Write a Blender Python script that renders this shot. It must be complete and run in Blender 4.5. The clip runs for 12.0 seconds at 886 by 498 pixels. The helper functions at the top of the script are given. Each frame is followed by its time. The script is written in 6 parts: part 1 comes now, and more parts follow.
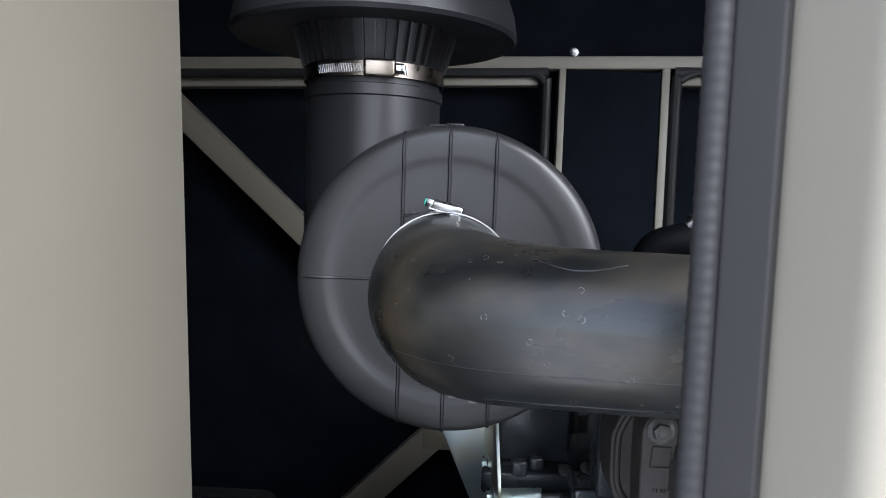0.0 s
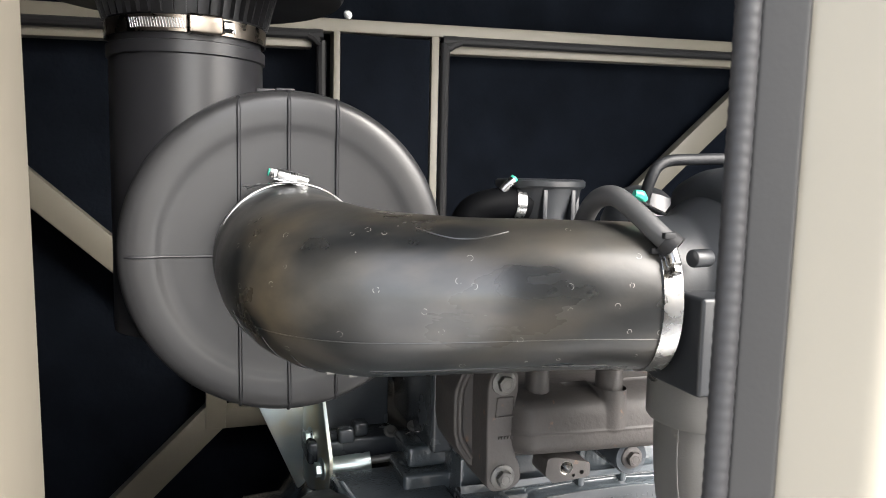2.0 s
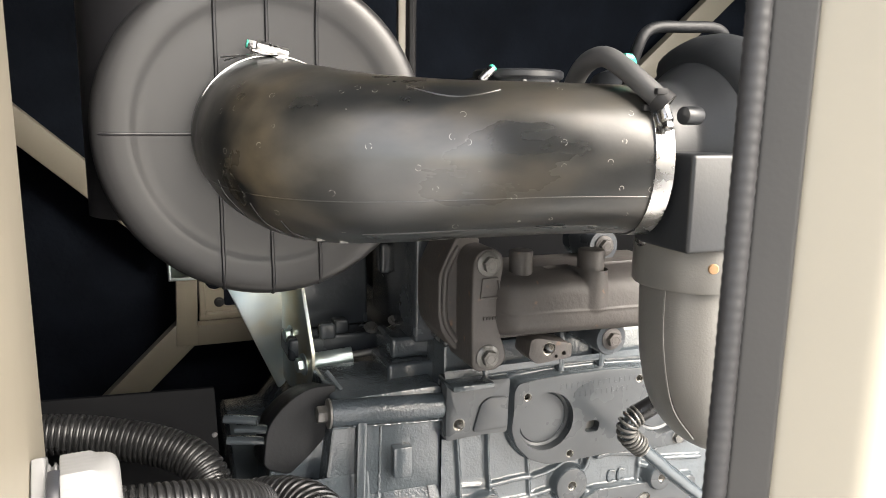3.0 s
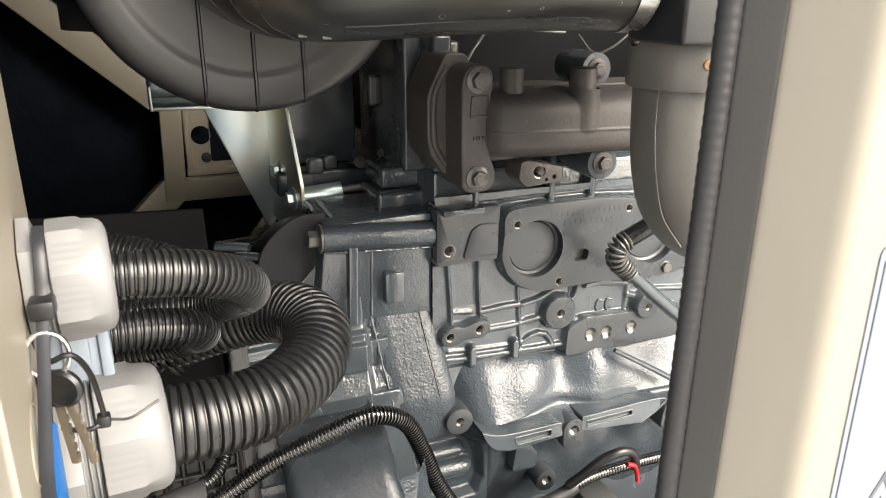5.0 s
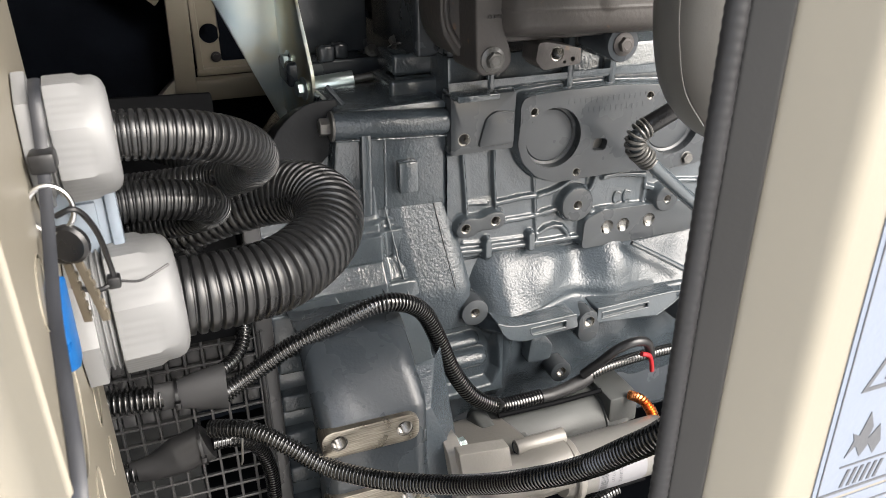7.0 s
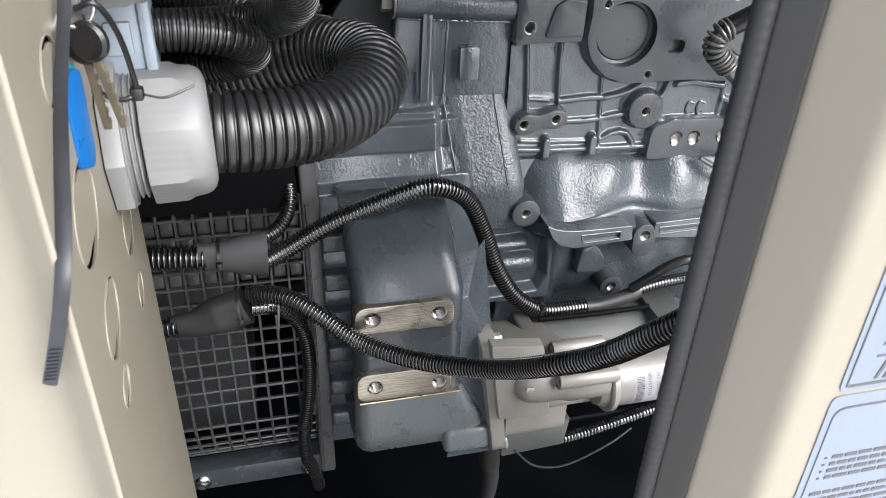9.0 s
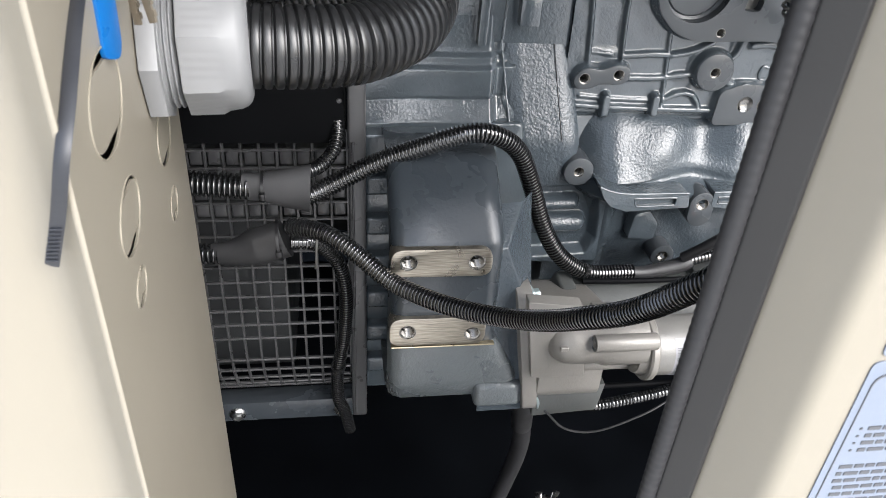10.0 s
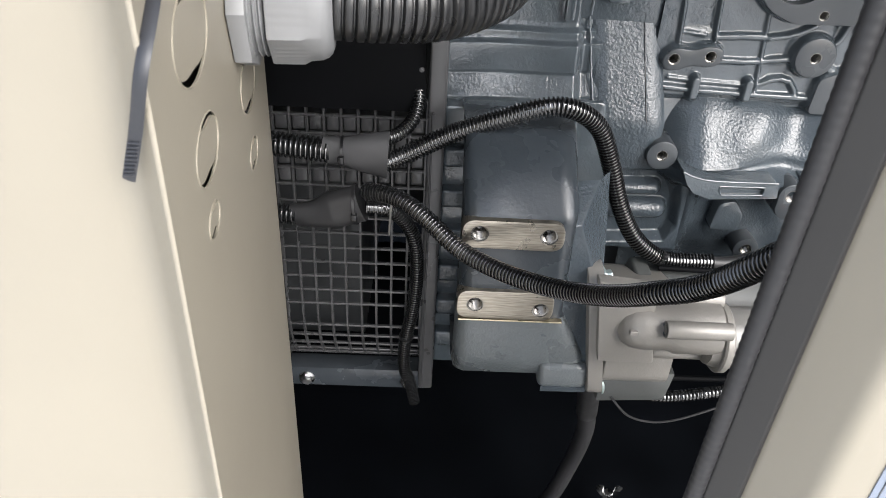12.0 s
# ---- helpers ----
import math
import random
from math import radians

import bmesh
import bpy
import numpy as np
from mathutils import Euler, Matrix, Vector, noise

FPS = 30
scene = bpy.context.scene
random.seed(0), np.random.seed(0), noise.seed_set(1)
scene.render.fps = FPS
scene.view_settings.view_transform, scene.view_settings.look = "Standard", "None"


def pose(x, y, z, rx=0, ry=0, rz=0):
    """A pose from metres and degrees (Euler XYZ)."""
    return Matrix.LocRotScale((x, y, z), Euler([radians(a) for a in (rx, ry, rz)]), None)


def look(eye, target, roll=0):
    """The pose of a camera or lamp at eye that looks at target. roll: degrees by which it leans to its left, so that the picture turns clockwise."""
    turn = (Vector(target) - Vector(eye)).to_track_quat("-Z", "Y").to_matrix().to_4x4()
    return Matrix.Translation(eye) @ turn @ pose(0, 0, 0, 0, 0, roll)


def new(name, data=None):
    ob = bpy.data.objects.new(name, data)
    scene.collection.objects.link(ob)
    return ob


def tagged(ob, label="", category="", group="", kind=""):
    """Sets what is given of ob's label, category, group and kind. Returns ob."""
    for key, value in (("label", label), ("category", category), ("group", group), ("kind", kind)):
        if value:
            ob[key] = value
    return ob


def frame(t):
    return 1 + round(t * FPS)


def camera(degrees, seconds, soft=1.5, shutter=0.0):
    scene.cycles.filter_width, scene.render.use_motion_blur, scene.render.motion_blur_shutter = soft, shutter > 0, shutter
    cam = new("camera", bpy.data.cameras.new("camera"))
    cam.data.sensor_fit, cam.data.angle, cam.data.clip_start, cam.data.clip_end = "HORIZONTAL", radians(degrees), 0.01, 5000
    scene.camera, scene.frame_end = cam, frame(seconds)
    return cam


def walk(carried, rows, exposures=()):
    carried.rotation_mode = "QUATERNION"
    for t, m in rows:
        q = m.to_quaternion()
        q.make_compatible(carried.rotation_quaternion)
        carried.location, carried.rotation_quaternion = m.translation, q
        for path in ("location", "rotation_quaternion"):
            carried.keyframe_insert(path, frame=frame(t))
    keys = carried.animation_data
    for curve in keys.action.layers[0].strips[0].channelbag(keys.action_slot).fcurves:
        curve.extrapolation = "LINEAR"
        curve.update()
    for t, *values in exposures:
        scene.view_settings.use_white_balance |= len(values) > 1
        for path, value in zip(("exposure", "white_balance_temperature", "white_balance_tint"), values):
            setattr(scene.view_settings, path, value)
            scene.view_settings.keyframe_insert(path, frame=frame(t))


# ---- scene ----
cam = camera(61.5, 12.0, soft=0.85)
PATH = [
    (0, (0.093, 0.12, 1.17), (-0.015, 2.113, 1.043), 1.9),
    (0.5, (0.019, 0.119, 1.183), (0.187, 2.107, 1.051), 1.8),
    (1, (-0.008, 0.116, 1.186), (0.385, 2.071, 1.031), 1.7),
    (1.5, (0.004, 0.125, 1.179), (0.529, 2.047, 1.001), 1.4),
    (2, (-0.005, 0.137, 1.173), (0.615, 2.027, 0.964), 1.2),
    (2.5, (-0.02, 0.144, 1.144), (0.661, 2.004, 0.87), 0.9),
    (3, (-0.025, 0.141, 1.12), (0.694, 1.973, 0.765), 0.8),
    (3.2, (-0.025, 0.139, 1.113), (0.698, 1.963, 0.728), 0.5),
    (5, (-0.025, 0.134, 1.065), (0.688, 1.885, 0.413), 0.3),
    (5.5, (-0.025, 0.137, 1.055), (0.673, 1.868, 0.337), 0.1),
    (6, (-0.025, 0.134, 1.048), (0.658, 1.849, 0.279), -0.0),
    (6.5, (-0.028, 0.133, 1.04), (0.646, 1.834, 0.232), -0.2),
    (6.7, (-0.025, 0.134, 1.04), (0.634, 1.83, 0.21), -0.4),
    (8.5, (-0.019, 0.123, 1.006), (0.504, 1.79, 0.031), 0.9),
    (9, (-0.003, 0.122, 0.997), (0.427, 1.789, -0.021), 1.8),
    (9.5, (0.008, 0.122, 0.985), (0.355, 1.784, -0.073), 3.0),
    (10, (0.014, 0.12, 0.975), (0.278, 1.774, -0.117), 3.6),
    (10.5, (0.023, 0.117, 0.967), (0.211, 1.764, -0.152), 3.7),
    (11, (0.027, 0.114, 0.962), (0.163, 1.753, -0.177), 3.6),
    (11.5, (0.028, 0.11, 0.958), (0.12, 1.753, -0.179), 3.4),
    (12, (0.022, 0.109, 0.959), (0.069, 1.77, -0.155), 3.2),
]
EXPOSURES = [(0.0, 2.22, 5700, 10), (0.5, 2.6, 5620, 10), (1.0, 2.84, 5850, 10), (1.5, 2.94, 6300, 10), (2.5, 3.18, 6750, 10), (3.0, 3.16, 7000, 10), (5.0, 2.78, 7150, 10), (6.5, 2.54, 6900, 10), (8.5, 2.4, 6320, 10), (10.0, 2.38, 6220, 10), (11.0, 2.36, 6260, 10), (12.0, 2.28, 6300, 10)]
walk(cam, [(t, look(eye, target, roll)) for t, eye, target, roll in PATH], EXPOSURES)


# ==== world and light ====
cam.data.dof.use_dof = True
cam.data.dof.focus_distance = 0.6
cam.data.dof.aperture_fstop = 28.0
world = bpy.data.worlds.new("daylight")
scene.world = world
world.use_nodes = True
wn = world.node_tree
sky = wn.nodes.new("ShaderNodeTexSky")
sky.sky_type = "NISHITA"
sky.sun_disc = False
sky.sun_elevation = radians(38)
sky.sun_rotation = radians(144.7)
sky.air_density, sky.dust_density, sky.ozone_density = 1.0, 3.0, 1.0
bg = wn.nodes["Background"]
haze = wn.nodes.new("ShaderNodeHueSaturation")
haze.inputs["Saturation"].default_value = 0.5
wn.links.new(sky.outputs[0], haze.inputs["Color"])
wn.links.new(haze.outputs[0], bg.inputs[0])
bg.inputs[1].default_value = 0.10
sun_data = bpy.data.lights.new("sun", "SUN")
sun_data.energy, sun_data.angle, sun_data.color = 0.92, radians(50), (1.0, 0.97, 0.93)
sun = new("sun", sun_data)
sun.matrix_world = look((2.28, -2.72, 4.00), (0.0, 0.5, 0.9))


# ==== materials ====
def nodes_of(name):
    m = bpy.data.materials.new(name)
    m.use_nodes = True
    nt = m.node_tree
    return m, nt, nt.nodes["Principled BSDF"]


def mat(name, col, rough=0.5, metal=0.0, var=0.12, scale=30.0, bump=0.1, bscale=300.0, dist=0.001,
        spots=None, spot_scale=60.0, spot_cut=0.62, rvar=0.1, coat=0.0, spec=0.5, bump2=0.0, b2scale=25.0):
    """A paint, rubber or metal: colour that drifts at a large scale, fine relief, spots of dirt or wear."""
    m, nt, b = nodes_of(name)
    L = nt.links.new
    tc = nt.nodes.new("ShaderNodeTexCoord")
    n1 = nt.nodes.new("ShaderNodeTexNoise")
    n1.inputs["Scale"].default_value, n1.inputs["Detail"].default_value = scale, 4
    L(tc.outputs["Object"], n1.inputs["Vector"])
    ramp = nt.nodes.new("ShaderNodeMapRange")
    ramp.inputs[1].default_value, ramp.inputs[2].default_value = 0.3, 0.7
    ramp.inputs[3].default_value, ramp.inputs[4].default_value = 1 - var, 1 + var
    L(n1.outputs["Fac"], ramp.inputs[0])
    mul = nt.nodes.new("ShaderNodeMix")
    mul.data_type, mul.blend_type = "RGBA", "MULTIPLY"
    mul.inputs[0].default_value = 1.0
    mul.inputs[6].default_value = (*col, 1)
    comb = nt.nodes.new("ShaderNodeCombineColor")
    for i in range(3):
        L(ramp.outputs[0], comb.inputs[i])
    L(comb.outputs[0], mul.inputs[7])
    out = mul.outputs[2]
    if spots:
        n2 = nt.nodes.new("ShaderNodeTexNoise")
        n2.inputs["Scale"].default_value, n2.inputs["Detail"].default_value = spot_scale, 6
        L(tc.outputs["Object"], n2.inputs["Vector"])
        cut = nt.nodes.new("ShaderNodeMapRange")
        cut.inputs[1].default_value, cut.inputs[2].default_value = spot_cut, spot_cut + 0.08
        L(n2.outputs["Fac"], cut.inputs[0])
        mx = nt.nodes.new("ShaderNodeMix")
        mx.data_type = "RGBA"
        L(cut.outputs[0], mx.inputs[0])
        L(out, mx.inputs[6])
        mx.inputs[7].default_value = (*spots, 1)
        out = mx.outputs[2]
    L(out, b.inputs["Base Color"])
    b.inputs["Metallic"].default_value = metal
    b.inputs["Specular IOR Level"].default_value = spec
    b.inputs["Coat Weight"].default_value = coat
    r2 = nt.nodes.new("ShaderNodeMapRange")
    r2.inputs[1].default_value, r2.inputs[2].default_value = 0.3, 0.7
    r2.inputs[3].default_value, r2.inputs[4].default_value = max(0.03, rough - rvar), min(1, rough + rvar)
    L(n1.outputs["Fac"], r2.inputs[0])
    L(r2.outputs[0], b.inputs["Roughness"])
    n3 = nt.nodes.new("ShaderNodeTexNoise")
    n3.inputs["Scale"].default_value, n3.inputs["Detail"].default_value = bscale, 3
    L(tc.outputs["Object"], n3.inputs["Vector"])
    bp = nt.nodes.new("ShaderNodeBump")
    bp.inputs["Strength"].default_value, bp.inputs["Distance"].default_value = bump, dist
    L(n3.outputs["Fac"], bp.inputs["Height"])
    if bump2:
        n4 = nt.nodes.new("ShaderNodeTexNoise")
        n4.inputs["Scale"].default_value, n4.inputs["Detail"].default_value = b2scale, 2
        L(tc.outputs["Object"], n4.inputs["Vector"])
        bp2 = nt.nodes.new("ShaderNodeBump")
        bp2.inputs["Strength"].default_value, bp2.inputs["Distance"].default_value = bump2, 0.004
        L(n4.outputs["Fac"], bp2.inputs["Height"])
        L(bp2.outputs[0], bp.inputs["Normal"])
    L(bp.outputs[0], b.inputs["Normal"])
    L(bp.outputs[0], b.inputs["Coat Normal"])
    return m


CREAM = mat("cream_powder_coat", (0.218, 0.198, 0.158), 0.42, var=0.03, scale=6, bump=0.06, bscale=500, dist=0.0005, rvar=0.04)
FOAM = mat("black_acoustic_foam", (0.0066, 0.0084, 0.0122), 0.9, var=0.3, scale=12, bump=0.35, bscale=120, dist=0.003, spec=0.03)
BLACKPL = mat("black_satin_plastic", (0.030, 0.030, 0.031), 0.37, var=0.1, scale=9, bump=0.06, bscale=700, dist=0.0003, rvar=0.06)
PIPEPL = mat("black_pipe_plastic", (0.018, 0.018, 0.020), 0.40, var=0.1, scale=9, bump=0.05, bscale=700, dist=0.0003)
SEAL = mat("grey_seal_rubber", (0.018, 0.018, 0.0195), 0.55, var=0.08, scale=20, bump=0.1, bscale=600, dist=0.0004, spec=0.35)
GREYHOSE = mat("grey_hose_rubber", (0.075, 0.075, 0.077), 0.55, var=0.1, scale=20, bump=0.1, bscale=500, dist=0.0004)
SEALFLAT = mat("dark_grey_seal_lip", (0.026, 0.0255, 0.025), 0.55, var=0.10, scale=14, bump=0.15, bscale=500, dist=0.0005, spec=0.25)
PAINT = mat("grey_engine_enamel", (0.052, 0.063, 0.072), 0.12, var=0.16, scale=14, bump=0.32, bscale=420, dist=0.0010,
            rvar=0.05, coat=0.40, spec=0.62, bump2=0.12, b2scale=90)
PAINTROUGH = mat("orange_peel_engine_enamel", (0.042, 0.052, 0.061), 0.17, var=0.12, scale=14, bump=0.55, bscale=430, dist=0.0011,
                 rvar=0.05, spec=0.52, bump2=0.15, b2scale=120)
PAINTSMOOTH = mat("smooth_grey_enamel", (0.020, 0.022, 0.025), 0.42, var=0.10, scale=18, bump=0.12, bscale=420, dist=0.0006, rvar=0.06)
# Thread steel is darkened: the shade of the tapped holes is in it.
THREAD = mat("shaded_steel_thread", (0.22, 0.21, 0.195), 0.30, 0.9, var=0.2, scale=200)
PAINTFLAT = mat("grey_enamel_on_machined_face", (0.039, 0.044, 0.049), 0.30, var=0.08, scale=18, bump=0.10, bscale=400, dist=0.0004)
# Bulge paint twice: darker on top, paler below; the light is in the colours.
PAINTBLUE = mat("blue_grey_engine_enamel_shaded", (0.029, 0.035, 0.041), 0.26, var=0.08, scale=20, bump=0.22, bscale=300, dist=0.0009,
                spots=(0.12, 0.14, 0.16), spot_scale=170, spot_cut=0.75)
BELLYLIT = mat("grey_textured_enamel_lit", (0.092, 0.102, 0.107), 0.30, var=0.10, scale=20, bump=0.55, bscale=480, dist=0.0008,
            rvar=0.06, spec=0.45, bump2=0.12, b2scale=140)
BROWN = mat("brown_grey_cast_manifold", (0.055, 0.050, 0.048), 0.55, var=0.16, scale=22, bump=0.4, bscale=220, dist=0.001,
            spots=(0.15, 0.09, 0.055), spot_scale=90, spot_cut=0.66)
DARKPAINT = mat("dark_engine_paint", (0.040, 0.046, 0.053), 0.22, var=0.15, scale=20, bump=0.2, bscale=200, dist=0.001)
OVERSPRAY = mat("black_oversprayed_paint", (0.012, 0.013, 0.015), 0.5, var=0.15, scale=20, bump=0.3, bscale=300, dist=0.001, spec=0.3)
ALU = mat("sand_cast_aluminium", (0.190, 0.181, 0.167), 0.45, 0.25, var=0.08, scale=25, bump=0.25, bscale=420, dist=0.0008)
ALUPAINT = mat("silver_coated_casting", (0.140, 0.137, 0.130), 0.42, 0.15, var=0.08, scale=18, bump=0.20, bscale=650, dist=0.0008)
GREYCAST = mat("grey_coated_starter_casting", (0.058, 0.061, 0.060), 0.5, 0.1, var=0.08, scale=25, bump=0.2, bscale=350, dist=0.0008)
DRILLED = mat("drilled_bare_steel", (0.20, 0.195, 0.185), 0.26, 1.0, var=0.15, scale=120)
MACHINED = mat("milled_steel_face", (0.50, 0.455, 0.385), 0.34, 0.9, var=0.25, scale=55, bump=0.16, bscale=260, dist=0.0003, rvar=0.12)
mnt = MACHINED.node_tree
mtc, mmap, mno = [mnt.nodes.new("ShaderNode" + k) for k in ("TexCoord", "Mapping", "TexNoise")]
mmap.inputs["Rotation"].default_value, mmap.inputs["Scale"].default_value = (0, radians(38), 0), (60, 60, 1100)
mno.inputs["Scale"].default_value, mno.inputs["Detail"].default_value = 1.0, 5
mra, mmi = mnt.nodes.new("ShaderNodeMapRange"), mnt.nodes.new("ShaderNodeMix")
for i, v in enumerate((0.35, 0.70, 0.0, 1.0)):
    mra.inputs[i + 1].default_value = v
mmi.data_type, mmi.inputs[6].default_value, mmi.inputs[7].default_value = "RGBA", (0.46, 0.42, 0.35, 1), (0.20, 0.18, 0.155, 1)
for a, b in ((mtc.outputs["Object"], mmap.inputs[0]), (mmap.outputs[0], mno.inputs["Vector"]), (mno.outputs["Fac"], mra.inputs[0]), (mra.outputs[0], mmi.inputs[0]),
             (mmi.outputs[2], mnt.nodes["Principled BSDF"].inputs["Base Color"])):
    mnt.links.new(a, b)  # cutter marks across the milled faces
# Clamp steel darkened: the dark inside it mirrors is put into its colour.
DARKSTEEL = mat("steel_band_dark_reflection", (0.30, 0.26, 0.22), 0.30, 1.0, var=0.15, scale=60, bump=0.05, bscale=500, dist=0.0003)
STEEL = mat("bright_zinc_steel", (0.55, 0.55, 0.55), 0.28, 1.0, var=0.12, scale=60, bump=0.05, bscale=500, dist=0.0003)
ZINCBLUE = mat("pale_blue_zinc_coating", (0.62, 0.72, 0.72), 0.35, 0.85, var=0.06, scale=60, bump=0.03, bscale=500, dist=0.0003)
BOLT = mat("painted_bolt", (0.11, 0.108, 0.103), 0.35, 0.3, var=0.15, scale=80, bump=0.1, bscale=500, dist=0.0004)
WHITE = mat("white_nylon", (0.160, 0.162, 0.165), 0.46, var=0.02, scale=20, bump=0.03, bscale=300, dist=0.0004)
CONDUIT = mat("black_corrugated_nylon", (0.0100, 0.0104, 0.0110), 0.15, var=0.2, scale=30, bump=0.03, bscale=500, dist=0.0003, rvar=0.04, spec=1.0, coat=0.5)
CONDUITBIG = mat("black_satin_corrugated_nylon", (0.0120, 0.0122, 0.0128), 0.30, var=0.2, scale=30, bump=0.05, bscale=400, dist=0.0003, rvar=0.06, spec=0.55)
HEATSHRINK = mat("black_heat_shrink", (0.020, 0.020, 0.021), 0.42, var=0.12, scale=60, bump=0.15, bscale=140, dist=0.001)
BOOT = mat("dark_moulded_boot_rubber", (0.044, 0.044, 0.046), 0.55, var=0.10, scale=40, bump=0.08, bscale=300, dist=0.0005)
GUARD = mat("black_moulded_guard", (0.050, 0.050, 0.052), 0.32, var=0.12, scale=30, bump=0.1, bscale=400, dist=0.0005)
BLACKSHEETSHADE = mat("black_sheet_and_shade", (0.0028, 0.0030, 0.0036), 0.6, var=0.2, scale=12, bump=0.1, bscale=400, dist=0.0005, spec=0.05)
ALTGREY = mat("grey_alternator_paint", (0.030, 0.032, 0.034), 0.50, var=0.2, scale=20)
# Near-black for insides: their shade is put into the colour.
INNERDARK = mat("dark_inside_shade", (0.008, 0.009, 0.009), 0.6, var=0.3, scale=20)
BLUETAG = mat("blue_plastic_tag", (0.005, 0.085, 0.27), 0.35, var=0.03)
TEALTAG = mat("teal_plastic_tag", (0.005, 0.13, 0.20), 0.35, var=0.03)
GREYPLUG = mat("blue_grey_connector_plastic", (0.22, 0.26, 0.31), 0.45, var=0.05)
TIE = mat("black_nylon_tie", (0.009, 0.009, 0.010), 0.35, var=0.05)
TIEGREY = mat("slate_nylon_strap", (0.018, 0.0195, 0.024), 0.42, var=0.08)
BRASS = mat("worn_brass_key", (0.17, 0.145, 0.11), 0.38, 0.5, var=0.15, scale=80)
COPPER = mat("bare_copper_strand", (0.75, 0.27, 0.10), 0.30, 1.0, var=0.2, scale=200)
RED = mat("red_cable_insulation", (0.26, 0.008, 0.012), 0.4, var=0.05)
GREEN = mat("green_thread_sealant", (0.05, 0.42, 0.30), 0.4, var=0.2, scale=200)
LABELWHITE = mat("white_paper_label", (0.19, 0.19, 0.205), 0.5, var=0.02)
LABELBLUE = mat("pale_blue_label_film", (0.145, 0.17, 0.215), 0.40, var=0.02)
INK = mat("black_print", (0.055, 0.058, 0.066), 0.5, var=0.02)
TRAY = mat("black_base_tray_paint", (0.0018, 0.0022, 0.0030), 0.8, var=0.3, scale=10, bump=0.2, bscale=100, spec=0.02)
GROUND = mat("grey_concrete_ground", (0.60, 0.59, 0.57), 0.85, var=0.2, scale=3, bump=0.3, bscale=60, dist=0.003)

# Hose rubber: dark and brownish smears, a pale bloom, and small chalky specks and scratches.
RUBBER, rnt, rb = nodes_of("black_moulded_rubber")
rl = rnt.links.new
rtc = rnt.nodes.new("ShaderNodeTexCoord")


def tex(kind, scale, detail=3.0, vec=None):
    n = rnt.nodes.new(kind)
    n.inputs["Scale"].default_value = scale
    if kind == "ShaderNodeTexNoise":
        n.inputs["Detail"].default_value = detail
    rl(vec or rtc.outputs["Object"], n.inputs["Vector"])
    return n


def cut(src, lo, hi, a=0.0, b=1.0):
    n = rnt.nodes.new("ShaderNodeMapRange")
    for i, v in enumerate((lo, hi, a, b)):
        n.inputs[i + 1].default_value = v
    rl(src, n.inputs[0])
    return n.outputs[0]


def blend(fac, a, b):
    n = rnt.nodes.new("ShaderNodeMix")
    n.data_type = "RGBA"
    rl(fac, n.inputs[0])
    for k, v in ((6, a), (7, b)):
        if isinstance(v, tuple):
            n.inputs[k].default_value = (*v, 1)
        else:
            rl(v, n.inputs[k])
    return n.outputs[2]


stretch = rnt.nodes.new("ShaderNodeMapping")
stretch.inputs["Scale"].default_value = (0.35, 1.0, 1.0)
rl(rtc.outputs["Object"], stretch.inputs["Vector"])
smear = tex("ShaderNodeTexNoise", 30, 5, stretch.outputs[0])
tint = tex("ShaderNodeTexNoise", 11, 4)
warm = blend(cut(tint.outputs["Fac"], 0.36, 0.68), (0.034, 0.036, 0.037), (0.078, 0.064, 0.045))
base = blend(cut(smear.outputs["Fac"], 0.38, 0.62), (0.014, 0.015, 0.0155), warm)
speck = tex("ShaderNodeTexVoronoi", 105)
ring_c = cut(speck.outputs["Distance"], 0.235, 0.215)
hole_c = cut(speck.outputs["Distance"], 0.175, 0.200)
pickc = rnt.nodes.new("ShaderNodeSeparateColor")
rl(speck.outputs["Color"], pickc.inputs[0])
broken = cut(tex("ShaderNodeTexNoise", 380, 2).outputs["Fac"], 0.46, 0.54)


def times(a, b):
    n = rnt.nodes.new("ShaderNodeMath")
    n.operation = "MULTIPLY"
    rl(a, n.inputs[0]), rl(b, n.inputs[1])
    return n.outputs[0]


marks = times(times(ring_c, hole_c), times(broken, cut(pickc.outputs[0], 0.80, 0.84)))
rl(blend(marks, base, (0.30, 0.29, 0.26)), rb.inputs["Base Color"])
rl(cut(tex("ShaderNodeTexNoise", 26, 5, stretch.outputs[0]).outputs["Fac"], 0.34, 0.66, 0.24, 0.42), rb.inputs["Roughness"])
rb.inputs["Specular IOR Level"].default_value = 0.75
rb.inputs["Coat Weight"].default_value = 0.15
rb.inputs["Coat Roughness"].default_value = 0.16
rbump = rnt.nodes.new("ShaderNodeBump")
rbump.inputs["Strength"].default_value, rbump.inputs["Distance"].default_value = 0.10, 0.0008
rl(tex("ShaderNodeTexNoise", 150, 3).outputs["Fac"], rbump.inputs["Height"])
rl(rbump.outputs[0], rb.inputs["Normal"])

# Zinc-chromate gusset: yellow, blue and rose tints drift over the plate.
ZINC, znt, zb = nodes_of("iridescent_zinc_plate")
ztc = znt.nodes.new("ShaderNodeTexCoord")
zn = znt.nodes.new("ShaderNodeTexNoise")
zn.inputs["Scale"].default_value, zn.inputs["Detail"].default_value = 14, 3
znt.links.new(ztc.outputs["Object"], zn.inputs["Vector"])
zr = znt.nodes.new("ShaderNodeValToRGB")
zr.color_ramp.elements[0].position, zr.color_ramp.elements[0].color = 0.32, (0.72, 0.66, 0.48, 1)
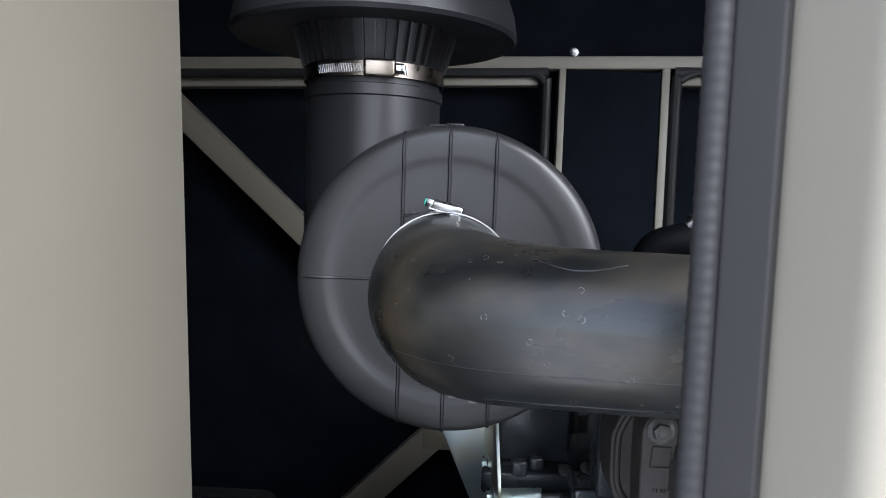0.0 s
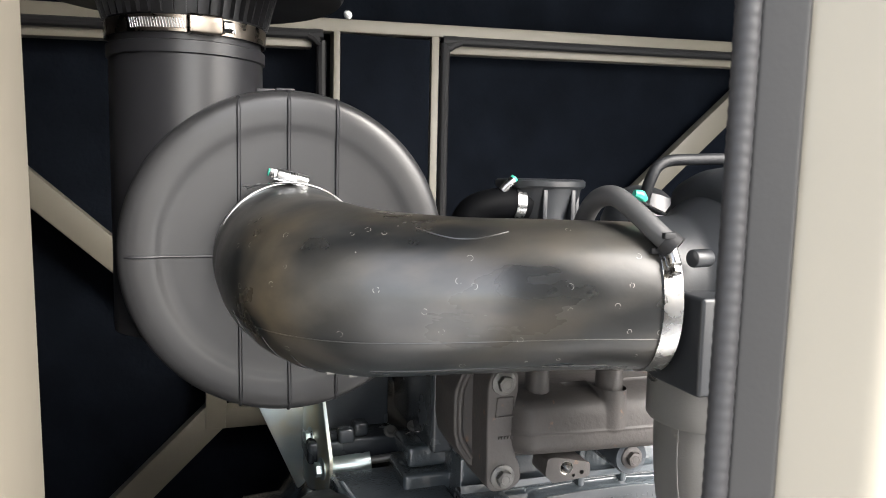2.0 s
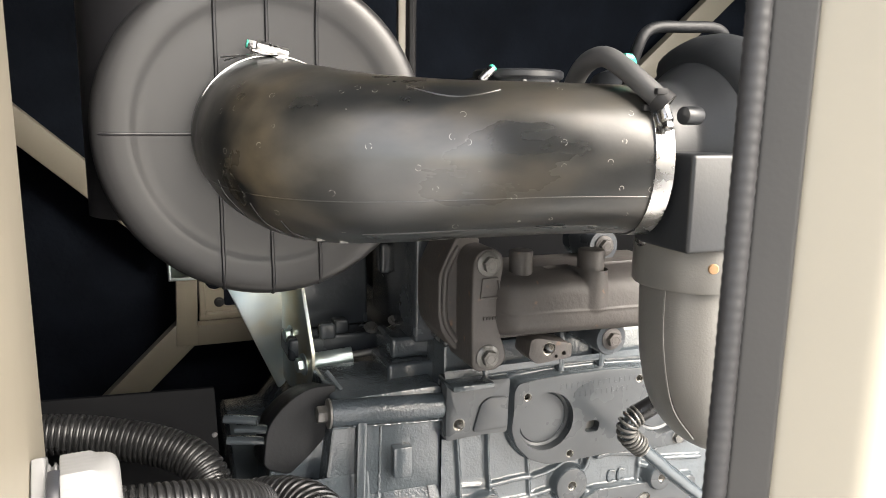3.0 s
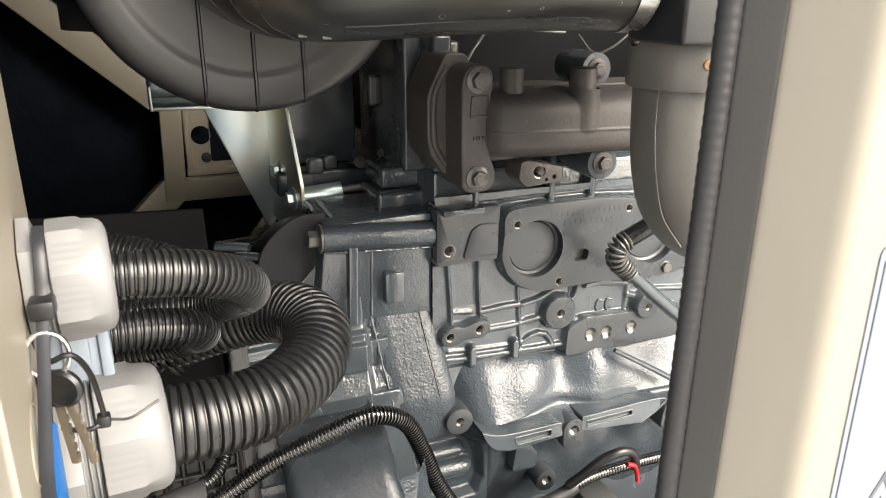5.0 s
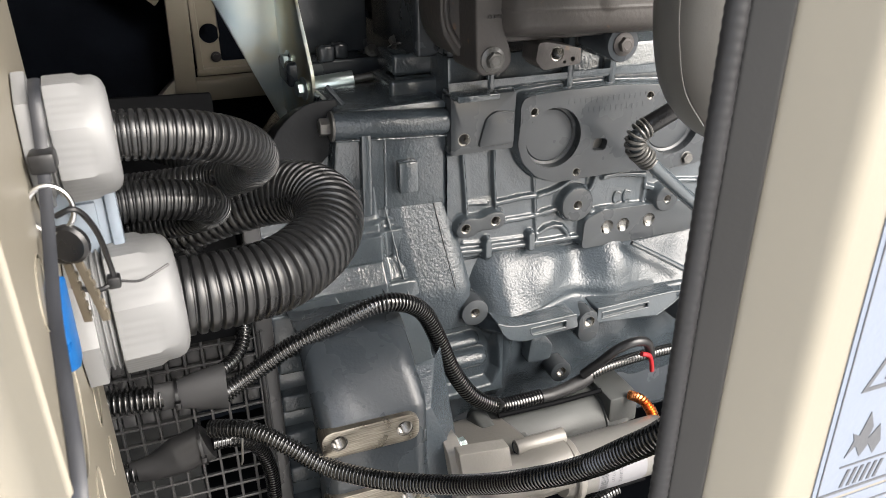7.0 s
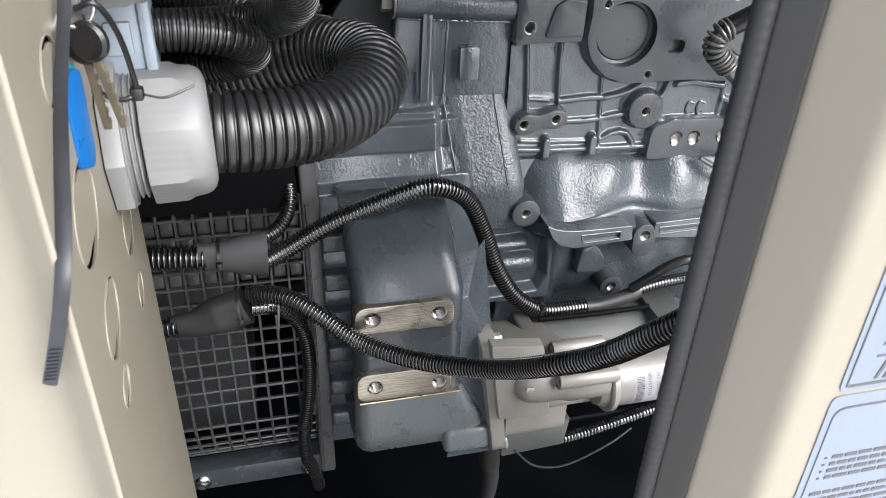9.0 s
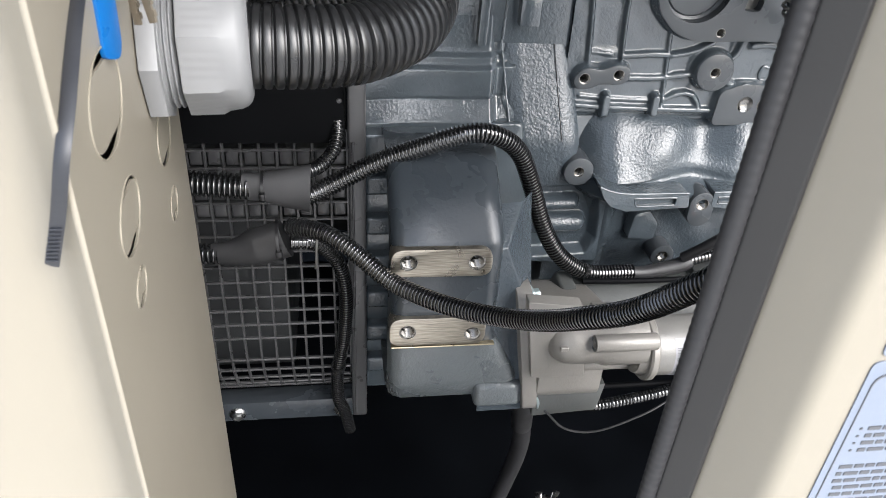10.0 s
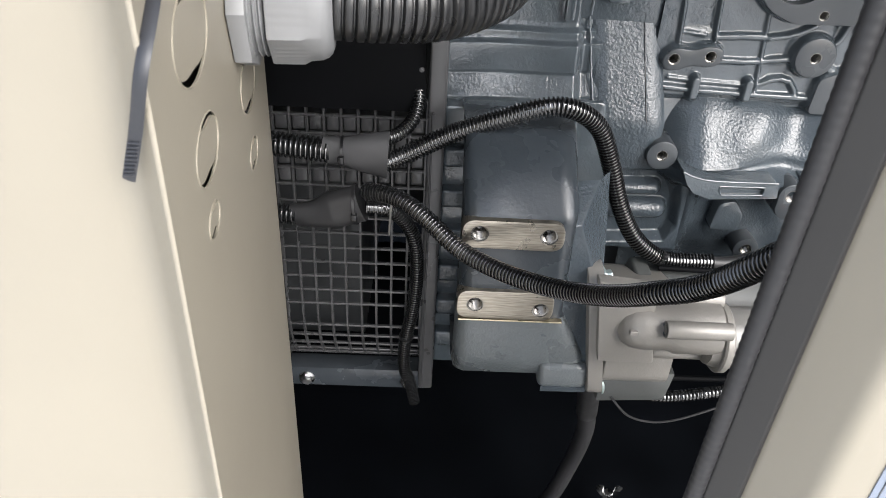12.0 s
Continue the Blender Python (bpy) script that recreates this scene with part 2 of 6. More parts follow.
zr.color_ramp.elements[1].position, zr.color_ramp.elements[1].color = 0.72, (0.50, 0.62, 0.68, 1)
mid = zr.color_ramp.elements.new(0.5)
mid.color = (0.66, 0.72, 0.70, 1)
znt.links.new(zn.outputs["Fac"], zr.inputs[0])
znt.links.new(zr.outputs[0], zb.inputs["Base Color"])
zb.inputs["Metallic"].default_value, zb.inputs["Roughness"].default_value = 0.85, 0.36


# ==== mesh helpers ====
def part(name, bm, material, parent=None, label="", smooth=True, sharp=35):
    """Links a bmesh as one mesh object, under a thing or a part."""
    me = bpy.data.meshes.new(name)
    bmesh.ops.recalc_face_normals(bm, faces=bm.faces)
    for f in bm.faces:
        f.smooth = smooth
    if smooth:
        lim = radians(sharp)
        for e in bm.edges:
            if len(e.link_faces) == 2 and e.calc_face_angle(0) > lim:
                e.smooth = False
    bm.to_mesh(me)
    bm.free()
    me.materials.append(material)
    ob = new(name, me)
    if parent is not None:
        ob.parent = parent
        ob.matrix_parent_inverse = parent.matrix_world.inverted()
    if label:
        ob["label"] = label
    return ob


def share(name, src, m, parent, label=""):
    """One more object on the mesh of src, at the pose m."""
    ob = new(name, src.data)
    ob.matrix_world = m
    ob.parent = parent
    ob.matrix_parent_inverse = parent.matrix_world.inverted()
    if label:
        ob["label"] = label
    return ob


def thing(name, at, label, category, group="", kind=""):
    ob = new(name)
    ob.empty_display_size = 0.02
    ob.location = at
    bpy.context.view_layer.update()
    ob.matrix_world = Matrix.Translation(at)
    return tagged(ob, label, category, group, kind)


def place(u, v, w, axis):
    return {"y": (u, w, v), "x": (w, u, v), "z": (u, v, w)}[axis]


def box(bm, lo, hi, bevel=0.0, seg=2):
    m = Matrix.LocRotScale([(a + b) / 2 for a, b in zip(lo, hi)], None, [abs(b - a) for a, b in zip(lo, hi)])
    g = bmesh.ops.create_cube(bm, size=1, matrix=m)
    if bevel:
        es = {e for v in g["verts"] for e in v.link_edges}
        bmesh.ops.bevel(bm, geom=list(es), offset=bevel, segments=seg, affect="EDGES", profile=0.5)
    return bm


def new_box(lo, hi, bevel=0.0, seg=2):
    return box(bmesh.new(), lo, hi, bevel, seg)


def rod(bm, p0, p1, r0, r1=None, seg=24, bevel=0.0):
    """A capped cylinder or cone from p0 to p1."""
    r1 = r0 if r1 is None else r1
    d = Vector(p1) - Vector(p0)
    m = Matrix.Translation((Vector(p0) + Vector(p1)) / 2) @ d.to_track_quat("Z", "Y").to_matrix().to_4x4()
    g = bmesh.ops.create_cone(bm, cap_ends=True, segments=seg, radius1=r0, radius2=r1, depth=d.length, matrix=m)
    if bevel:
        es = [e for v in g["verts"] for e in v.link_edges if any(len(f.verts) > 4 for f in e.link_faces)]
        bmesh.ops.bevel(bm, geom=list(set(es)), offset=bevel, segments=2, affect="EDGES", profile=0.5)
    return bm


def ring_pts(cx, cy, r, n, a0=0.0):
    return [(cx + r * math.cos(a0 + 2 * math.pi * i / n), cy + r * math.sin(a0 + 2 * math.pi * i / n)) for i in range(n)]


def rounded(pts, r, n=5):
    """A polygon with its corners rounded by r (a number, or one for each corner)."""
    out = []
    k = len(pts)
    for i in range(k):
        p, a, b = Vector(pts[i]), Vector(pts[i - 1]), Vector(pts[(i + 1) % k])
        rr = r[i] if isinstance(r, (list, tuple)) else r
        u, v = (a - p), (b - p)
        rr = min(rr, u.length * 0.48, v.length * 0.48)
        if rr < 1e-5:
            out.append(tuple(p))
            continue
        s, e = p + u.normalized() * rr, p + v.normalized() * rr
        for j in range(n + 1):
            t = j / n
            out.append(tuple(s * (1 - t) ** 2 + p * 2 * t * (1 - t) + e * t * t))
    return out


def slab(bm, poly, front, back, axis="y", bevel=0.0, holes=(), seg=2):
    """A plate of outline poly between two depths along the axis, with holes through it and a rounded front edge."""
    loops = [poly, *holes]
    rings = [[bm.verts.new(place(u, v, front, axis)) for u, v in lp] for lp in loops]
    if holes:
        es = [bm.edges.new((rg[i], rg[(i + 1) % len(rg)])) for rg in rings for i in range(len(rg))]
        caps = [f for f in bmesh.ops.triangle_fill(bm, use_beauty=True, edges=es)["geom"] if isinstance(f, bmesh.types.BMFace)]
    else:
        caps = [bm.faces.new(rings[0])]
    ext = bmesh.ops.extrude_face_region(bm, geom=caps, use_keep_orig=True)
    d = Vector(place(0, 0, back - front, axis))
    bmesh.ops.translate(bm, vec=d, verts=[v for v in ext["geom"] if isinstance(v, bmesh.types.BMVert)])
    if bevel:
        rim = []
        for rg in rings[:1]:
            for i in range(len(rg)):
                e = bm.edges.get((rg[i], rg[(i + 1) % len(rg)]))
                if e:
                    rim.append(e)
        bmesh.ops.bevel(bm, geom=rim, offset=bevel, segments=seg, affect="EDGES", profile=0.5, clamp_overlap=True)
    return bm


def lathe(bm, prof, origin, axis, n=48, closed=False):
    """Turns a profile of (radius, distance along the axis) round the axis."""
    q = Vector(axis).to_track_quat("Z", "Y").to_matrix()
    o = Vector(origin)
    rows = []
    for r, h in prof:
        if r < 1e-6:
            rows.append([bm.verts.new(o + q @ Vector((0, 0, h)))] * n)
        else:
            rows.append([bm.verts.new(o + q @ Vector((r * math.cos(2 * math.pi * i / n), r * math.sin(2 * math.pi * i / n), h))) for i in range(n)])
    pairs = list(zip(rows, rows[1:]))
    if closed:
        pairs.append((rows[-1], rows[0]))
    for a, b in pairs:
        for i in range(n):
            j = (i + 1) % n
            vs = []
            for v in (a[i], a[j], b[j], b[i]):
                if v not in vs:
                    vs.append(v)
            if len(vs) > 2:
                bm.faces.new(vs)
    return bm


def spline(pts, step):
    """Points of a smooth curve through pts, evenly spaced."""
    P = [np.array(p, float) for p in pts]
    P = [2 * P[0] - P[1], *P, 2 * P[-1] - P[-2]]
    raw = []
    for i in range(1, len(P) - 2):
        for k in range(40):
            t = k / 40
            a, b, c, d = P[i - 1:i + 3]
            raw.append(0.5 * (2 * b + (c - a) * t + (2 * a - 5 * b + 4 * c - d) * t * t + (3 * b - a - 3 * c + d) * t ** 3))
    raw.append(P[-2])
    raw = np.array(raw)
    s = np.concatenate([[0], np.cumsum(np.linalg.norm(np.diff(raw, axis=0), axis=1))])
    n = max(2, int(round(s[-1] / step)) + 1)
    at = np.linspace(0, s[-1], n)
    return np.stack([np.interp(at, s, raw[:, k]) for k in range(3)], 1), at


def sweep(bm, pts, radius, step=0.004, seg=20, caps=True, squash=None, twist=0.0):
    """A tube along a smooth curve; radius is a number or a function of the length run and the whole length."""
    C, s = spline(pts, step)
    T = np.gradient(C, axis=0)
    T /= np.linalg.norm(T, axis=1)[:, None]
    up = np.array([0, 0, 1.0]) if abs(T[0][2]) < 0.9 else np.array([0, 1.0, 0])
    u = np.cross(T[0], up)
    u /= np.linalg.norm(u)
    rows = []
    for i in range(len(C)):
        u = u - T[i] * (u @ T[i])
        u /= np.linalg.norm(u)
        v = np.cross(T[i], u)
        r = radius(s[i], s[-1]) if callable(radius) else radius
        row = []
        for k in range(seg):
            a = 2 * math.pi * k / seg + twist
            ru, rv = (r, r) if squash is None else (r * squash[0], r * squash[1])
            row.append(bm.verts.new(C[i] + u * ru * math.cos(a) + v * rv * math.sin(a)))
        rows.append(row)
    for a, b in zip(rows, rows[1:]):
        for k in range(seg):
            bm.faces.new((a[k], a[(k + 1) % seg], b[(k + 1) % seg], b[k]))
    if caps:
        bm.faces.new(rows[0][::-1])
        bm.faces.new(rows[-1])
    return bm


def ribbed(r, pitch, depth, crown=0.82):
    """The radius of corrugated conduit: slightly rounded crowns and narrow grooves."""
    def f(s, whole):
        x = (s / pitch) % 1.0
        if x > crown:
            return r - depth
        e = abs(2 * x / crown - 1)
        return r - depth * (0.12 * e * e + 0.30 * e ** 8)
    return f


def conduit(name, pts, r, pitch, label, depth=None, group="corrugated conduits", seg=20, crown=0.56):
    bm = sweep(bmesh.new(), pts, ribbed(r, pitch, depth or r * 0.20, crown), step=pitch / 10, seg=seg)
    ob = part(name, bm, CONDUITBIG if name == "corrugated_conduit" else CONDUIT, sharp=32)
    return tagged(ob, label, "conduit", group)


def hexbolt(name, at, axis, size, material, parent, washer=True, label=""):
    """A flanged hexagon bolt head of that width, standing on a face."""
    bm = bmesh.new()
    if washer:
        lathe(bm, [(0, 0), (size * 0.86, 0), (size * 0.86, size * 0.10), (size * 0.62, size * 0.22), (0, size * 0.22)], (0, 0, 0), (0, 0, 1), 24)
    rod(bm, (0, 0, size * 0.15), (0, 0, size * 0.62), size * 0.577, seg=6, bevel=size * 0.05)
    lathe(bm, [(0, size * 0.60), (size * 0.36, size * 0.60), (size * 0.33, size * 0.64), (size * 0.22, size * 0.61), (0, size * 0.61)], (0, 0, 0), (0, 0, 1), 20)
    q = Vector(axis).to_track_quat("Z", "Y").to_matrix().to_4x4()
    bm.transform(Matrix.Translation(at) @ q @ Matrix.Rotation(0.3, 4, "Z"))
    return part(name, bm, material, parent, label, sharp=25)


def threaded(name, at, axis, r, depth, material, parent, rim=0.0, label=""):
    """A tapped hole: a turned sleeve with thread grooves and a dark bottom, let into a plate's hole."""
    prof = [(r + rim + 0.0004, 0.0003), (r, 0.0003), (r, -0.0008)]
    k = int(depth / 0.0016)
    for i in range(k):
        prof += [(r * 0.84, -0.0012 - i * 0.0016), (r * 0.98, -0.0020 - i * 0.0016)]
    prof += [(r * 0.78, -depth), (0, -depth - r * 0.9)]
    bm = lathe(bmesh.new(), prof, at, axis, 20)
    return part(name, bm, THREAD, parent, label, sharp=30)


def seg_dist(X, Z, pts):
    """Distance of a grid of points from a broken line."""
    best = np.full(X.shape, 9.0)
    for (ax, az), (bx, bz) in zip(pts, pts[1:]):
        ux, uz = bx - ax, bz - az
        t = np.clip(((X - ax) * ux + (Z - az) * uz) / (ux * ux + uz * uz + 1e-12), 0, 1)
        best = np.minimum(best, np.hypot(X - ax - t * ux, Z - az - t * uz))
    return best


def poly_dist(X, Z, poly):
    """Signed distance from a closed outline, negative inside."""
    d = seg_dist(X, Z, [*poly, poly[0]])
    inside = np.zeros(X.shape, bool)
    for (ax, az), (bx, bz) in zip(poly, [*poly[1:], poly[0]]):
        if az != bz:
            inside ^= ((az > Z) != (bz > Z)) & (X < (bx - ax) * (Z - az) / (bz - az) + ax)
    return np.where(inside, -d, d)


def rise(d, h, foot=0.0026, edge=0.0006):
    """Height of a pad at a distance from its outline: flat inside, a fillet outside."""
    t = np.clip((foot - d) / (foot + edge), 0, 1)
    return h * t * t * (3 - 2 * t)


def swell(a, b, k=0.0030):
    """The higher of two heights, with a rounded valley between them."""
    h = np.clip(k - np.abs(a - b), 0, None) / k
    return np.maximum(a, b) + h * h * k / 4


def ripple(X, Z, amount, seed):
    """Shallow waves of a sand casting."""
    rg = np.random.RandomState(seed)
    out = np.zeros(X.shape)
    for _ in range(14):
        fx, fz, ph = rg.uniform(-260, 260), rg.uniform(-260, 260), rg.uniform(0, 6.3)
        out += np.sin(fx * X + fz * Z + ph) / 14
    return out * amount


def casting(name, x0, x1, z0, z1, step, height, parent, material, label=""):
    """A sheet over a stretch of x and z whose depth is a function of both."""
    nx, nz = int((x1 - x0) / step) + 1, int((z1 - z0) / step) + 1
    X, Z = np.meshgrid(np.linspace(x0, x1, nx), np.linspace(z0, z1, nz))
    Y = height(X, Z)
    me = bpy.data.meshes.new(name)
    co = np.stack([X, Y, Z], -1).reshape(-1, 3)
    idx = np.arange(nx * nz).reshape(nz, nx)
    quads = np.stack([idx[:-1, :-1], idx[:-1, 1:], idx[1:, 1:], idx[1:, :-1]], -1).reshape(-1, 4)
    me.from_pydata(co.tolist(), [], quads.tolist())
    me.polygons.foreach_set("use_smooth", [True] * len(me.polygons))
    me.materials.append(material)
    ob = new(name, me)
    ob.parent = parent
    ob.matrix_parent_inverse = parent.matrix_world.inverted()
    if label:
        ob["label"] = label
    return ob


# ==== setting: the canopy ====
def structure(ob, label, category):
    return tagged(ob, label, category, kind="structure")


def lean(bm):
    """The canopy stands a little out of plumb."""
    for v in bm.verts:
        if v.co.x > 0:
            v.co.x += 0.010 * (v.co.z - 1.08)
    return bm


bm = bmesh.new()
for poly in (
    rounded([(0.1700, 0.3235), (0.1845, 0.2980), (0.345, 0.2980), (0.345, 0.3400), (0.1600, 0.3400), (0.1600, 0.3330)], [0.001, 0.0055, 0, 0, 0, 0.001]),
    rounded([(-0.0668, 0.3268), (-0.0675, 0.3268), (-0.0815, 0.3430), (-0.95, 0.3430), (-0.95, 0.3720), (-0.0720, 0.3720), (-0.0680, 0.3300)], [0.0003, 0.0003, 0.012, 0, 0, 0, 0]),
):
    slab(bm, poly, 0.12, 1.801, "z")
box(bm, (-0.95, 0.300, 1.801), (1.35, 0.372, 1.838))
box(bm, (-0.95, 0.300, 1.838), (1.35, 0.338, 1.90))
box(bm, (-0.95, 0.300, 0.0), (1.35, 0.372, 0.12))
structure(part("wall_front", lean(bm), CREAM), "cream powder-coated canopy front with a narrow open doorway", "wall")
bm = new_box((-0.95, 1.47, 0.0), (1.75, 1.50, 1.90))
wall_back = structure(part("wall_back", bm, FOAM), "far canopy wall lined with black acoustic foam", "wall")
structure(part("wall_left", new_box((-0.98, 0.30, 0.0), (-0.95, 1.50, 1.90)), FOAM), "end wall lined with black foam", "wall")
structure(part("wall_right", new_box((1.75, 0.30, 0.0), (1.78, 1.50, 1.90)), FOAM), "end wall lined with black foam", "wall")
# The gap from x 0.345 to 1.35 is an unseen opening added for light.
structure(part("wall_front_end", new_box((1.35, 0.298, 0.0), (1.78, 0.34, 1.90), 0.004), CREAM), "cream canopy end post beside an unseen opening added for light", "wall")
structure(part("ceiling", new_box((-0.95, 0.34, 1.84), (1.75, 1.47, 1.87)), FOAM), "canopy roof lined with black acoustic foam", "ceiling")
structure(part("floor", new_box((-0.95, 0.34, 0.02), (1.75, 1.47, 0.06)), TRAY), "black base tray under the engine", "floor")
for nm, lo, hi, what in (("wall_back_skin", (-0.984, 1.503, 0.0), (1.784, 1.507, 1.902), "cream outer sheet of the far canopy wall"), ("wall_left_skin", (-0.987, 0.298, 0.0), (-0.983, 1.503, 1.902), "cream outer sheet of the canopy end"),
                         ("wall_right_skin", (1.783, 0.298, 0.0), (1.787, 1.503, 1.902), "cream outer sheet of the canopy end"), ("roof_skin", (-0.987, 0.296, 1.903), (1.787, 1.507, 1.908), "cream outer sheet of the canopy roof")):
    structure(part(nm, new_box(lo, hi, 0.001, 1), CREAM), what, "roof" if nm == "roof_skin" else "wall")
bm = bmesh.new()
bmesh.ops.create_grid(bm, x_segments=2, y_segments=2, size=400, matrix=Matrix.Translation((0, 0, -0.01)))
structure(part("ground", bm, GROUND), "grey concrete yard in front of the canopy", "ground")

# Foam lining of the back wall: quilted blocks in relief.
bm = bmesh.new()
for i in range(44):
    for j in range(28):
        x, z = -0.92 + i * 0.06 + (0.03 if j % 2 else 0), 0.10 + j * 0.062
        a = [bm.verts.new((x + dx, 1.468, z + dz)) for dx, dz in ((-0.030, 0), (0, -0.062), (0.030, 0), (0, 0.062))]
        top = bm.verts.new((x, 1.4662, z))
        for k in range(4):
            bm.faces.new((a[k], a[(k + 1) % 4], top))
tagged(part("foam_lining", bm, FOAM, wall_back), kind="stuff")

# Beige frame of the far side: rails, posts, braces and the two door openings with their rubber edging.
frame_thing = thing("door_frame", (0.3, 1.42, 0.7), "cream sheet-metal frame and braces of the far canopy side", "frame", kind="structure")


def bar2(name, p, q, w, y0=1.395, y1=1.43, m=CREAM, flip=False):
    """A flat bar in the plane of the far wall from p to q, w wide."""
    a, b = Vector(p), Vector(q)
    d = (b - a).normalized()
    nrm = Vector((-d.y, d.x)) * w / 2
    bm = slab(bmesh.new(), [tuple(a + nrm), tuple(b + nrm), tuple(b - nrm), tuple(a - nrm)], y0, y1, "y", 0.002)
    return part(name, bm, m, frame_thing)


def rail_z(x):
    return 0.0205 * x


bar2("top_rail", (-0.95, 1.402 + rail_z(-0.95)), (1.7, 1.410 + rail_z(1.7)), 0.021, 1.398, 1.43)
bar2("left_lintel", (-0.95, 1.372 + rail_z(-0.95)), (0.176, 1.380 + rail_z(0.176)), 0.021, 1.412, 1.44)
bar2("right_lintel", (0.408, 1.381 + rail_z(0.4)), (1.7, 1.384 + rail_z(1.7)), 0.022, 1.412, 1.44)
bar2("post_edge", (0.214, 0.60), (0.216, 1.405), 0.0115, 1.399, 1.435)
bar2("post_edge", (0.387, 0.60), (0.388, 1.405), 0.0135, 1.399, 1.435)
bar2("post_foam", (0.301, 0.60), (0.301, 1.398), 0.157, 1.403, 1.44, FOAM)
bar2("diagonal_brace", (-0.52, 1.380), (0.004, 0.903), 0.043, 1.402, 1.43)
bar2("diagonal_brace", (0.81, 1.120), (1.14, 1.414), 0.044, 1.415, 1.44)
bar2("diagonal_brace", (-0.20, 0.545), (0.028, 0.768), 0.047, 1.402, 1.43)
bar2("cross_rail", (0.013, 0.752), (0.62, 0.754), 0.034, 1.400, 1.43)
bar2("short_post", (0.0155, 0.736), (0.0225, 0.93), 0.033, 1.399, 1.43)
for p, q, w in (((0.0380, 0.7760), (0.30, 0.7780), 0.010), ((0.0440, 0.7800), (0.0440, 0.93), 0.010)):
    bar2("inner_lip", p, q, w, 1.422, 1.438)
bm = slab(bmesh.new(), [(0.046, 0.779), (0.30, 0.780), (0.30, 0.93), (0.046, 0.93)], 1.438, 1.442, "y", holes=[rounded([(0.0800, 0.7900), (0.16, 0.7900), (0.16, 0.915), (0.0800, 0.915)], 0.006), ring_pts(0.066, 0.836, 0.0160, 24)])
part("recessed_plate", bm, CREAM, frame_thing, "recessed cream plate with a round hole")
for name, pts in (
    ("left_rubber_edging", [(-0.9, 1.402, 1.366), (0.10, 1.402, 1.391), (0.165, 1.402, 1.392), (0.187, 1.402, 1.375), (0.190, 1.402, 1.34), (0.189, 1.402, 0.9), (0.189, 1.402, 0.62)]),
    ("right_rubber_edging", [(1.6, 1.402, 1.424), (0.5, 1.402, 1.401), (0.44, 1.402, 1.399), (0.412, 1.402, 1.385), (0.406, 1.402, 1.35), (0.406, 1.402, 0.9), (0.406, 1.402, 0.62)]),
):
    part(name, sweep(bmesh.new(), pts, 0.0085, 0.01, 10), SEAL, frame_thing, "black rubber door edging")
hexbolt("screw", (0.234, 1.397, 1.428), (0, -1, 0), 0.009, STEEL, frame_thing)
hexbolt("screw", (0.0720, 1.438, 0.7980), (0, -1, 0), 0.010, SEAL, frame_thing)

# Door seal on the near doorway: a ribbed bulb and a flat lip.
seal = thing("door_seal", (0.155, 0.33, 0.9), "ribbed dark grey rubber seal clipped to the door edge", "seal", kind="structure")
bm = sweep(bmesh.new(), [(0.1540, 0.3312, 0.13), (0.1540, 0.3312, 0.8), (0.1540, 0.3312, 1.79)],
           lambda s, w: 0.0040 + 0.00013 * math.sin(2 * math.pi * s / 0.0042), 0.00105, 16)
part("bulb", lean(bm), SEAL, seal, "ribbed rubber bulb", sharp=60)
bm = slab(bmesh.new(), rounded([(0.1575, 0.3345), (0.1570, 0.3285), (0.1678, 0.3204), (0.1708, 0.3228), (0.163, 0.334)], 0.0012), 0.13, 1.79, "z")
part("flat_lip", lean(bm), SEALFLAT, seal, "smooth flat rubber lip")

# ==== control box side with knock-outs ====
BOXM = Matrix.Translation((-0.066, 0.3275, 0.0)) @ Matrix.Rotation(radians(4.97), 4, "Z")
gbox = thing("control_box", (-0.08, 0.45, 0.4), "cream sheet-metal control box side with stamped knock-outs", "control box", kind="structure")
KNOCKS = [(0.066, 0.8635, 0.0188), (0.067, 0.814, 0.0143), (0.183, 0.798, 0.0160), (0.179, 0.756, 0.0090), (0.061, 0.7825, 0.0076), (0.064, 0.917, 0.012)]


def oval(u, z, r, gap=0.0):
    """Outline of an oblong knock-out; with a gap it leaves slots at top and bottom."""
    out = []
    for k in range(36):
        a = 2 * math.pi * k / 36
        q = r - gap * (0.10 + 1.9 * abs(math.sin(a + 0.12)) ** 4)
        out.append((u + 1.68 * q * math.cos(a), z + q * math.sin(a)))
    return out


bm = slab(bmesh.new(), [(0.0, 0.1), (0.254, 0.1), (0.254, 0.95), (0.227, 1.18), (0.180, 1.55), (0.0, 1.55)], 0.0, -0.0010, "x", holes=[oval(u, z, r) for u, z, r in KNOCKS])
bm.transform(BOXM)
part("side_plate", bm, CREAM, gbox)
for u, z, r in KNOCKS:
    bm = slab(bmesh.new(), oval(0, 0, r, 0.0016 + 0.06 * r), 0.0, -0.0010, "x")
    bm.transform(BOXM @ Matrix.Translation((-0.0001, u, z)))
    part("knockout", bm, CREAM, gbox, smooth=False)
    ringp = [(0.0001, a, c) for a, c in oval(u, z, r - 0.0003)]
    bm = sweep(bmesh.new(), ringp + ringp[:2], 0.00042, 0.0012, 6, caps=False)
    bm.transform(BOXM)
    part("punched_rim", bm, CREAM, gbox)
bm = new_box((-0.0012, -0.0010, 0.1), (0.0004, 0.0008, 1.55), 0.0003)
bm.transform(BOXM)
part("folded_edge", bm, CREAM, gbox)
# Dark block behind the plate stands for the shade inside the box.
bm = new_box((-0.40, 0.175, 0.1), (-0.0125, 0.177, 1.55))
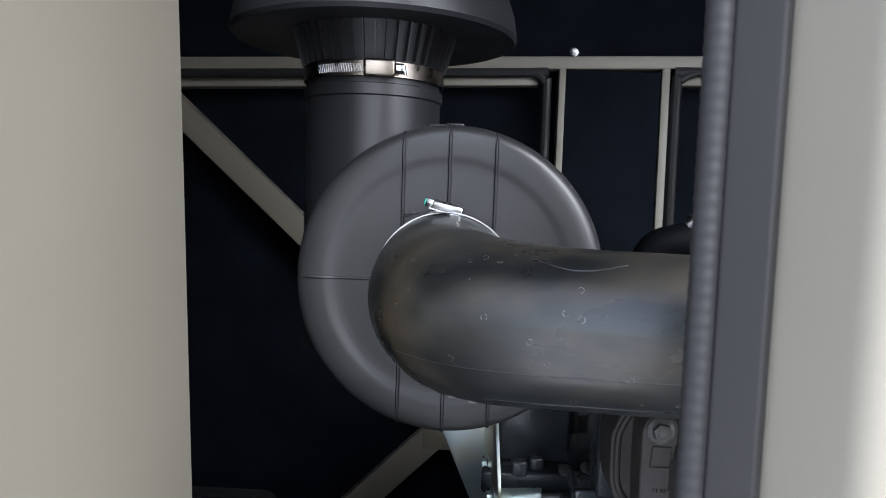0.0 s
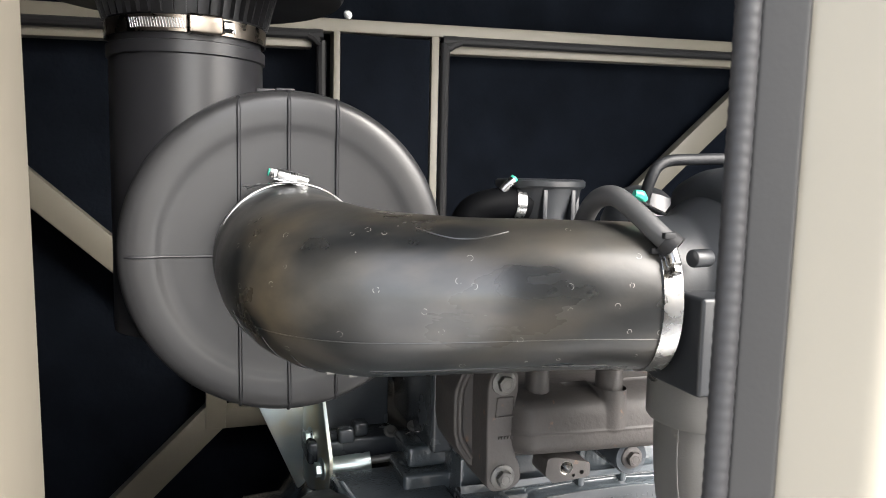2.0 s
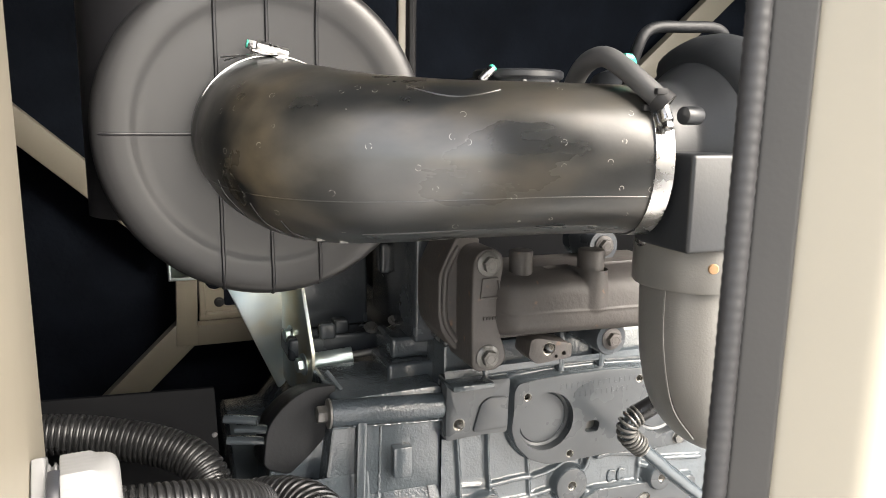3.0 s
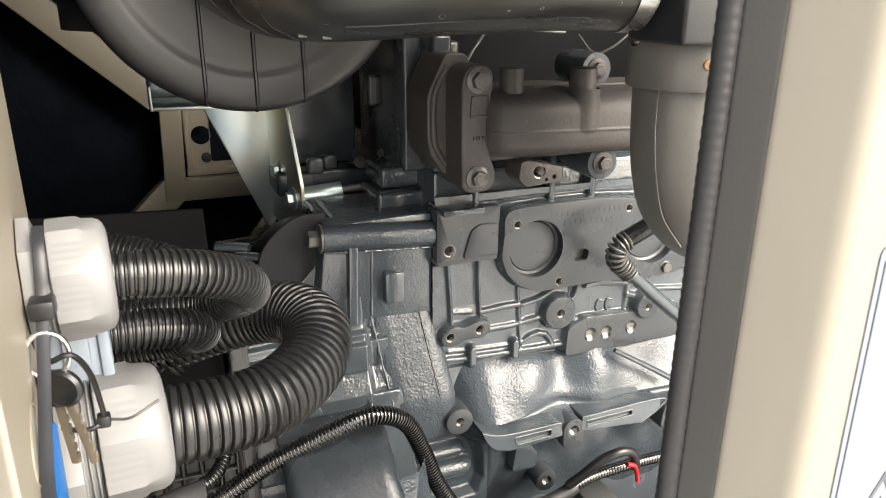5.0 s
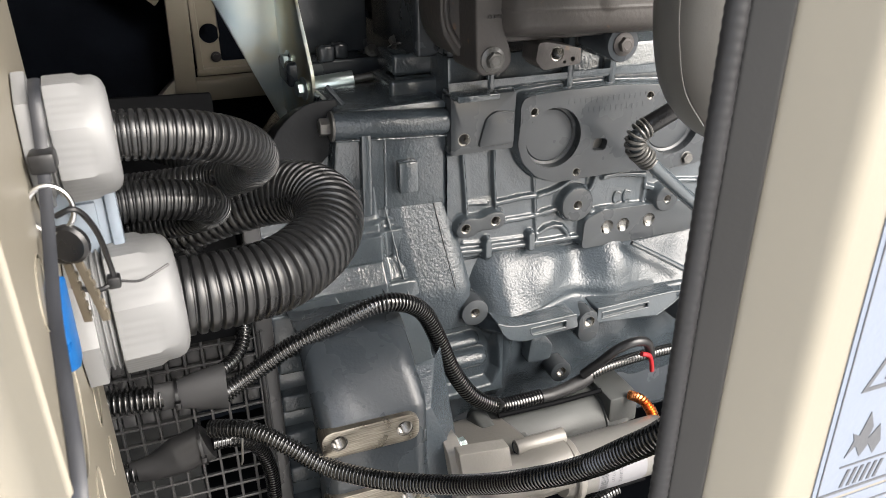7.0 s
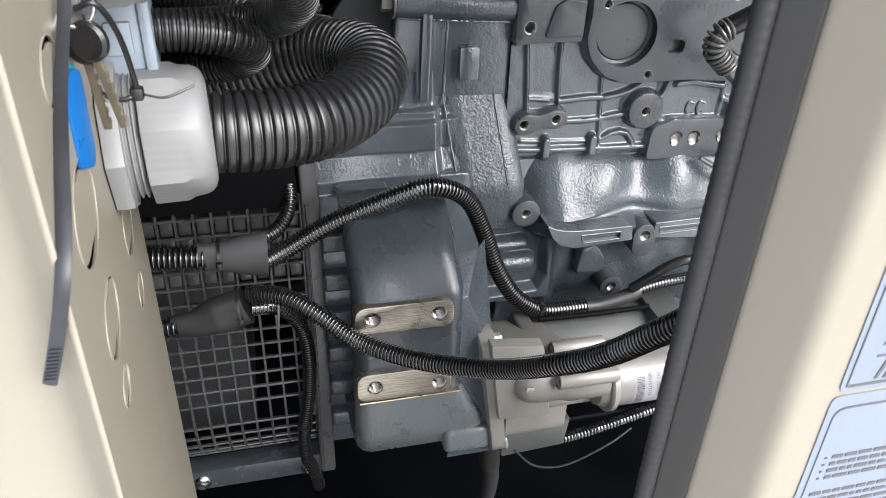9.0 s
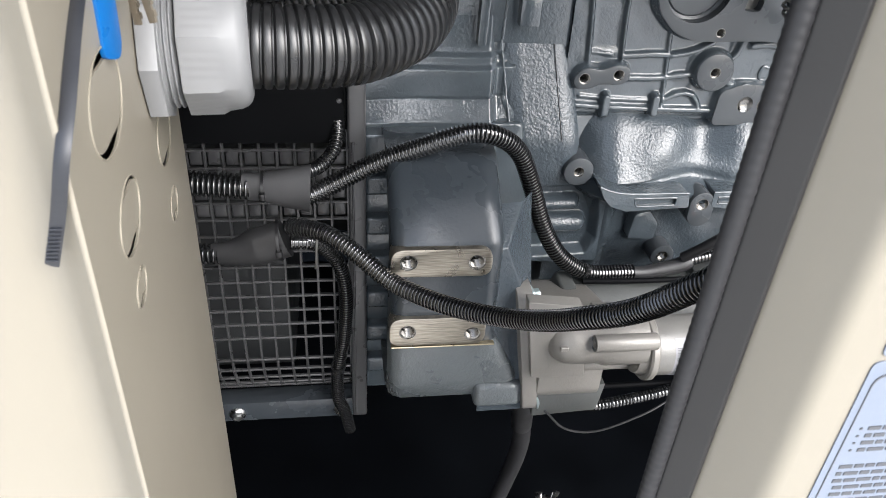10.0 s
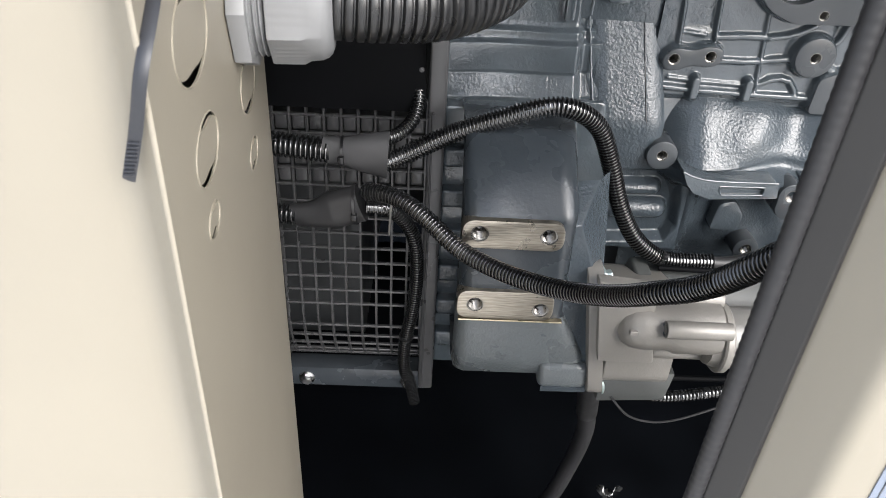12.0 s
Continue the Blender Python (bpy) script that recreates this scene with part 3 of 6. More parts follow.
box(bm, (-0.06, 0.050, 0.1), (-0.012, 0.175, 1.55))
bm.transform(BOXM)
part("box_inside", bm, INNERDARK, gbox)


def gland(at_u, z, scale, length, start, label):
    """A cable gland on the control box side: lock nut, thread and domed ribbed cap."""
    root = thing("cable_gland", BOXM @ Vector((0.0, at_u, z)), label, "cable gland", "cable glands")
    M = BOXM @ Matrix.Translation((0, at_u, z))
    s = scale

    def put(name, bm, m=WHITE):
        bm.transform(M)
        return part(name, bm, m, root, sharp=28)
    bm = rod(bmesh.new(), (0.0005, 0, 0), (start * 0.55, 0, 0), s * 1.12, seg=8, bevel=s * 0.03)
    put("lock_nut", bm)
    prof = [(0, 0.0)]
    n = max(3, int((start * 0.6) / 0.0028))
    for i in range(n):
        x = start * 0.5 + i * 0.0028
        prof += [(s * 0.86, x), (s * 0.92, x + 0.0009), (s * 0.92, x + 0.0014), (s * 0.86, x + 0.0023)]
    prof += [(0, start + 0.004)]
    put("thread", lathe(bmesh.new(), prof, (0, 0, 0), (1, 0, 0), 32))
    # cap: sixteen-sided flats that fade into a dome
    N = 192
    bm = bmesh.new()
    rows = []
    L = length - start
    for x, r, flat in ((0, 0.90, 1), (0.02, 0.99, 1), (0.06, 1.0, 1), (0.52, 1.0, 1), (0.62, 0.97, 0.4), (0.80, 0.96, 0), (0.90, 0.92, 0), (0.96, 0.86, 0), (1.0, 0.76, 0), (0.985, 0.66, 0), (0.9, 0.63, 0)):
        row = []
        for i in range(N):
            a = 2 * math.pi * i / N
            seg = math.pi / 4
            d = ((a + seg / 2) % seg) - seg / 2
            rr = s * r * (1 - flat + flat * (math.cos(seg / 2) / math.cos(d)) * 1.03)
            if flat == 1 and abs(d) < 0.27 and 0.05 < x:
                rr *= 1 - 0.005 * (i // 2 % 2)
            row.append(bm.verts.new((start + x * L, rr * math.cos(a), rr * math.sin(a))))
        rows.append(row)
    for a, b in zip(rows, rows[1:]):
        for i in range(N):
            bm.faces.new((a[i], a[(i + 1) % N], b[(i + 1) % N], b[i]))
    bm.faces.new(rows[0])
    put("cap", bm)
    return root


gland(0.174, 0.850, 0.0345, 0.0505, 0.0175, "large white nylon cable gland on the control box")
gland(0.146, 0.9465, 0.0262, 0.0342, 0.0105, "smaller white nylon cable gland on the control box")
plug = thing("cable_connector", BOXM @ Vector((0, 0.198, 0.897)), "blue-grey square plastic cable connector on the control box", "connector")
for nm, lo, hi, b in (("body", (0.0, 0.178, 0.877), (0.026, 0.218, 0.917), 0.003), ("flange", (0.024, 0.175, 0.874), (0.030, 0.221, 0.920), 0.002),
                      ("latch", (0.008, 0.1755, 0.890), (0.020, 0.179, 0.906), 0.001)):
    bm = new_box(lo, hi, b)
    bm.transform(BOXM)
    part(nm, bm, GREYPLUG, plug)

conduit("corrugated_conduit", [(-0.040, 0.501, 0.850), (-0.010, 0.503, 0.8485), (0.024, 0.512, 0.8480), (0.052, 0.536, 0.8520), (0.0635, 0.563, 0.8590), (0.0580, 0.592, 0.8610), (0.0380, 0.614, 0.8570), (0.010, 0.626, 0.8490), (-0.025, 0.634, 0.8390), (-0.08, 0.640, 0.830), (-0.14, 0.645, 0.825)],
        0.0213, 0.0054, "thick black corrugated conduit looping out of a gland", depth=0.0024, seg=36, crown=0.78)
conduit("corrugated_conduit", [(-0.052, 0.472, 0.9465), (-0.030, 0.473, 0.9450), (-0.006, 0.479, 0.9395), (0.0125, 0.495, 0.9275), (0.0185, 0.521, 0.9100), (0.006, 0.546, 0.8960), (-0.022, 0.560, 0.8890), (-0.11, 0.572, 0.885)],
        0.0112, 0.0034, "black corrugated conduit looping out of a gland", depth=0.0018, seg=28, crown=0.72)
conduit("corrugated_conduit", [(-0.055, 0.524, 0.897), (-0.036, 0.526, 0.8955), (-0.016, 0.532, 0.8900), (-0.0065, 0.548, 0.879), (-0.014, 0.567, 0.868), (-0.040, 0.580, 0.861), (-0.12, 0.590, 0.858)],
        0.0110, 0.0034, "black corrugated conduit looping out of the connector", depth=0.0018, seg=28, crown=0.72)
conduit("corrugated_conduit", [(-0.24, 0.716, 0.8980), (-0.16, 0.714, 0.8945), (-0.0981, 0.710, 0.8893), (-0.0609, 0.704, 0.8835), (-0.0241, 0.690, 0.8760), (-0.003, 0.676, 0.8660), (0.004, 0.664, 0.850), (-0.004, 0.655, 0.832), (-0.03, 0.65, 0.815)],
        0.0150, 0.0040, "black corrugated conduit crossing behind the looped ones", depth=0.0018, seg=28, crown=0.70)

# ==== cable tie, keys and tags on the gland ====
tie = thing("cable_tie", (-0.075, 0.43, 0.925), "long slate-grey cable tie hanging from a gland", "cable tie")
strap_pts = [(-0.0685, 0.462, 0.9745), (-0.0680, 0.450, 0.9705), (-0.0682, 0.4435, 0.960), (-0.0688, 0.4400, 0.950), (-0.0690, 0.418, 0.9320), (-0.0685, 0.385, 0.9120), (-0.0660, 0.358, 0.9000), (-0.0640, 0.334, 0.8865), (-0.0650, 0.3225, 0.8745), (-0.0715, 0.3262, 0.8540), (-0.0790, 0.3305, 0.8335)]
bm = sweep(bmesh.new(), strap_pts, 0.0023, 0.004, 8, squash=(1.0, 0.26), twist=0.0)
part("strap", bm, TIEGREY, tie)
part("head", new_box((-0.0735, 0.4330, 0.9445), (-0.0640, 0.4440, 0.9525), 0.0015), TIE, tie)
for k in range(9):
    t = k / 9
    c = Vector((-0.0780 + 0.0055 * t, 0.3294 - 0.0033 * t, 0.8360 + 0.0150 * t))
    part("tooth", new_box(c - Vector((0.0019, 0.0007, 0.0003)), c + Vector((0.0019, 0.0005, 0.0004)), 0.0002, 1), TIEGREY, tie)
keys = thing("key_bunch", (-0.066, 0.435, 0.905), "two brass keys with black heads on a wire ring", "keys")
ringpts = [(-0.0690 + 0.0078 * math.cos(a), 0.4300, 0.9320 + 0.0095 * math.sin(a)) for a in [2 * math.pi * k / 20 for k in range(21)]]
part("ring", sweep(bmesh.new(), ringpts, 0.0010, 0.0015, 8), STEEL, keys)
for x, y, z, tilt in ((-0.0695, 0.4360, 0.9145, 6), (-0.0655, 0.4300, 0.9170, 13)):
    bm = lathe(bmesh.new(), [(0, 0.0022), (0.0068, 0.0022), (0.0080, 0.0010), (0.0080, -0.0010), (0.0068, -0.0022), (0, -0.0022)], (0, 0, 0), (0, 1, 0), 24)
    M = Matrix.Translation((x, y, z)) @ Matrix.Rotation(radians(-24), 4, "Z") @ Matrix.Rotation(radians(-tilt), 4, "Y")
    bm.transform(M)
    head = part("key_head", bm, TIE, keys, "black plastic key head")
    bm = new_box((-0.0017, -0.0007, -0.0350), (0.0017, 0.0007, -0.0070), 0.0003)
    for k in range(5):
        box(bm, (0.0012, -0.0008, -0.0325 + k * 0.0045), (0.0023, 0.0008, -0.0300 + k * 0.0045))
    bm.transform(M)
    part("blade", bm, BRASS, head, "worn brass key blade")
part("thin_tie", sweep(bmesh.new(), [(-0.0680, 0.4300, 0.9290), (-0.0605, 0.4290, 0.9310), (-0.0560, 0.4370, 0.9180), (-0.0548, 0.4460, 0.9000), (-0.0550, 0.4475, 0.8905), (-0.0610, 0.4430, 0.8890), (-0.0690, 0.4360, 0.8960)], 0.0012, 0.002, 8), TIE, keys)
part("tie_knot", new_box((-0.0575, 0.4450, 0.8870), (-0.0520, 0.4510, 0.8925), 0.001), TIE, keys)
part("tie_tail", sweep(bmesh.new(), [(-0.0535, 0.4485, 0.8895), (-0.0460, 0.4520, 0.8860), (-0.0410, 0.4550, 0.8860), (-0.0322, 0.4600, 0.8882)], 0.0006, 0.002, 6), TIE, keys)
tag = thing("key_tag", (-0.071, 0.415, 0.895), "blue and teal plastic key tag hanging on the control box", "tag")
for nm, off, m in (("blue_plate", 0.0, BLUETAG), ("teal_plate", 1.0, TEALTAG)):
    bm = slab(bmesh.new(), rounded([(-0.0066, 0.015), (0.0066, 0.015), (0.0066, -0.017), (0.0040, -0.0225), (-0.0060, -0.0205)], 0.003), 0.0010, -0.0010, "x", 0.0005)
    bm.transform(Matrix.Translation((-0.0705 - 0.0022 * off, 0.409 + 0.0030 * off, 0.8965 + 0.001 * off)) @ Matrix.Rotation(radians(-6), 4, "X") @ Matrix.Rotation(radians(-16), 4, "Z"))
    part(nm, bm, m, tag)

# ==== warning labels on the canopy front ====
def label_sheet(name, x0, x1, z0, z1, label):
    root = thing(name, (x0, 0.2975, z0), label, "label")
    part("film", slab(bmesh.new(), rounded([(x0, z0), (x1, z0), (x1, z1), (x0, z1)], 0.004), 0.2974, 0.2979, "y"), LABELBLUE, root)
    return root


def print_bar(root, x0, x1, z0, z1, name="print_line"):
    return part(name, slab(bmesh.new(), [(x0, z0), (x1, z0), (x1, z1), (x0, z1)], 0.2971, 0.2974, "y"), INK, root)


def outline(root, poly, w):
    inner = []
    c = Vector((sum(p[0] for p in poly) / len(poly), sum(p[1] for p in poly) / len(poly)))
    for p in poly:
        d = Vector(p) - c
        inner.append(tuple(c + d * (1 - w / max(d.length, 1e-4))))
    part("border", slab(bmesh.new(), poly, 0.2971, 0.2974, "y", holes=[inner]), INK, root)


up = label_sheet("warning_label", 0.2010, 0.290, 0.8075, 0.985, "pale blue warning label with black fire pictogram")
outline(up, rounded([(0.2034, 0.8098), (0.287, 0.8098), (0.287, 0.980), (0.2034, 0.980)], 0.001), 0.0014)
outline(up, [(0.2125, 0.8615), (0.2445, 0.8615), (0.2285, 0.8890)], 0.0038)
bm = slab(bmesh.new(), [(0.2235, 0.8655), (0.2262, 0.8700), (0.2250, 0.8735), (0.2280, 0.8715), (0.2290, 0.8775), (0.2312, 0.8720), (0.2305, 0.8690), (0.2330, 0.8712), (0.2325, 0.8655)], 0.2971, 0.2974, "y")
part("flame_mark", bm, INK, up)
bm = slab(bmesh.new(), [(0.2132, 0.8290), (0.2162, 0.8370), (0.2148, 0.8410), (0.2185, 0.8390), (0.2218, 0.8500), (0.2252, 0.8420), (0.2240, 0.8360), (0.2290, 0.8420), (0.2318, 0.8330), (0.2290, 0.8270), (0.2250, 0.8330), (0.2215, 0.8275), (0.2178, 0.8340)], 0.2971, 0.2974, "y")
part("flame_mark", bm, INK, up, "black flame pictogram")
print_bar(up, 0.2125, 0.2400, 0.8236, 0.8244)
for x in (0.2150, 0.2190, 0.2225, 0.2262, 0.2300, 0.2335):
    part("letter_bar", slab(bmesh.new(), [(x, 0.8125), (x + 0.0016, 0.8125), (x + 0.0040, 0.8215), (x + 0.0024, 0.8215)], 0.2971, 0.2974, "y"), INK, up)
low = label_sheet("instruction_label", 0.1995, 0.290, 0.62, 0.8055, "pale blue instruction label with lines of black print")
outline(low, rounded([(0.2026, 0.624), (0.287, 0.624), (0.287, 0.7995), (0.2026, 0.7995)], 0.006), 0.0010)
rnd = random.Random(5)
heights = [0.7705 - k * 0.0040 for k in range(4)] + [0.7490 - k * 0.0042 for k in range(24)]
for k, z in enumerate(heights):
    bm = bmesh.new()
    x = 0.2105 if k < 4 else 0.2065 + (0.0015 if k in (7, 8, 11, 14) else 0)
    while x < 0.278:
        w = rnd.uniform(0.0022, 0.0070)
        slab(bm, [(x, z), (x + w, z), (x + w, z + 0.0019), (x, z + 0.0019)], 0.2971, 0.2974, "y")
        x += w + 0.0011
    part("print_line", bm, INK, low)
    if k < 4:
        print_bar(low, 0.2070, 0.2080, z + 0.0005, z + 0.0014, "bullet")


# ==== air cleaner ====
AC = Vector((0.0645, 0.735, 1.1038))
ac = thing("air_cleaner", (0.063, 0.85, 0.97), "large round black plastic air cleaner with ribbed end cover", "air cleaner")
bm = lathe(bmesh.new(), [(0, 0.003), (0.05, 0.003), (0.09, 0.003), (0.0962, 0.0029), (0.0990, 0.0024), (0.1018, 0.0015), (0.1042, 0.0009), (0.1070, 0.0007), (0.115, 0.0007), (0.1215, 0.0012), (0.1250, 0.0024), (0.1280, 0.0045), (0.1302, 0.0090), (0.1310, 0.014), (0.1310, 0.030), (0.1265, 0.033), (0.1265, 0.20), (0.118, 0.21), (0, 0.21)],
           (AC.x, AC.y + 0.0045, AC.z), (0, 1, 0), 96)
part("end_cover", bm, BLACKPL, ac)
bm = lathe(bmesh.new(), [(0.1240, 0.034), (0.1310, 0.036), (0.1320, 0.042), (0.1310, 0.047), (0.1240, 0.05)], (AC.x, AC.y + 0.0045, AC.z), (0, 1, 0), 96, True)
part("rim_band", bm, PIPEPL, ac)


# Ribs are the cover's plastic darkened: their edge shade is in the colour.
def cover_rib(x, za, zb):
    """A raised line on the end cover, over its curve."""
    pts = []
    for k in range(13):
        z = za + (zb - za) * k / 12
        r = math.hypot(x - AC.x, z - AC.z)
        y = np.interp(r, [0, 0.0962, 0.1018, 0.1070, 0.117, 0.1250, 0.1280, 0.1302, 0.131], [0.003, 0.0029, 0.0015, 0.0007, 0.0007, 0.0024, 0.0045, 0.009, 0.014])
        pts.append((x, AC.y + 0.0045 + y - 0.0001, z))
    return part("rib", sweep(bmesh.new(), pts, 0.0017, 0.004, 8, twist=math.pi / 8), PIPEPL, ac)


for x in (0.0245, 0.063, 0.1015):
    h = math.sqrt(0.1295 ** 2 - (x - AC.x) ** 2)
    cover_rib(x, AC.z + 0.02, AC.z + h)
    cover_rib(x, AC.z - 0.02, AC.z - h)
bm = sweep(bmesh.new(), [(AC.x - r, AC.y + 0.0045 + y, AC.z - 0.001) for r, y in ((0.1283, 0.009), (0.1232, 0.0022), (0.116, 0.0006), (0.1065, 0.0006), (0.1018, 0.0013), (0.0960, 0.0027), (0.06, 0.0027))], 0.0012, 0.003, 8)
part("rib", bm, PIPEPL, ac)
part("neck", lathe(bmesh.new(), [(0.055, 0.0), (0.055, -0.03), (0.050, -0.03)], (AC.x, AC.y + 0.006, AC.z - 0.003), (0, 1, 0), 48), BLACKPL, ac)
for a in (90, 97):
    r = 0.1315
    p = (AC.x + r * math.cos(radians(a)), AC.y + 0.052, AC.z + r * math.sin(radians(a)))
    part("clip", new_box((p[0] - 0.008, p[1] - 0.006, p[2] - 0.004), (p[0] + 0.008, p[1] + 0.02, p[2] + 0.004), 0.0015), PIPEPL, ac)

# ==== inlet pipe, clamp and rain cap ====
PX, PY = -0.0131, 0.812
pipe = thing("inlet_pipe", (PX, PY, 1.05), "upright black plastic inlet pipe above the air cleaner", "pipe")
part("tube", lathe(bmesh.new(), [(0, 0), (0.0613, 0), (0.0613, 0.222), (0.0633, 0.223), (0.0633, 0.232), (0.0603, 0.233), (0.0603, 0.26), (0, 0.26)], (PX, PY, 1.036), (0, 0, 1), 64), PIPEPL, pipe)
cap = thing("rain_cap", (PX, PY, 1.29), "wide black plastic rain cap with finned skirt on the inlet pipe", "rain cap")
part("brim", lathe(bmesh.new(), [(0.060, 0.0), (0.069, 0.0335), (0.110, 0.0300), (0.1275, 0.0275), (0.130, 0.031), (0.127, 0.05), (0.118, 0.075), (0.10, 0.20), (0, 0.20)], (PX, PY, 1.2865), (0, 0, 1), 96), PIPEPL, cap)
fin0 = None
for k in range(44):
    a = 2 * math.pi * k / 44
    M = Matrix.Translation((PX, PY, 0)) @ Matrix.Rotation(a, 4, "Z")
    if fin0 is None:
        bm = slab(bmesh.new(), [(0.0615, 1.2885), (0.0655, 1.2875), (0.0735, 1.3150), (0.0745, 1.3190), (0.0640, 1.3190)], -0.0007, 0.0007, "y")
        fin0 = part("fin", bm, PIPEPL, cap, smooth=False)
        fin0.matrix_world = M
        fin0.matrix_parent_inverse = cap.matrix_world.inverted()
        fin0.matrix_basis = M
    else:
        share("fin", fin0, M, cap)


def band_clamp(name, center, axis, r, width, label, worm, scale=1.0, worm_len=0.028, thick=0.0011, band=STEEL, tilt=0.0, strip=False, head=1, sealed=False, boxy=False):
    """A steel hose clamp: a band, the worm housing with a screw head and, where it shows, the threaded strip."""
    root = thing(name, center, label, "hose clamp", "hose clamps")
    part("band", lathe(bmesh.new(), [(r, -width / 2), (r + thick, -width / 2), (r + thick, width / 2), (r, width / 2)], center, axis, 72, True), band, root)
    q = Vector(axis).to_track_quat("Z", "Y").to_matrix().to_4x4()
    B = Matrix.Translation(center) @ q
    W = B @ Matrix.Rotation(radians(worm), 4, "Z") @ Matrix.Translation((r + thick + 0.0035 * scale, 0, 0)) @ Matrix.Rotation(radians(tilt), 4, "Z")
    if boxy:
        bm = new_box((-0.0050, -worm_len / 2, -width * 0.58), (0.0030, worm_len / 2, width * 0.58), 0.0024, 3)
    else:
        bm = lathe(bmesh.new(), [(0, -worm_len / 2), (0.0052 * scale, -worm_len / 2), (0.0058 * scale, -worm_len / 2 + 0.001), (0.0058 * scale, worm_len / 2 - 0.001), (0.0052 * scale, worm_len / 2), (0, worm_len / 2)], (0, 0, 0), (0, 1, 0), 20)
    bm.transform(W)
    part("worm_housing", bm, DARKSTEEL if boxy else STEEL, root)
    bm = rod(bmesh.new(), (0, head * worm_len / 2, 0), (0, head * (worm_len / 2 + 0.007 * scale), 0), 0.0044 * scale, seg=6, bevel=0.0004)
    bm.transform(W)
    part("screw_head", bm, STEEL, root)
    if sealed:
        bm = rod(bmesh.new(), (0, head * (worm_len / 2 + 0.0068 * scale), 0), (0, head * (worm_len / 2 + 0.0085 * scale), 0), 0.0038 * scale, seg=10, bevel=0.0006)
        bm.transform(W)
        part("sealant", bm, GREEN, root, "green thread sealant")
        bm = new_box((-0.0058 * scale, -worm_len * 0.5, -0.0068 * scale), (-0.0030 * scale, worm_len * 0.62, 0.0068 * scale), 0.0006, 1)
        bm.transform(W)
        part("saddle", bm, STEEL, root)
    if strip:
        for lo, hi in ((-26, -6), (5, 12)):
            bm = bmesh.new()
            for k in range(lo, hi):
                a = radians(worm) + k * 0.00215 / r
                v = box(bmesh.new(), (-0.0002, -0.00075, -width * 0.31), (0.0012, 0.00075, width * 0.31), 0.0003, 1)
                v.transform(B @ Matrix.Rotation(a, 4, "Z") @ Matrix.Translation((r + thick, 0, 0)) @ Matrix.Rotation(0.22, 4, "X"))
                tmp = bpy.data.meshes.new("t")
                v.to_mesh(tmp)
                v.free()
                bm.from_mesh(tmp)
                bpy.data.meshes.remove(tmp)
            part("thread_strip", bm, STEEL, root, "bright threaded strip")
    return root


band_clamp("hose_clamp", (PX, PY, 1.2800), (0, 0, 1), 0.0630, 0.0125, "steel worm-drive clamp with a threaded strip round the inlet pipe", 102, 1.0, 0.027, band=DARKSTEEL, strip=True, boxy=True)

# ==== intake hose ====
hose_path = [(0.063, 0.737, 1.102), (0.063, 0.712, 1.101), (0.0655, 0.680, 1.097), (0.077, 0.650, 1.093), (0.098, 0.628, 1.0905), (0.128, 0.6130, 1.090), (0.170, 0.5990, 1.0905), (0.215, 0.5870, 1.0915), (0.252, 0.5790, 1.0915), (0.288, 0.5715, 1.091)]


def hose_r(s, w):
    t = s / w
    return float(np.interp(t, [0, 0.06, 0.09, 0.16, 0.30, 0.45, 0.60, 0.80, 1.0], [0.0585, 0.0588, 0.0580, 0.0582, 0.0585, 0.0550, 0.0522, 0.0505, 0.0500]))


hose = thing("intake_hose", (0.15, 0.6, 1.04), "black moulded rubber intake hose with scuffs and smudges", "hose")
part("hose_wall", sweep(bmesh.new(), hose_path, hose_r, 0.005, 64), RUBBER, hose)
C, S = spline(hose_path, 0.004)
seam = []
for i in range(14, len(C) - 2, 3):
    t = (C[i + 1] - C[i - 1])
    t /= np.linalg.norm(t)
    side = np.cross(t, [0, 0, 1.0])
    side /= np.linalg.norm(side)
    r = hose_r(S[i], S[-1])
    seam.append(tuple(C[i] + side * r * math.cos(-0.42) + np.array([0, 0, 1.0]) * r * math.sin(-0.42)))
part("mould_seam", sweep(bmesh.new(), seam, 0.0005, 0.004, 6), RUBBER, hose)
def on_hose(i, ang, lift=0.0):
    t = C[i + 1] - C[i - 1]
    t /= np.linalg.norm(t)
    side = np.cross(t, [0, 0, 1.0])
    side /= np.linalg.norm(side)
    r = hose_r(S[i], S[-1]) + lift
    return tuple(C[i] + side * r * math.cos(ang) + np.array([0, 0, 1.0]) * r * math.sin(ang))


for i0, a0, a1, drift in ((17, -0.35, -1.25, 3), (22, -0.55, -1.35, 2), (25, -0.75, -1.35, 2)):
    pts = [on_hose(i0 + int(drift * k / 5), a0 + (a1 - a0) * k / 5, 0.0001) for k in range(6)]
    part("crease", sweep(bmesh.new(), pts, 0.0005, 0.003, 6), TIE, hose)
for i0, ang in ((28, -1.15), (31, -1.2)):
    p = Vector(on_hose(i0, ang, 0.0))
    part("chalk_mark", new_box(p - Vector((0.003, 0.0006, 0.0012)), p + Vector((0.003, 0.0006, 0.0012)), 0.0005, 1), ALUPAINT, hose)
part("lower_seam", sweep(bmesh.new(), [on_hose(i, -0.95, 0.0) for i in range(34, len(C) - 10, 3)], 0.0006, 0.004, 6), RUBBER, hose)
pts = [on_hose(40 + 2 * k, 1.05 - 0.16 * math.sin(math.pi * k / 7), 0.0) for k in range(8)]
part("dent_lip", sweep(bmesh.new(), pts, 0.0007, 0.003, 8), RUBBER, hose)
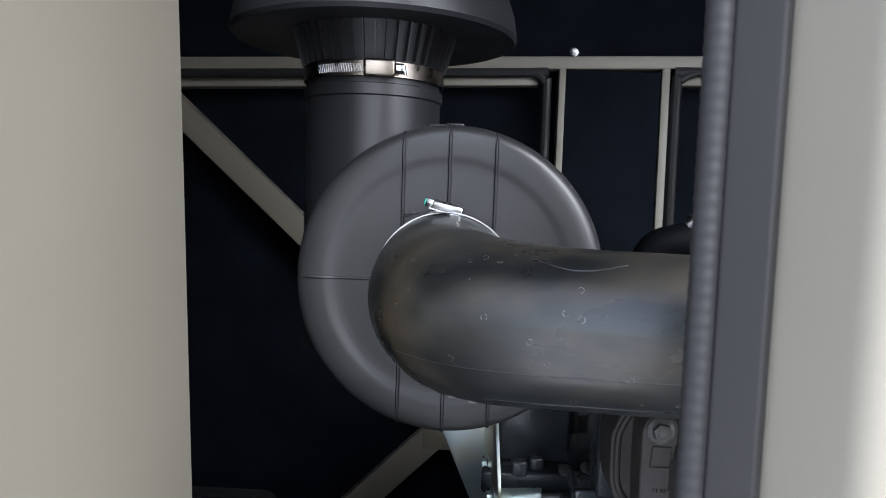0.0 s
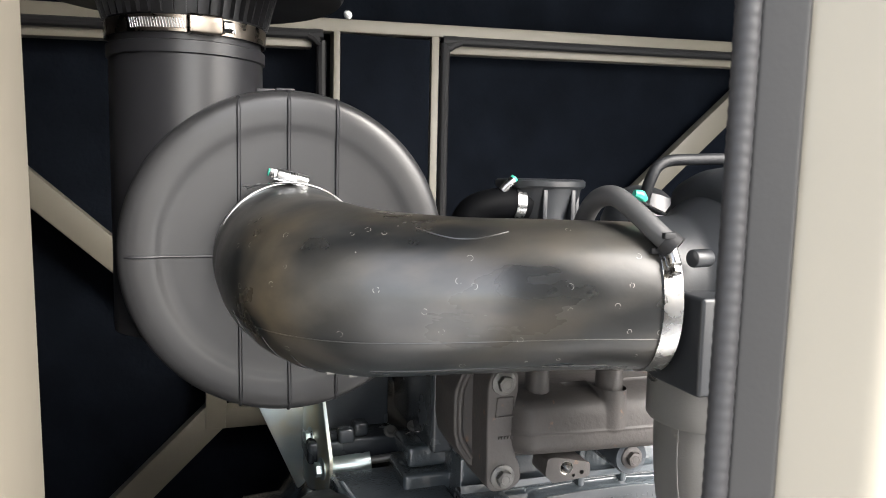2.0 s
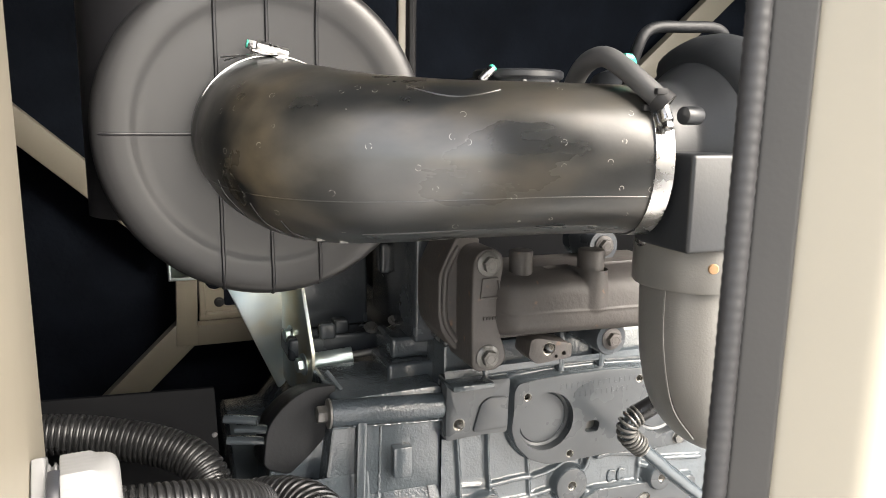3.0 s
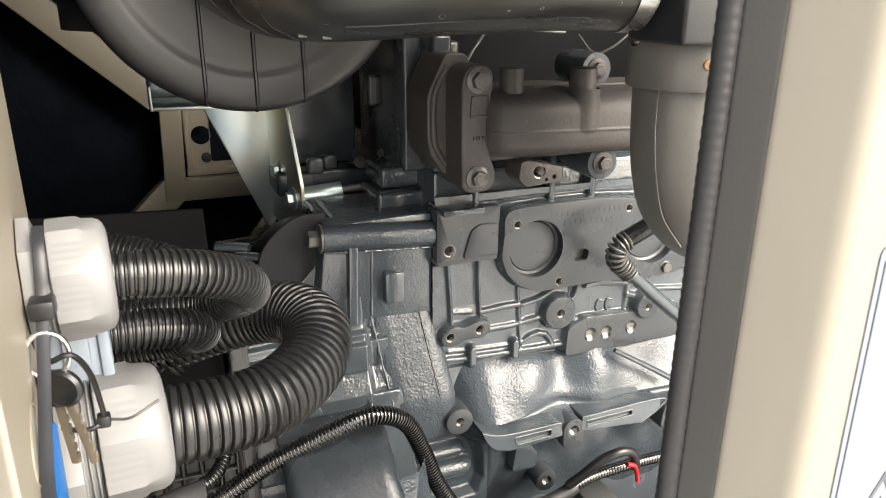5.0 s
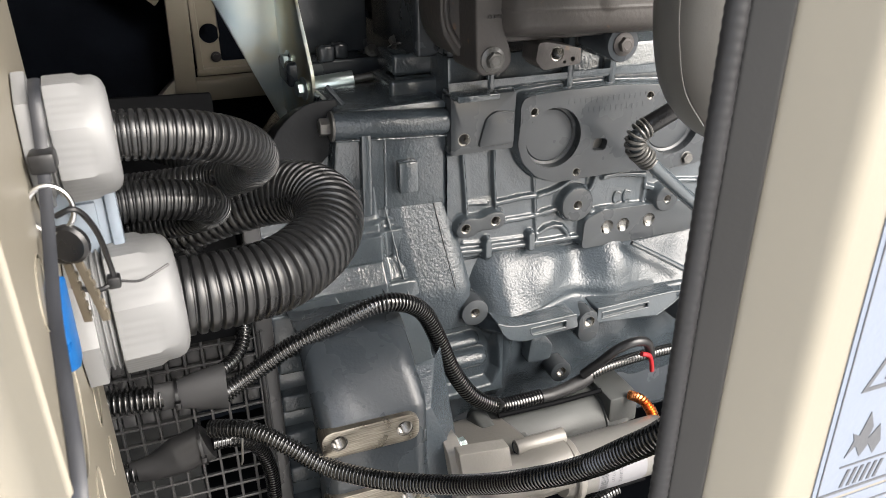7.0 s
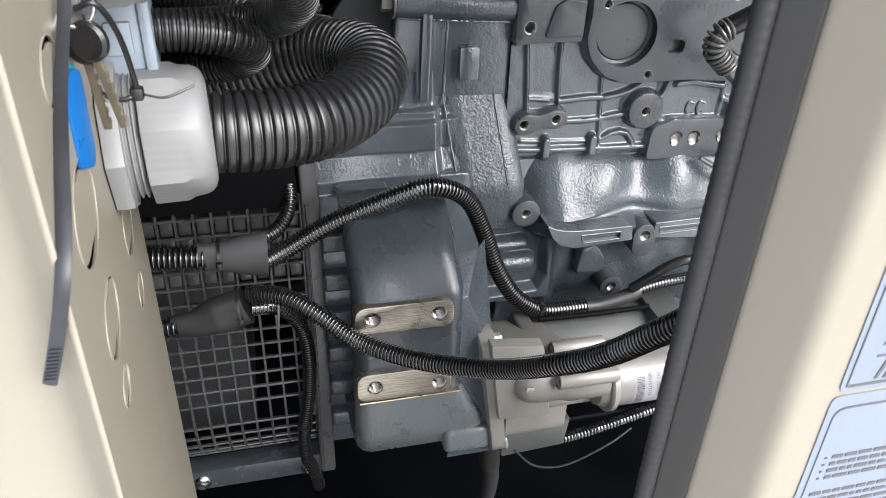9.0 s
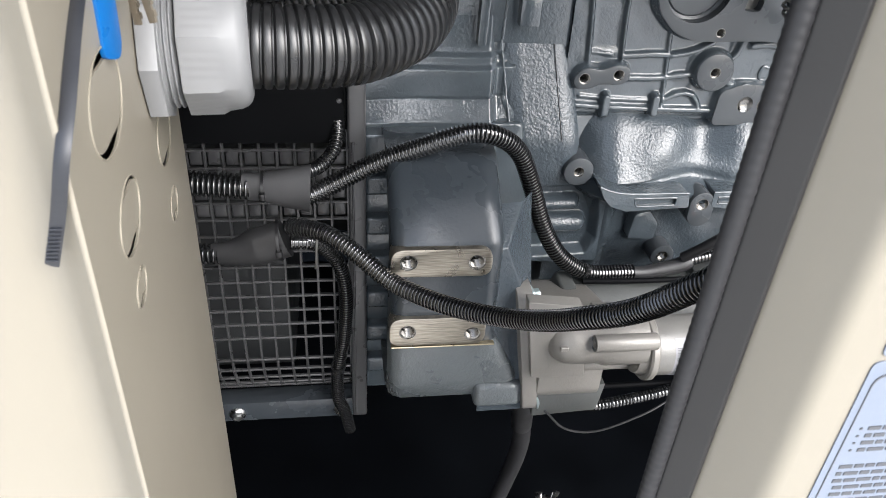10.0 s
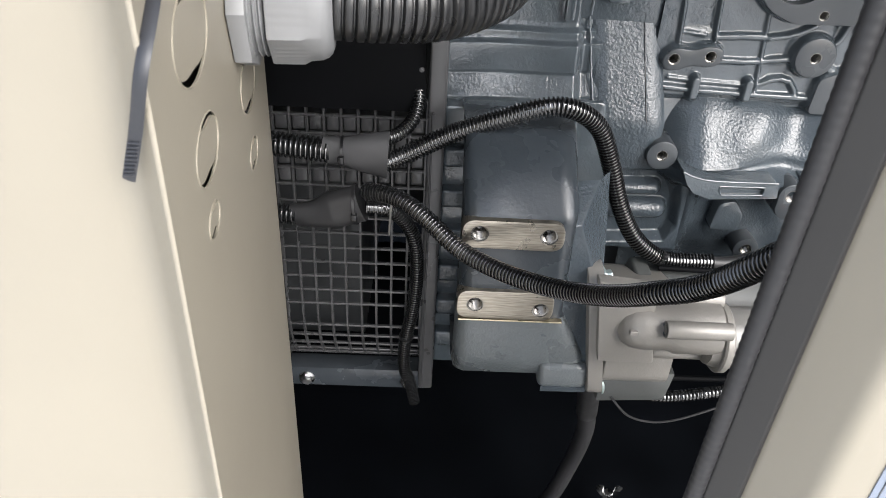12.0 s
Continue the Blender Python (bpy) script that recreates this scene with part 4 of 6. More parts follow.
neck_clamp = band_clamp("hose_clamp", (0.0632, 0.7195, 1.1042), (0, -1, 0), 0.0566, 0.010, "zinc-plated worm-drive clamp on the air cleaner neck", 90, 0.85, 0.024, tilt=-14, sealed=True)
tail = [(0.0632 - (0.0582 + 0.012 * a * a) * math.sin(a), 0.7195, 1.1042 + (0.0588 + 0.012 * a * a) * math.cos(a)) for a in (-0.15, 0.0, 0.15, 0.30, 0.45, 0.58)]
part("band_tail", sweep(bmesh.new(), tail, 0.0048, 0.003, 12, squash=(1.0, 0.12)), STEEL, neck_clamp, "loose end of the steel band")
tail = thing("clamp_tail", (0.045, 0.712, 1.163), "free end of a steel clamp band", "clamp tail")
part("strip", sweep(bmesh.new(), [(0.066, 0.7125, 1.1612), (0.052, 0.7120, 1.1612), (0.038, 0.7110, 1.1600), (0.026, 0.7100, 1.1585)], 0.0048, 0.003, 8, squash=(1.0, 0.14)), STEEL, tail)
d_end = Vector((0.288 - 0.252, 0.5715 - 0.5790, 0)).normalized()
band_clamp("hose_clamp", Vector((0.2825, 0.5725, 1.0912)), tuple(d_end), 0.0502, 0.0125, "broad zinc-plated clamp on the turbocharger end of the hose", 140, 0.8, 0.022)

# ==== turbocharger, its flange and exhaust elbow ====
turbo = thing("turbocharger", (0.36, 0.60, 1.03), "dark grey painted turbocharger compressor housing", "turbocharger")
TC = Vector((0.345, 0.585, 1.098))
bm = bmesh.new()
N, Mr = 56, 20
rows = []
for i in range(N):
    a = 2 * math.pi * i / N
    rr = 0.0195 + 0.006 * (i / N)
    row = []
    for k in range(Mr):
        b = 2 * math.pi * k / Mr
        rad = 0.057 + rr * math.cos(b)
        row.append(bm.verts.new((TC.x + 0.012 + rr * 1.05 * math.sin(b), TC.y - rad * math.cos(a + 2.2), TC.z + rad * math.sin(a + 2.2))))
    rows.append(row)
for i in range(N):
    for k in range(Mr):
        bm.faces.new((rows[i][k], rows[(i + 1) % N][k], rows[(i + 1) % N][(k + 1) % Mr], rows[i][(k + 1) % Mr]))
part("volute", bm, PAINTSMOOTH, turbo)
bm = lathe(bmesh.new(), [(0.0465, -0.055), (0.0465, -0.030), (0.049, -0.024), (0.060, -0.014), (0.068, -0.002), (0.0715, 0.010), (0.0715, 0.020), (0.0, 0.020)], TC, (1, -0.1, 0), 64)
part("inlet_neck", bm, PAINTSMOOTH, turbo)
part("back_plate", lathe(bmesh.new(), [(0, 0.02), (0.074, 0.02), (0.078, 0.024), (0.078, 0.034), (0.07, 0.038), (0, 0.038)], TC, (1, -0.05, 0), 64), PAINT, turbo)
part("bearing_housing", rod(bmesh.new(), (TC.x + 0.03, TC.y, TC.z), (TC.x + 0.13, TC.y, TC.z), 0.045, seg=32), BROWN, turbo)
bm = rod(bmesh.new(), (0.288, 0.5290, 1.1215), (0.302, 0.5310, 1.1215), 0.0058, seg=20, bevel=0.001)
part("hose_stub", bm, PAINTSMOOTH, turbo)
part("outlet_flange", new_box((0.2890, 0.5175, 1.0345), (0.352, 0.575, 1.0980), 0.0028, 3), PAINTSMOOTH, turbo, "square grey outlet flange")
bm = lathe(bmesh.new(), [(0.024, 0.0), (0.030, -0.008), (0.034, -0.03)], (0.337, 0.564, 1.046), (0, 0, 1), 32)
part("outlet_throat", bm, PAINT, turbo)
bm = sweep(bmesh.new(), [(0.300, 0.610, 1.135), (0.301, 0.600, 1.167), (0.312, 0.600, 1.182), (0.341, 0.600, 1.1850), (0.371, 0.600, 1.1850), (0.384, 0.605, 1.174), (0.390, 0.62, 1.150)], 0.0042, 0.004, 12)
part("oil_line", bm, OVERSPRAY, turbo)
# Added dark lump that hides the bright brace behind the turbocharger.
bm = lathe(bmesh.new(), [(0, -0.05), (0.026, -0.050), (0.034, -0.030), (0.035, -0.010), (0.030, 0.012), (0.018, 0.021), (0, 0.023)], (0.374, 0.72, 1.138), (0.3, 0.2, 1.0), 32)
part("brace_screen", bm, PAINTSMOOTH, turbo)

elbow = thing("exhaust_elbow", (0.33, 0.565, 0.9), "silver coated cast elbow below the turbocharger", "elbow")
EX, EY = 0.3370, 0.5660
bm = sweep(bmesh.new(), [(EX, EY, 1.035), (EX, EY, 1.000), (EX + 0.001, EY, 0.975), (EX + 0.006, EY + 0.002, 0.945), (EX + 0.020, EY + 0.008, 0.918), (EX + 0.048, EY + 0.014, 0.898), (EX + 0.10, EY + 0.016, 0.885)], 0.0375, 0.006, 40)
part("casting", bm, ALUPAINT, elbow)
seam = [(EX - 0.0350, EY - 0.0135, 1.003), (EX - 0.0345, EY - 0.0135, 0.975), (EX - 0.0300, EY - 0.013, 0.945), (EX - 0.0190, EY - 0.0115, 0.912), (EX + 0.003, EY - 0.009, 0.885)]
part("mould_seam", sweep(bmesh.new(), seam, 0.0007, 0.004, 6), ALUPAINT, elbow)
vb = thing("v_band_clamp", (EX, EY, 1.02), "silver sheet-metal band clamp with rust-tinted rivets", "band clamp")
part("band", lathe(bmesh.new(), [(0.038, -0.0190), (0.0425, -0.0190), (0.0435, -0.0175), (0.0435, 0.0175), (0.0425, 0.0190), (0.038, 0.0190)], (EX, EY, 1.0225), (0, 0, 1), 64, True), ALUPAINT, vb)
RIVET = mat("rusty_rivet", (0.36, 0.22, 0.12), 0.5, 0.4, var=0.2, scale=200)
for a in (-114, -62):
    c = Vector((EX + 0.0433 * math.cos(radians(a)), EY + 0.0433 * math.sin(radians(a)), 1.0215))
    part("rivet", lathe(bmesh.new(), [(0, 0.0012), (0.003, 0.001), (0.0038, 0.0)], c, (math.cos(radians(a)), math.sin(radians(a)), 0), 16), RIVET, vb)
hexbolt("tightening_screw", (EX - 0.044, EY + 0.004, 1.036), (-1, -0.2, 0.2), 0.006, STEEL, vb)

# thin breather hose over the intake hose
bh = thing("breather_hose", (0.25, 0.56, 1.14), "thin grey rubber hose clipped to the turbocharger", "hose")
part("hose_wall", sweep(bmesh.new(), [(0.262, 0.650, 1.100), (0.258, 0.622, 1.130), (0.254, 0.595, 1.153), (0.255, 0.572, 1.1590), (0.260, 0.555, 1.1510), (0.268, 0.541, 1.1385), (0.277, 0.532, 1.1275)], 0.0068, 0.004, 20), GREYHOSE, bh)
part("spring_clip", lathe(bmesh.new(), [(0.0070, -0.004), (0.0088, -0.004), (0.0088, 0.004), (0.0070, 0.004)], (0.275, 0.534, 1.1295), (0.55, -0.55, -0.62), 24, True), SEAL, bh)
for a in (30, 150, 250):
    v = Vector((0.275, 0.534, 1.1295)) + Matrix.Rotation(radians(a), 3, (0.55, -0.55, -0.62)) @ Vector((0.2, 0.5, 0.1)).normalized() * 0.0095
    part("clip_ear", new_box(v - Vector((0.004, 0.002, 0.002)), v + Vector((0.004, 0.002, 0.002)), 0.0008), SEAL, bh)
gs = thing("sealed_screw", (0.283, 0.583, 1.158), "hose clamp screw daubed with green sealant", "screw")
part("daub", sweep(bmesh.new(), [(0.278, 0.582, 1.1605), (0.283, 0.582, 1.159), (0.287, 0.583, 1.156)], lambda s, w: 0.0038 - 0.0012 * abs(2 * s / w - 1), 0.0015, 10), GREEN, gs)
part("clamp_strip", sweep(bmesh.new(), [(0.283, 0.585, 1.155), (0.295, 0.588, 1.150), (0.306, 0.59, 1.146)], 0.0055, 0.003, 8, squash=(0.9, 0.25)), STEEL, gs)

# ==== oil filler and hose behind the intake hose ====
of = thing("filler_neck", (0.339, 0.86, 1.05), "grey cast filler neck with flat lid", "filler neck")
part("neck", lathe(bmesh.new(), [(0.035, 0.0), (0.035, 0.080), (0.044, 0.108), (0.0, 0.108)], (0.339, 0.86, 1.05), (0, 0, 1), 40), PAINTSMOOTH, of)
part("lid", lathe(bmesh.new(), [(0.0, 0.0), (0.046, 0.0), (0.0475, 0.002), (0.0475, 0.007), (0.045, 0.009), (0, 0.0095)], (0.339, 0.86, 1.1575), (0, 0, 1), 48), PAINTSMOOTH, of)
for a in (200, 250, 300, 350):
    c = Vector((0.339 + 0.039 * math.cos(radians(a)), 0.86 + 0.039 * math.sin(radians(a)), 1.128))
    part("web", new_box(c - Vector((0.0025, 0.006, 0.02)), c + Vector((0.0025, 0.006, 0.028)), 0.001), PAINTSMOOTH, of)
ch = thing("coolant_hose", (0.27, 0.84, 1.13), "short black rubber hose with a wire clamp", "hose")
part("hose_wall", sweep(bmesh.new(), [(0.316, 0.842, 1.138), (0.300, 0.842, 1.141), (0.275, 0.842, 1.139), (0.255, 0.845, 1.128), (0.245, 0.85, 1.09), (0.243, 0.86, 1.03)], 0.0165, 0.005, 24), BLACKSHEETSHADE, ch)
part("clamp_band", lathe(bmesh.new(), [(0.0167, -0.005), (0.0180, -0.005), (0.0180, 0.005), (0.0167, 0.005)], (0.304, 0.842, 1.1405), (1, 0, -0.1), 32, True), STEEL, ch)
part("clamp_screw", rod(bmesh.new(), (0.285, 0.835, 1.154), (0.297, 0.833, 1.166), 0.0045, seg=10, bevel=0.001), STEEL, ch)
part("sealant", rod(bmesh.new(), (0.294, 0.8335, 1.163), (0.2985, 0.833, 1.168), 0.0042, seg=10, bevel=0.001), GREEN, ch)


# ==== engine ====
eng = thing("engine", (0.35, 0.95, 0.3), "grey enamelled diesel engine block and flywheel housing", "engine")
part("crankcase", new_box((0.224, 0.770, 0.56), (0.80, 1.12, 0.905), 0.004), PAINT, eng)
# The head is blackened: the shade behind the manifold is put into its colour.
part("cylinder_head", new_box((0.235, 0.965, 0.905), (0.80, 1.10, 1.045), 0.006), BLACKSHEETSHADE, eng)
part("injector_line", sweep(bmesh.new(), [(0.262, 0.80, 0.99), (0.285, 0.81, 1.018), (0.315, 0.83, 1.030), (0.40, 0.84, 1.026)], 0.0014, 0.004, 8), BOLT, eng, "thin steel injector line")
part("injector_line", sweep(bmesh.new(), [(0.366, 0.76, 1.028), (0.378, 0.75, 1.012), (0.392, 0.742, 1.017), (0.41, 0.74, 1.03)], 0.0010, 0.003, 8), BOLT, eng)
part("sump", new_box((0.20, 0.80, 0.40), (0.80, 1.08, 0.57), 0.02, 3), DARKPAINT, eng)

# flywheel housing: a drum along the crankshaft, with its flat flank
FY, FZ = 0.985, 0.635
bm = lathe(bmesh.new(), [(0, 0.0), (0.148, 0.0), (0.154, 0.004), (0.156, 0.045), (0.175, 0.062), (0.186, 0.075), (0.192, 0.10), (0.192, 0.185), (0, 0.185)], (0.036, FY - 0.012, FZ), (1, 0, 0), 96)
part("bell_housing", bm, PAINT, eng)
bm = slab(bmesh.new(), rounded([(0.106, 0.770), (0.222, 0.762), (0.222, 0.868), (0.118, 0.866)], 0.006), 0.7665, 0.86, "y", 0.004)
part("flank_panel", bm, PAINT, eng)
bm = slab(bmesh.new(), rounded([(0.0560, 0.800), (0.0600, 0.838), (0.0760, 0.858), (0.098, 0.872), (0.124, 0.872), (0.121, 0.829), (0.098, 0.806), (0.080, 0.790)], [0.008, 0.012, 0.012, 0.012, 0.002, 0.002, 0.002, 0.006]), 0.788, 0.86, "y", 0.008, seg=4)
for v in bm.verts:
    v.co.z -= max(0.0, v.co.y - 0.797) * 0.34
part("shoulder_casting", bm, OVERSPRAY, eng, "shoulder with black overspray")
bm = slab(bmesh.new(), rounded([(0.060, 0.76), (0.1345, 0.76), (0.1375, 0.850), (0.118, 0.845), (0.062, 0.800)], 0.006), 0.7905, 0.87, "y", 0.005, seg=3)
for v in bm.verts:
    v.co.z -= max(0.0, v.co.y - 0.797) * 0.34
part("shoulder_flank", bm, PAINT, eng)
bm = sweep(bmesh.new(), [(0.118, 0.80, 0.882), (0.124, 0.795, 0.874), (0.130, 0.79, 0.866)], 0.0022, 0.003, 8)
part("rib", bm, PAINT, eng)
bm = slab(bmesh.new(), rounded([(0.1345, 0.768), (0.1430, 0.768), (0.1455, 0.846), (0.1365, 0.846)], 0.002), 0.7560, 0.775, "y", 0.0025)
part("rib", bm, PAINT, eng)
part("square_boss", new_box((0.1705, 0.7555, 0.7850), (0.1890, 0.775, 0.8155), 0.002), PAINT, eng)
for x0, x1, z in ((0.026, 0.054, 0.843), (0.036, 0.064, 0.8325), (0.028, 0.062, 0.822)):
    part("rim_step", sweep(bmesh.new(), [(x0, 0.812, z), ((x0 + x1) / 2, 0.806, z), (x1, 0.800, z - 0.001)], 0.0048, 0.004, 12, squash=(1.4, 0.8)), PAINT, eng)
# through-bolt tube
part("bolt_tube", rod(bmesh.new(), (0.1135, 0.7675, 0.8535), (0.2210, 0.7660, 0.8475), 0.0128, 0.0132, 32, 0.002), PAINTROUGH, eng)
b = lathe(bmesh.new(), [(0, 0), (0.0135, 0), (0.0135, 0.002), (0.0085, 0.003), (0, 0.003)], (0.1135, 0.7675, 0.8535), (-1, 0, 0.05), 24)
part("washer", b, BOLT, eng)
part("hex_head", rod(bmesh.new(), (0.111, 0.7675, 0.8536), (0.1015, 0.7675, 0.8540), 0.0082, seg=6, bevel=0.0008), BOLT, eng)

# lower flank: a slope between two seams
def sheet(name, rows, material, parent):
    """A patch from rows of points."""
    bm = bmesh.new()
    vs = [[bm.verts.new(p) for p in r] for r in rows]
    for a, b2 in zip(vs, vs[1:]):
        for i in range(len(a) - 1):
            bm.faces.new((a[i], a[i + 1], b2[i + 1], b2[i]))
    return part(name, bm, material, parent, sharp=50)


rows = []
for j in range(18):
    t = j / 12
    y = 0.7668 - 0.0290 * min(t, 1.0) + 0.004 * max(0.0, t - 1.0)
    z = 0.768 - 0.086 * t
    xa, xb = 0.1575 + 0.012 * min(t, 1.0), 0.2235 + 0.014 * min(t, 1.0)
    rows.append([(xa + (xb - xa) * k / 8, y + (0.006 if k in (0, 8) else 0.0), z) for k in range(9)])
sheet("sloped_flank", rows, PAINTROUGH, eng)
bm = slab(bmesh.new(), rounded([(0.130, 0.770), (0.162, 0.770), (0.176, 0.683), (0.130, 0.683)], 0.004), 0.768, 0.85, "y", 0.003)
part("flank_rib_base", bm, PAINT, eng)
STEPS = [(0.792, 0.7665), (0.764, 0.7640), (0.7605, 0.7625), (0.7570, 0.7570), (0.7525, 0.7565), (0.7505, 0.7555), (0.7475, 0.7505), (0.7440, 0.7500), (0.7235, 0.7490), (0.7215, 0.7500), (0.7195, 0.7490), (0.7060, 0.7395), (0.7035, 0.7375), (0.6920, 0.7370), (0.6895, 0.7355), (0.6855, 0.7310), (0.6820, 0.7305), (0.655, 0.7290)]


def stepped_wall(X, Z):
    zs_, ys_ = [p[0] for p in STEPS][::-1], [p[1] for p in STEPS][::-1]
    Y = np.interp(Z + 0.0006 * np.sin(X * 60) - 0.012 * (X - 0.09), zs_, ys_)
    end = np.clip((X - 0.148) / 0.008, 0, 1)
    return Y + 0.0075 * end * end * (3 - 2 * end) + ripple(X, Z, 0.0005, 8)


casting("stepped_wall", 0.033, 0.172, 0.660, 0.792, 0.0009, stepped_wall, eng, PAINT, "stepped cast wall of the flywheel housing")
part("flank_back", new_box((0.150, 0.7680, 0.545), (0.262, 0.80, 0.70), 0.003), PAINT, eng)
bm = slab(bmesh.new(), rounded([(0.226, 0.684), (0.160, 0.690), (0.166, 0.640), (0.232, 0.630)], 0.004), 0.752, 0.80, "y", 0.003)
part("flank_step", bm, PAINT, eng)

# crankcase side: one casting whose ribs, bosses and pads grow out of the wall with fillets
PAD = rounded([(0.2205, 0.8165), (0.2520, 0.8185), (0.2840, 0.8175), (0.2860, 0.872), (0.2205, 0.872)], 0.003)
COVER = rounded([(0.2890, 0.858), (0.2935, 0.8660), (0.3100, 0.8675), (0.336, 0.8690), (0.395, 0.8690), (0.4460, 0.8650), (0.53, 0.862), (0.545, 0.80), (0.50, 0.775), (0.4380, 0.7745), (0.400, 0.7780), (0.3620, 0.7775), (0.3300, 0.7770), (0.3080, 0.7860), (0.2930, 0.8020), (0.2870, 0.8200), (0.2895, 0.840)], 0.006, 4)
DIMPLED = rounded([(0.370, 0.694), (0.52, 0.694), (0.52, 0.730), (0.392, 0.735), (0.372, 0.727)], 0.006)
DOG = rounded([(0.2250, 0.7400), (0.2290, 0.7300), (0.2430, 0.7300), (0.2520, 0.7350), (0.2720, 0.7340), (0.2800, 0.7400), (0.2780, 0.7510), (0.2640, 0.7530), (0.2520, 0.7480), (0.2350, 0.7510)], 0.007)
RIDGES = [([(0.2345, 0.820), (0.2375, 0.785), (0.2395, 0.752)], 0.0016, 0.0070), ([(0.2680, 0.818), (0.2690, 0.785), (0.2715, 0.751)], 0.0015, 0.0065),
          ([(0.2395, 0.7625), (0.262, 0.7600)], 0.0016, 0.0045), ([(0.2715, 0.7590), (0.300, 0.7610), (0.3150, 0.7605)], 0.0026, 0.0070),
          ([(0.3130, 0.781), (0.3160, 0.750), (0.3195, 0.706)], 0.0016, 0.0055), ([(0.3180, 0.7600), (0.332, 0.7625), (0.343, 0.7660), (0.356, 0.7730)], 0.0022, 0.0085),
          ([(0.374, 0.7530), (0.382, 0.7620), (0.386, 0.7760)], 0.0022, 0.0075), ([(0.372, 0.7380), (0.384, 0.7330)], 0.0030, 0.0085),
          ([(0.224, 0.7125), (0.260, 0.7095), (0.310, 0.7075), (0.372, 0.7060)], 0.0024, 0.0070), ([(0.2370, 0.7200), (0.262, 0.7175), (0.308, 0.7155)], 0.0016, 0.0045),
          ([(0.2615, 0.7020), (0.2615, 0.7200)], 0.0040, 0.0120), ([(0.3105, 0.7050), (0.3105, 0.7195)], 0.0040, 0.0120),
          ([(0.2780, 0.7380), (0.300, 0.7375), (0.3165, 0.7385), (0.343, 0.7420)], 0.0024, 0.0060),
          ([(0.3190, 0.7165), (0.330, 0.7215), (0.340, 0.7235), (0.348, 0.7215), (0.3545, 0.7140), (0.357, 0.708)], 0.0022, 0.0065),
          ([(0.395, 0.770), (0.412, 0.7715), (0.445, 0.766)], 0.0028, 0.0080), ([(0.448, 0.735), (0.449, 0.772)], 0.0024, 0.0060), ([(0.449, 0.752), (0.470, 0.745)], 0.0030, 0.0070),
          ([(0.462, 0.762), (0.482, 0.772), (0.53, 0.776)], 0.0022, 0.0060), ([(0.470, 0.755), (0.53, 0.748)], 0.0022, 0.0060)]


BORES = [(0.3260, 0.8235, 0.0300), (0.4660, 0.8230, 0.0330), (0.3040, 0.8512, 0.0042), (0.3540, 0.7850, 0.0042), (0.4330, 0.8552, 0.0042), (0.2335, 0.8315, 0.0060),
         (0.2360, 0.7400, 0.0052), (0.2680, 0.7435, 0.0052), (0.361, 0.7465, 0.0050), (0.4700, 0.7385, 0.0045), (0.4000, 0.7150, 0.0078), (0.4200, 0.7145, 0.0078), (0.4525, 0.7150, 0.0078)]


def crankcase_side(X, Z):
    p = np.zeros(X.shape)
    for pts, w, h in RIDGES:
        p = swell(p, rise(seg_dist(X, Z, pts) - w, h, 0.0022, 0.0010), 0.0022)
    for poly, h in ((PAD, 0.0125), (COVER, 0.0165), (DIMPLED, 0.0118), (DOG, 0.0122)):
        p = swell(p, rise(poly_dist(X, Z, poly), h, 0.0034, 0.0002))
    for bx, bz, r, h in ((0.361, 0.7465, 0.0180, 0.0128), (0.4700, 0.7385, 0.0140, 0.0168)):
        p = swell(p, rise(np.hypot(X - bx, Z - bz) - r, h, 0.0036, 0.0002))
    frame_d = np.abs(poly_dist(X, Z, [(0.4030, 0.7325), (0.4380, 0.7290), (0.4368, 0.7520), (0.4030, 0.7555)])) - 0.0008
    p = swell(p, rise(frame_d, 0.0024, 0.0014, 0.0004), 0.001)
    p = swell(p, rise(0.872 - Z + 0.004 * np.sin((X - 0.22) * 12), 0.0085, 0.006, 0.003))
    hollow = rise(poly_dist(X, Z, [(0.2405, 0.8150), (0.2655, 0.8150), (0.2680, 0.7640), (0.2430, 0.7660)]), 0.0030, 0.004, 0.004) + rise(poly_dist(X, Z, [(0.322, 0.757), (0.341, 0.762), (0.338, 0.742), (0.322, 0.741)]), 0.0040, 0.004, 0.004)
    hollow = hollow + rise(poly_dist(X, Z, [(0.376, 0.774), (0.384, 0.774), (0.380, 0.742), (0.376, 0.745)]), 0.0040, 0.003, 0.003) + rise(poly_dist(X, Z, [(0.325, 0.7355), (0.345, 0.7365), (0.342, 0.7260), (0.325, 0.7240)]), 0.0035, 0.004, 0.004)
    drop = np.clip((0.704 - Z) / 0.008, 0, 1) * 0.006
    for hx_, hz_, r in BORES:
        p = np.where(np.hypot(X - hx_, Z - hz_) < r + 0.0022, np.minimum(p, -0.0110), p)
    p = np.where((X > 0.3680) & (X < 0.3895) & (Z > 0.8025) & (Z < 0.8200), -0.004, p)
    return 0.7655 - p + hollow * np.clip(1 - np.abs(p) / 0.004, 0, 1) + drop + ripple(X, Z, 0.0007, 4)


casting("crankcase_side", 0.2205, 0.532, 0.694, 0.884, 0.0011, crankcase_side, eng, PAINT, "cast side wall with ribs and bosses")
bm = slab(bmesh.new(), PAD, 0.7520, 0.775, "y", 0.0016, holes=[ring_pts(0.2335, 0.8315, 0.0060, 20)], seg=2)
part("mounting_pad", bm, PAINTFLAT, eng)
threaded("tapped_hole", (0.2335, 0.7522, 0.8315), (0, -1, 0), 0.0058, 0.014, STEEL, eng)
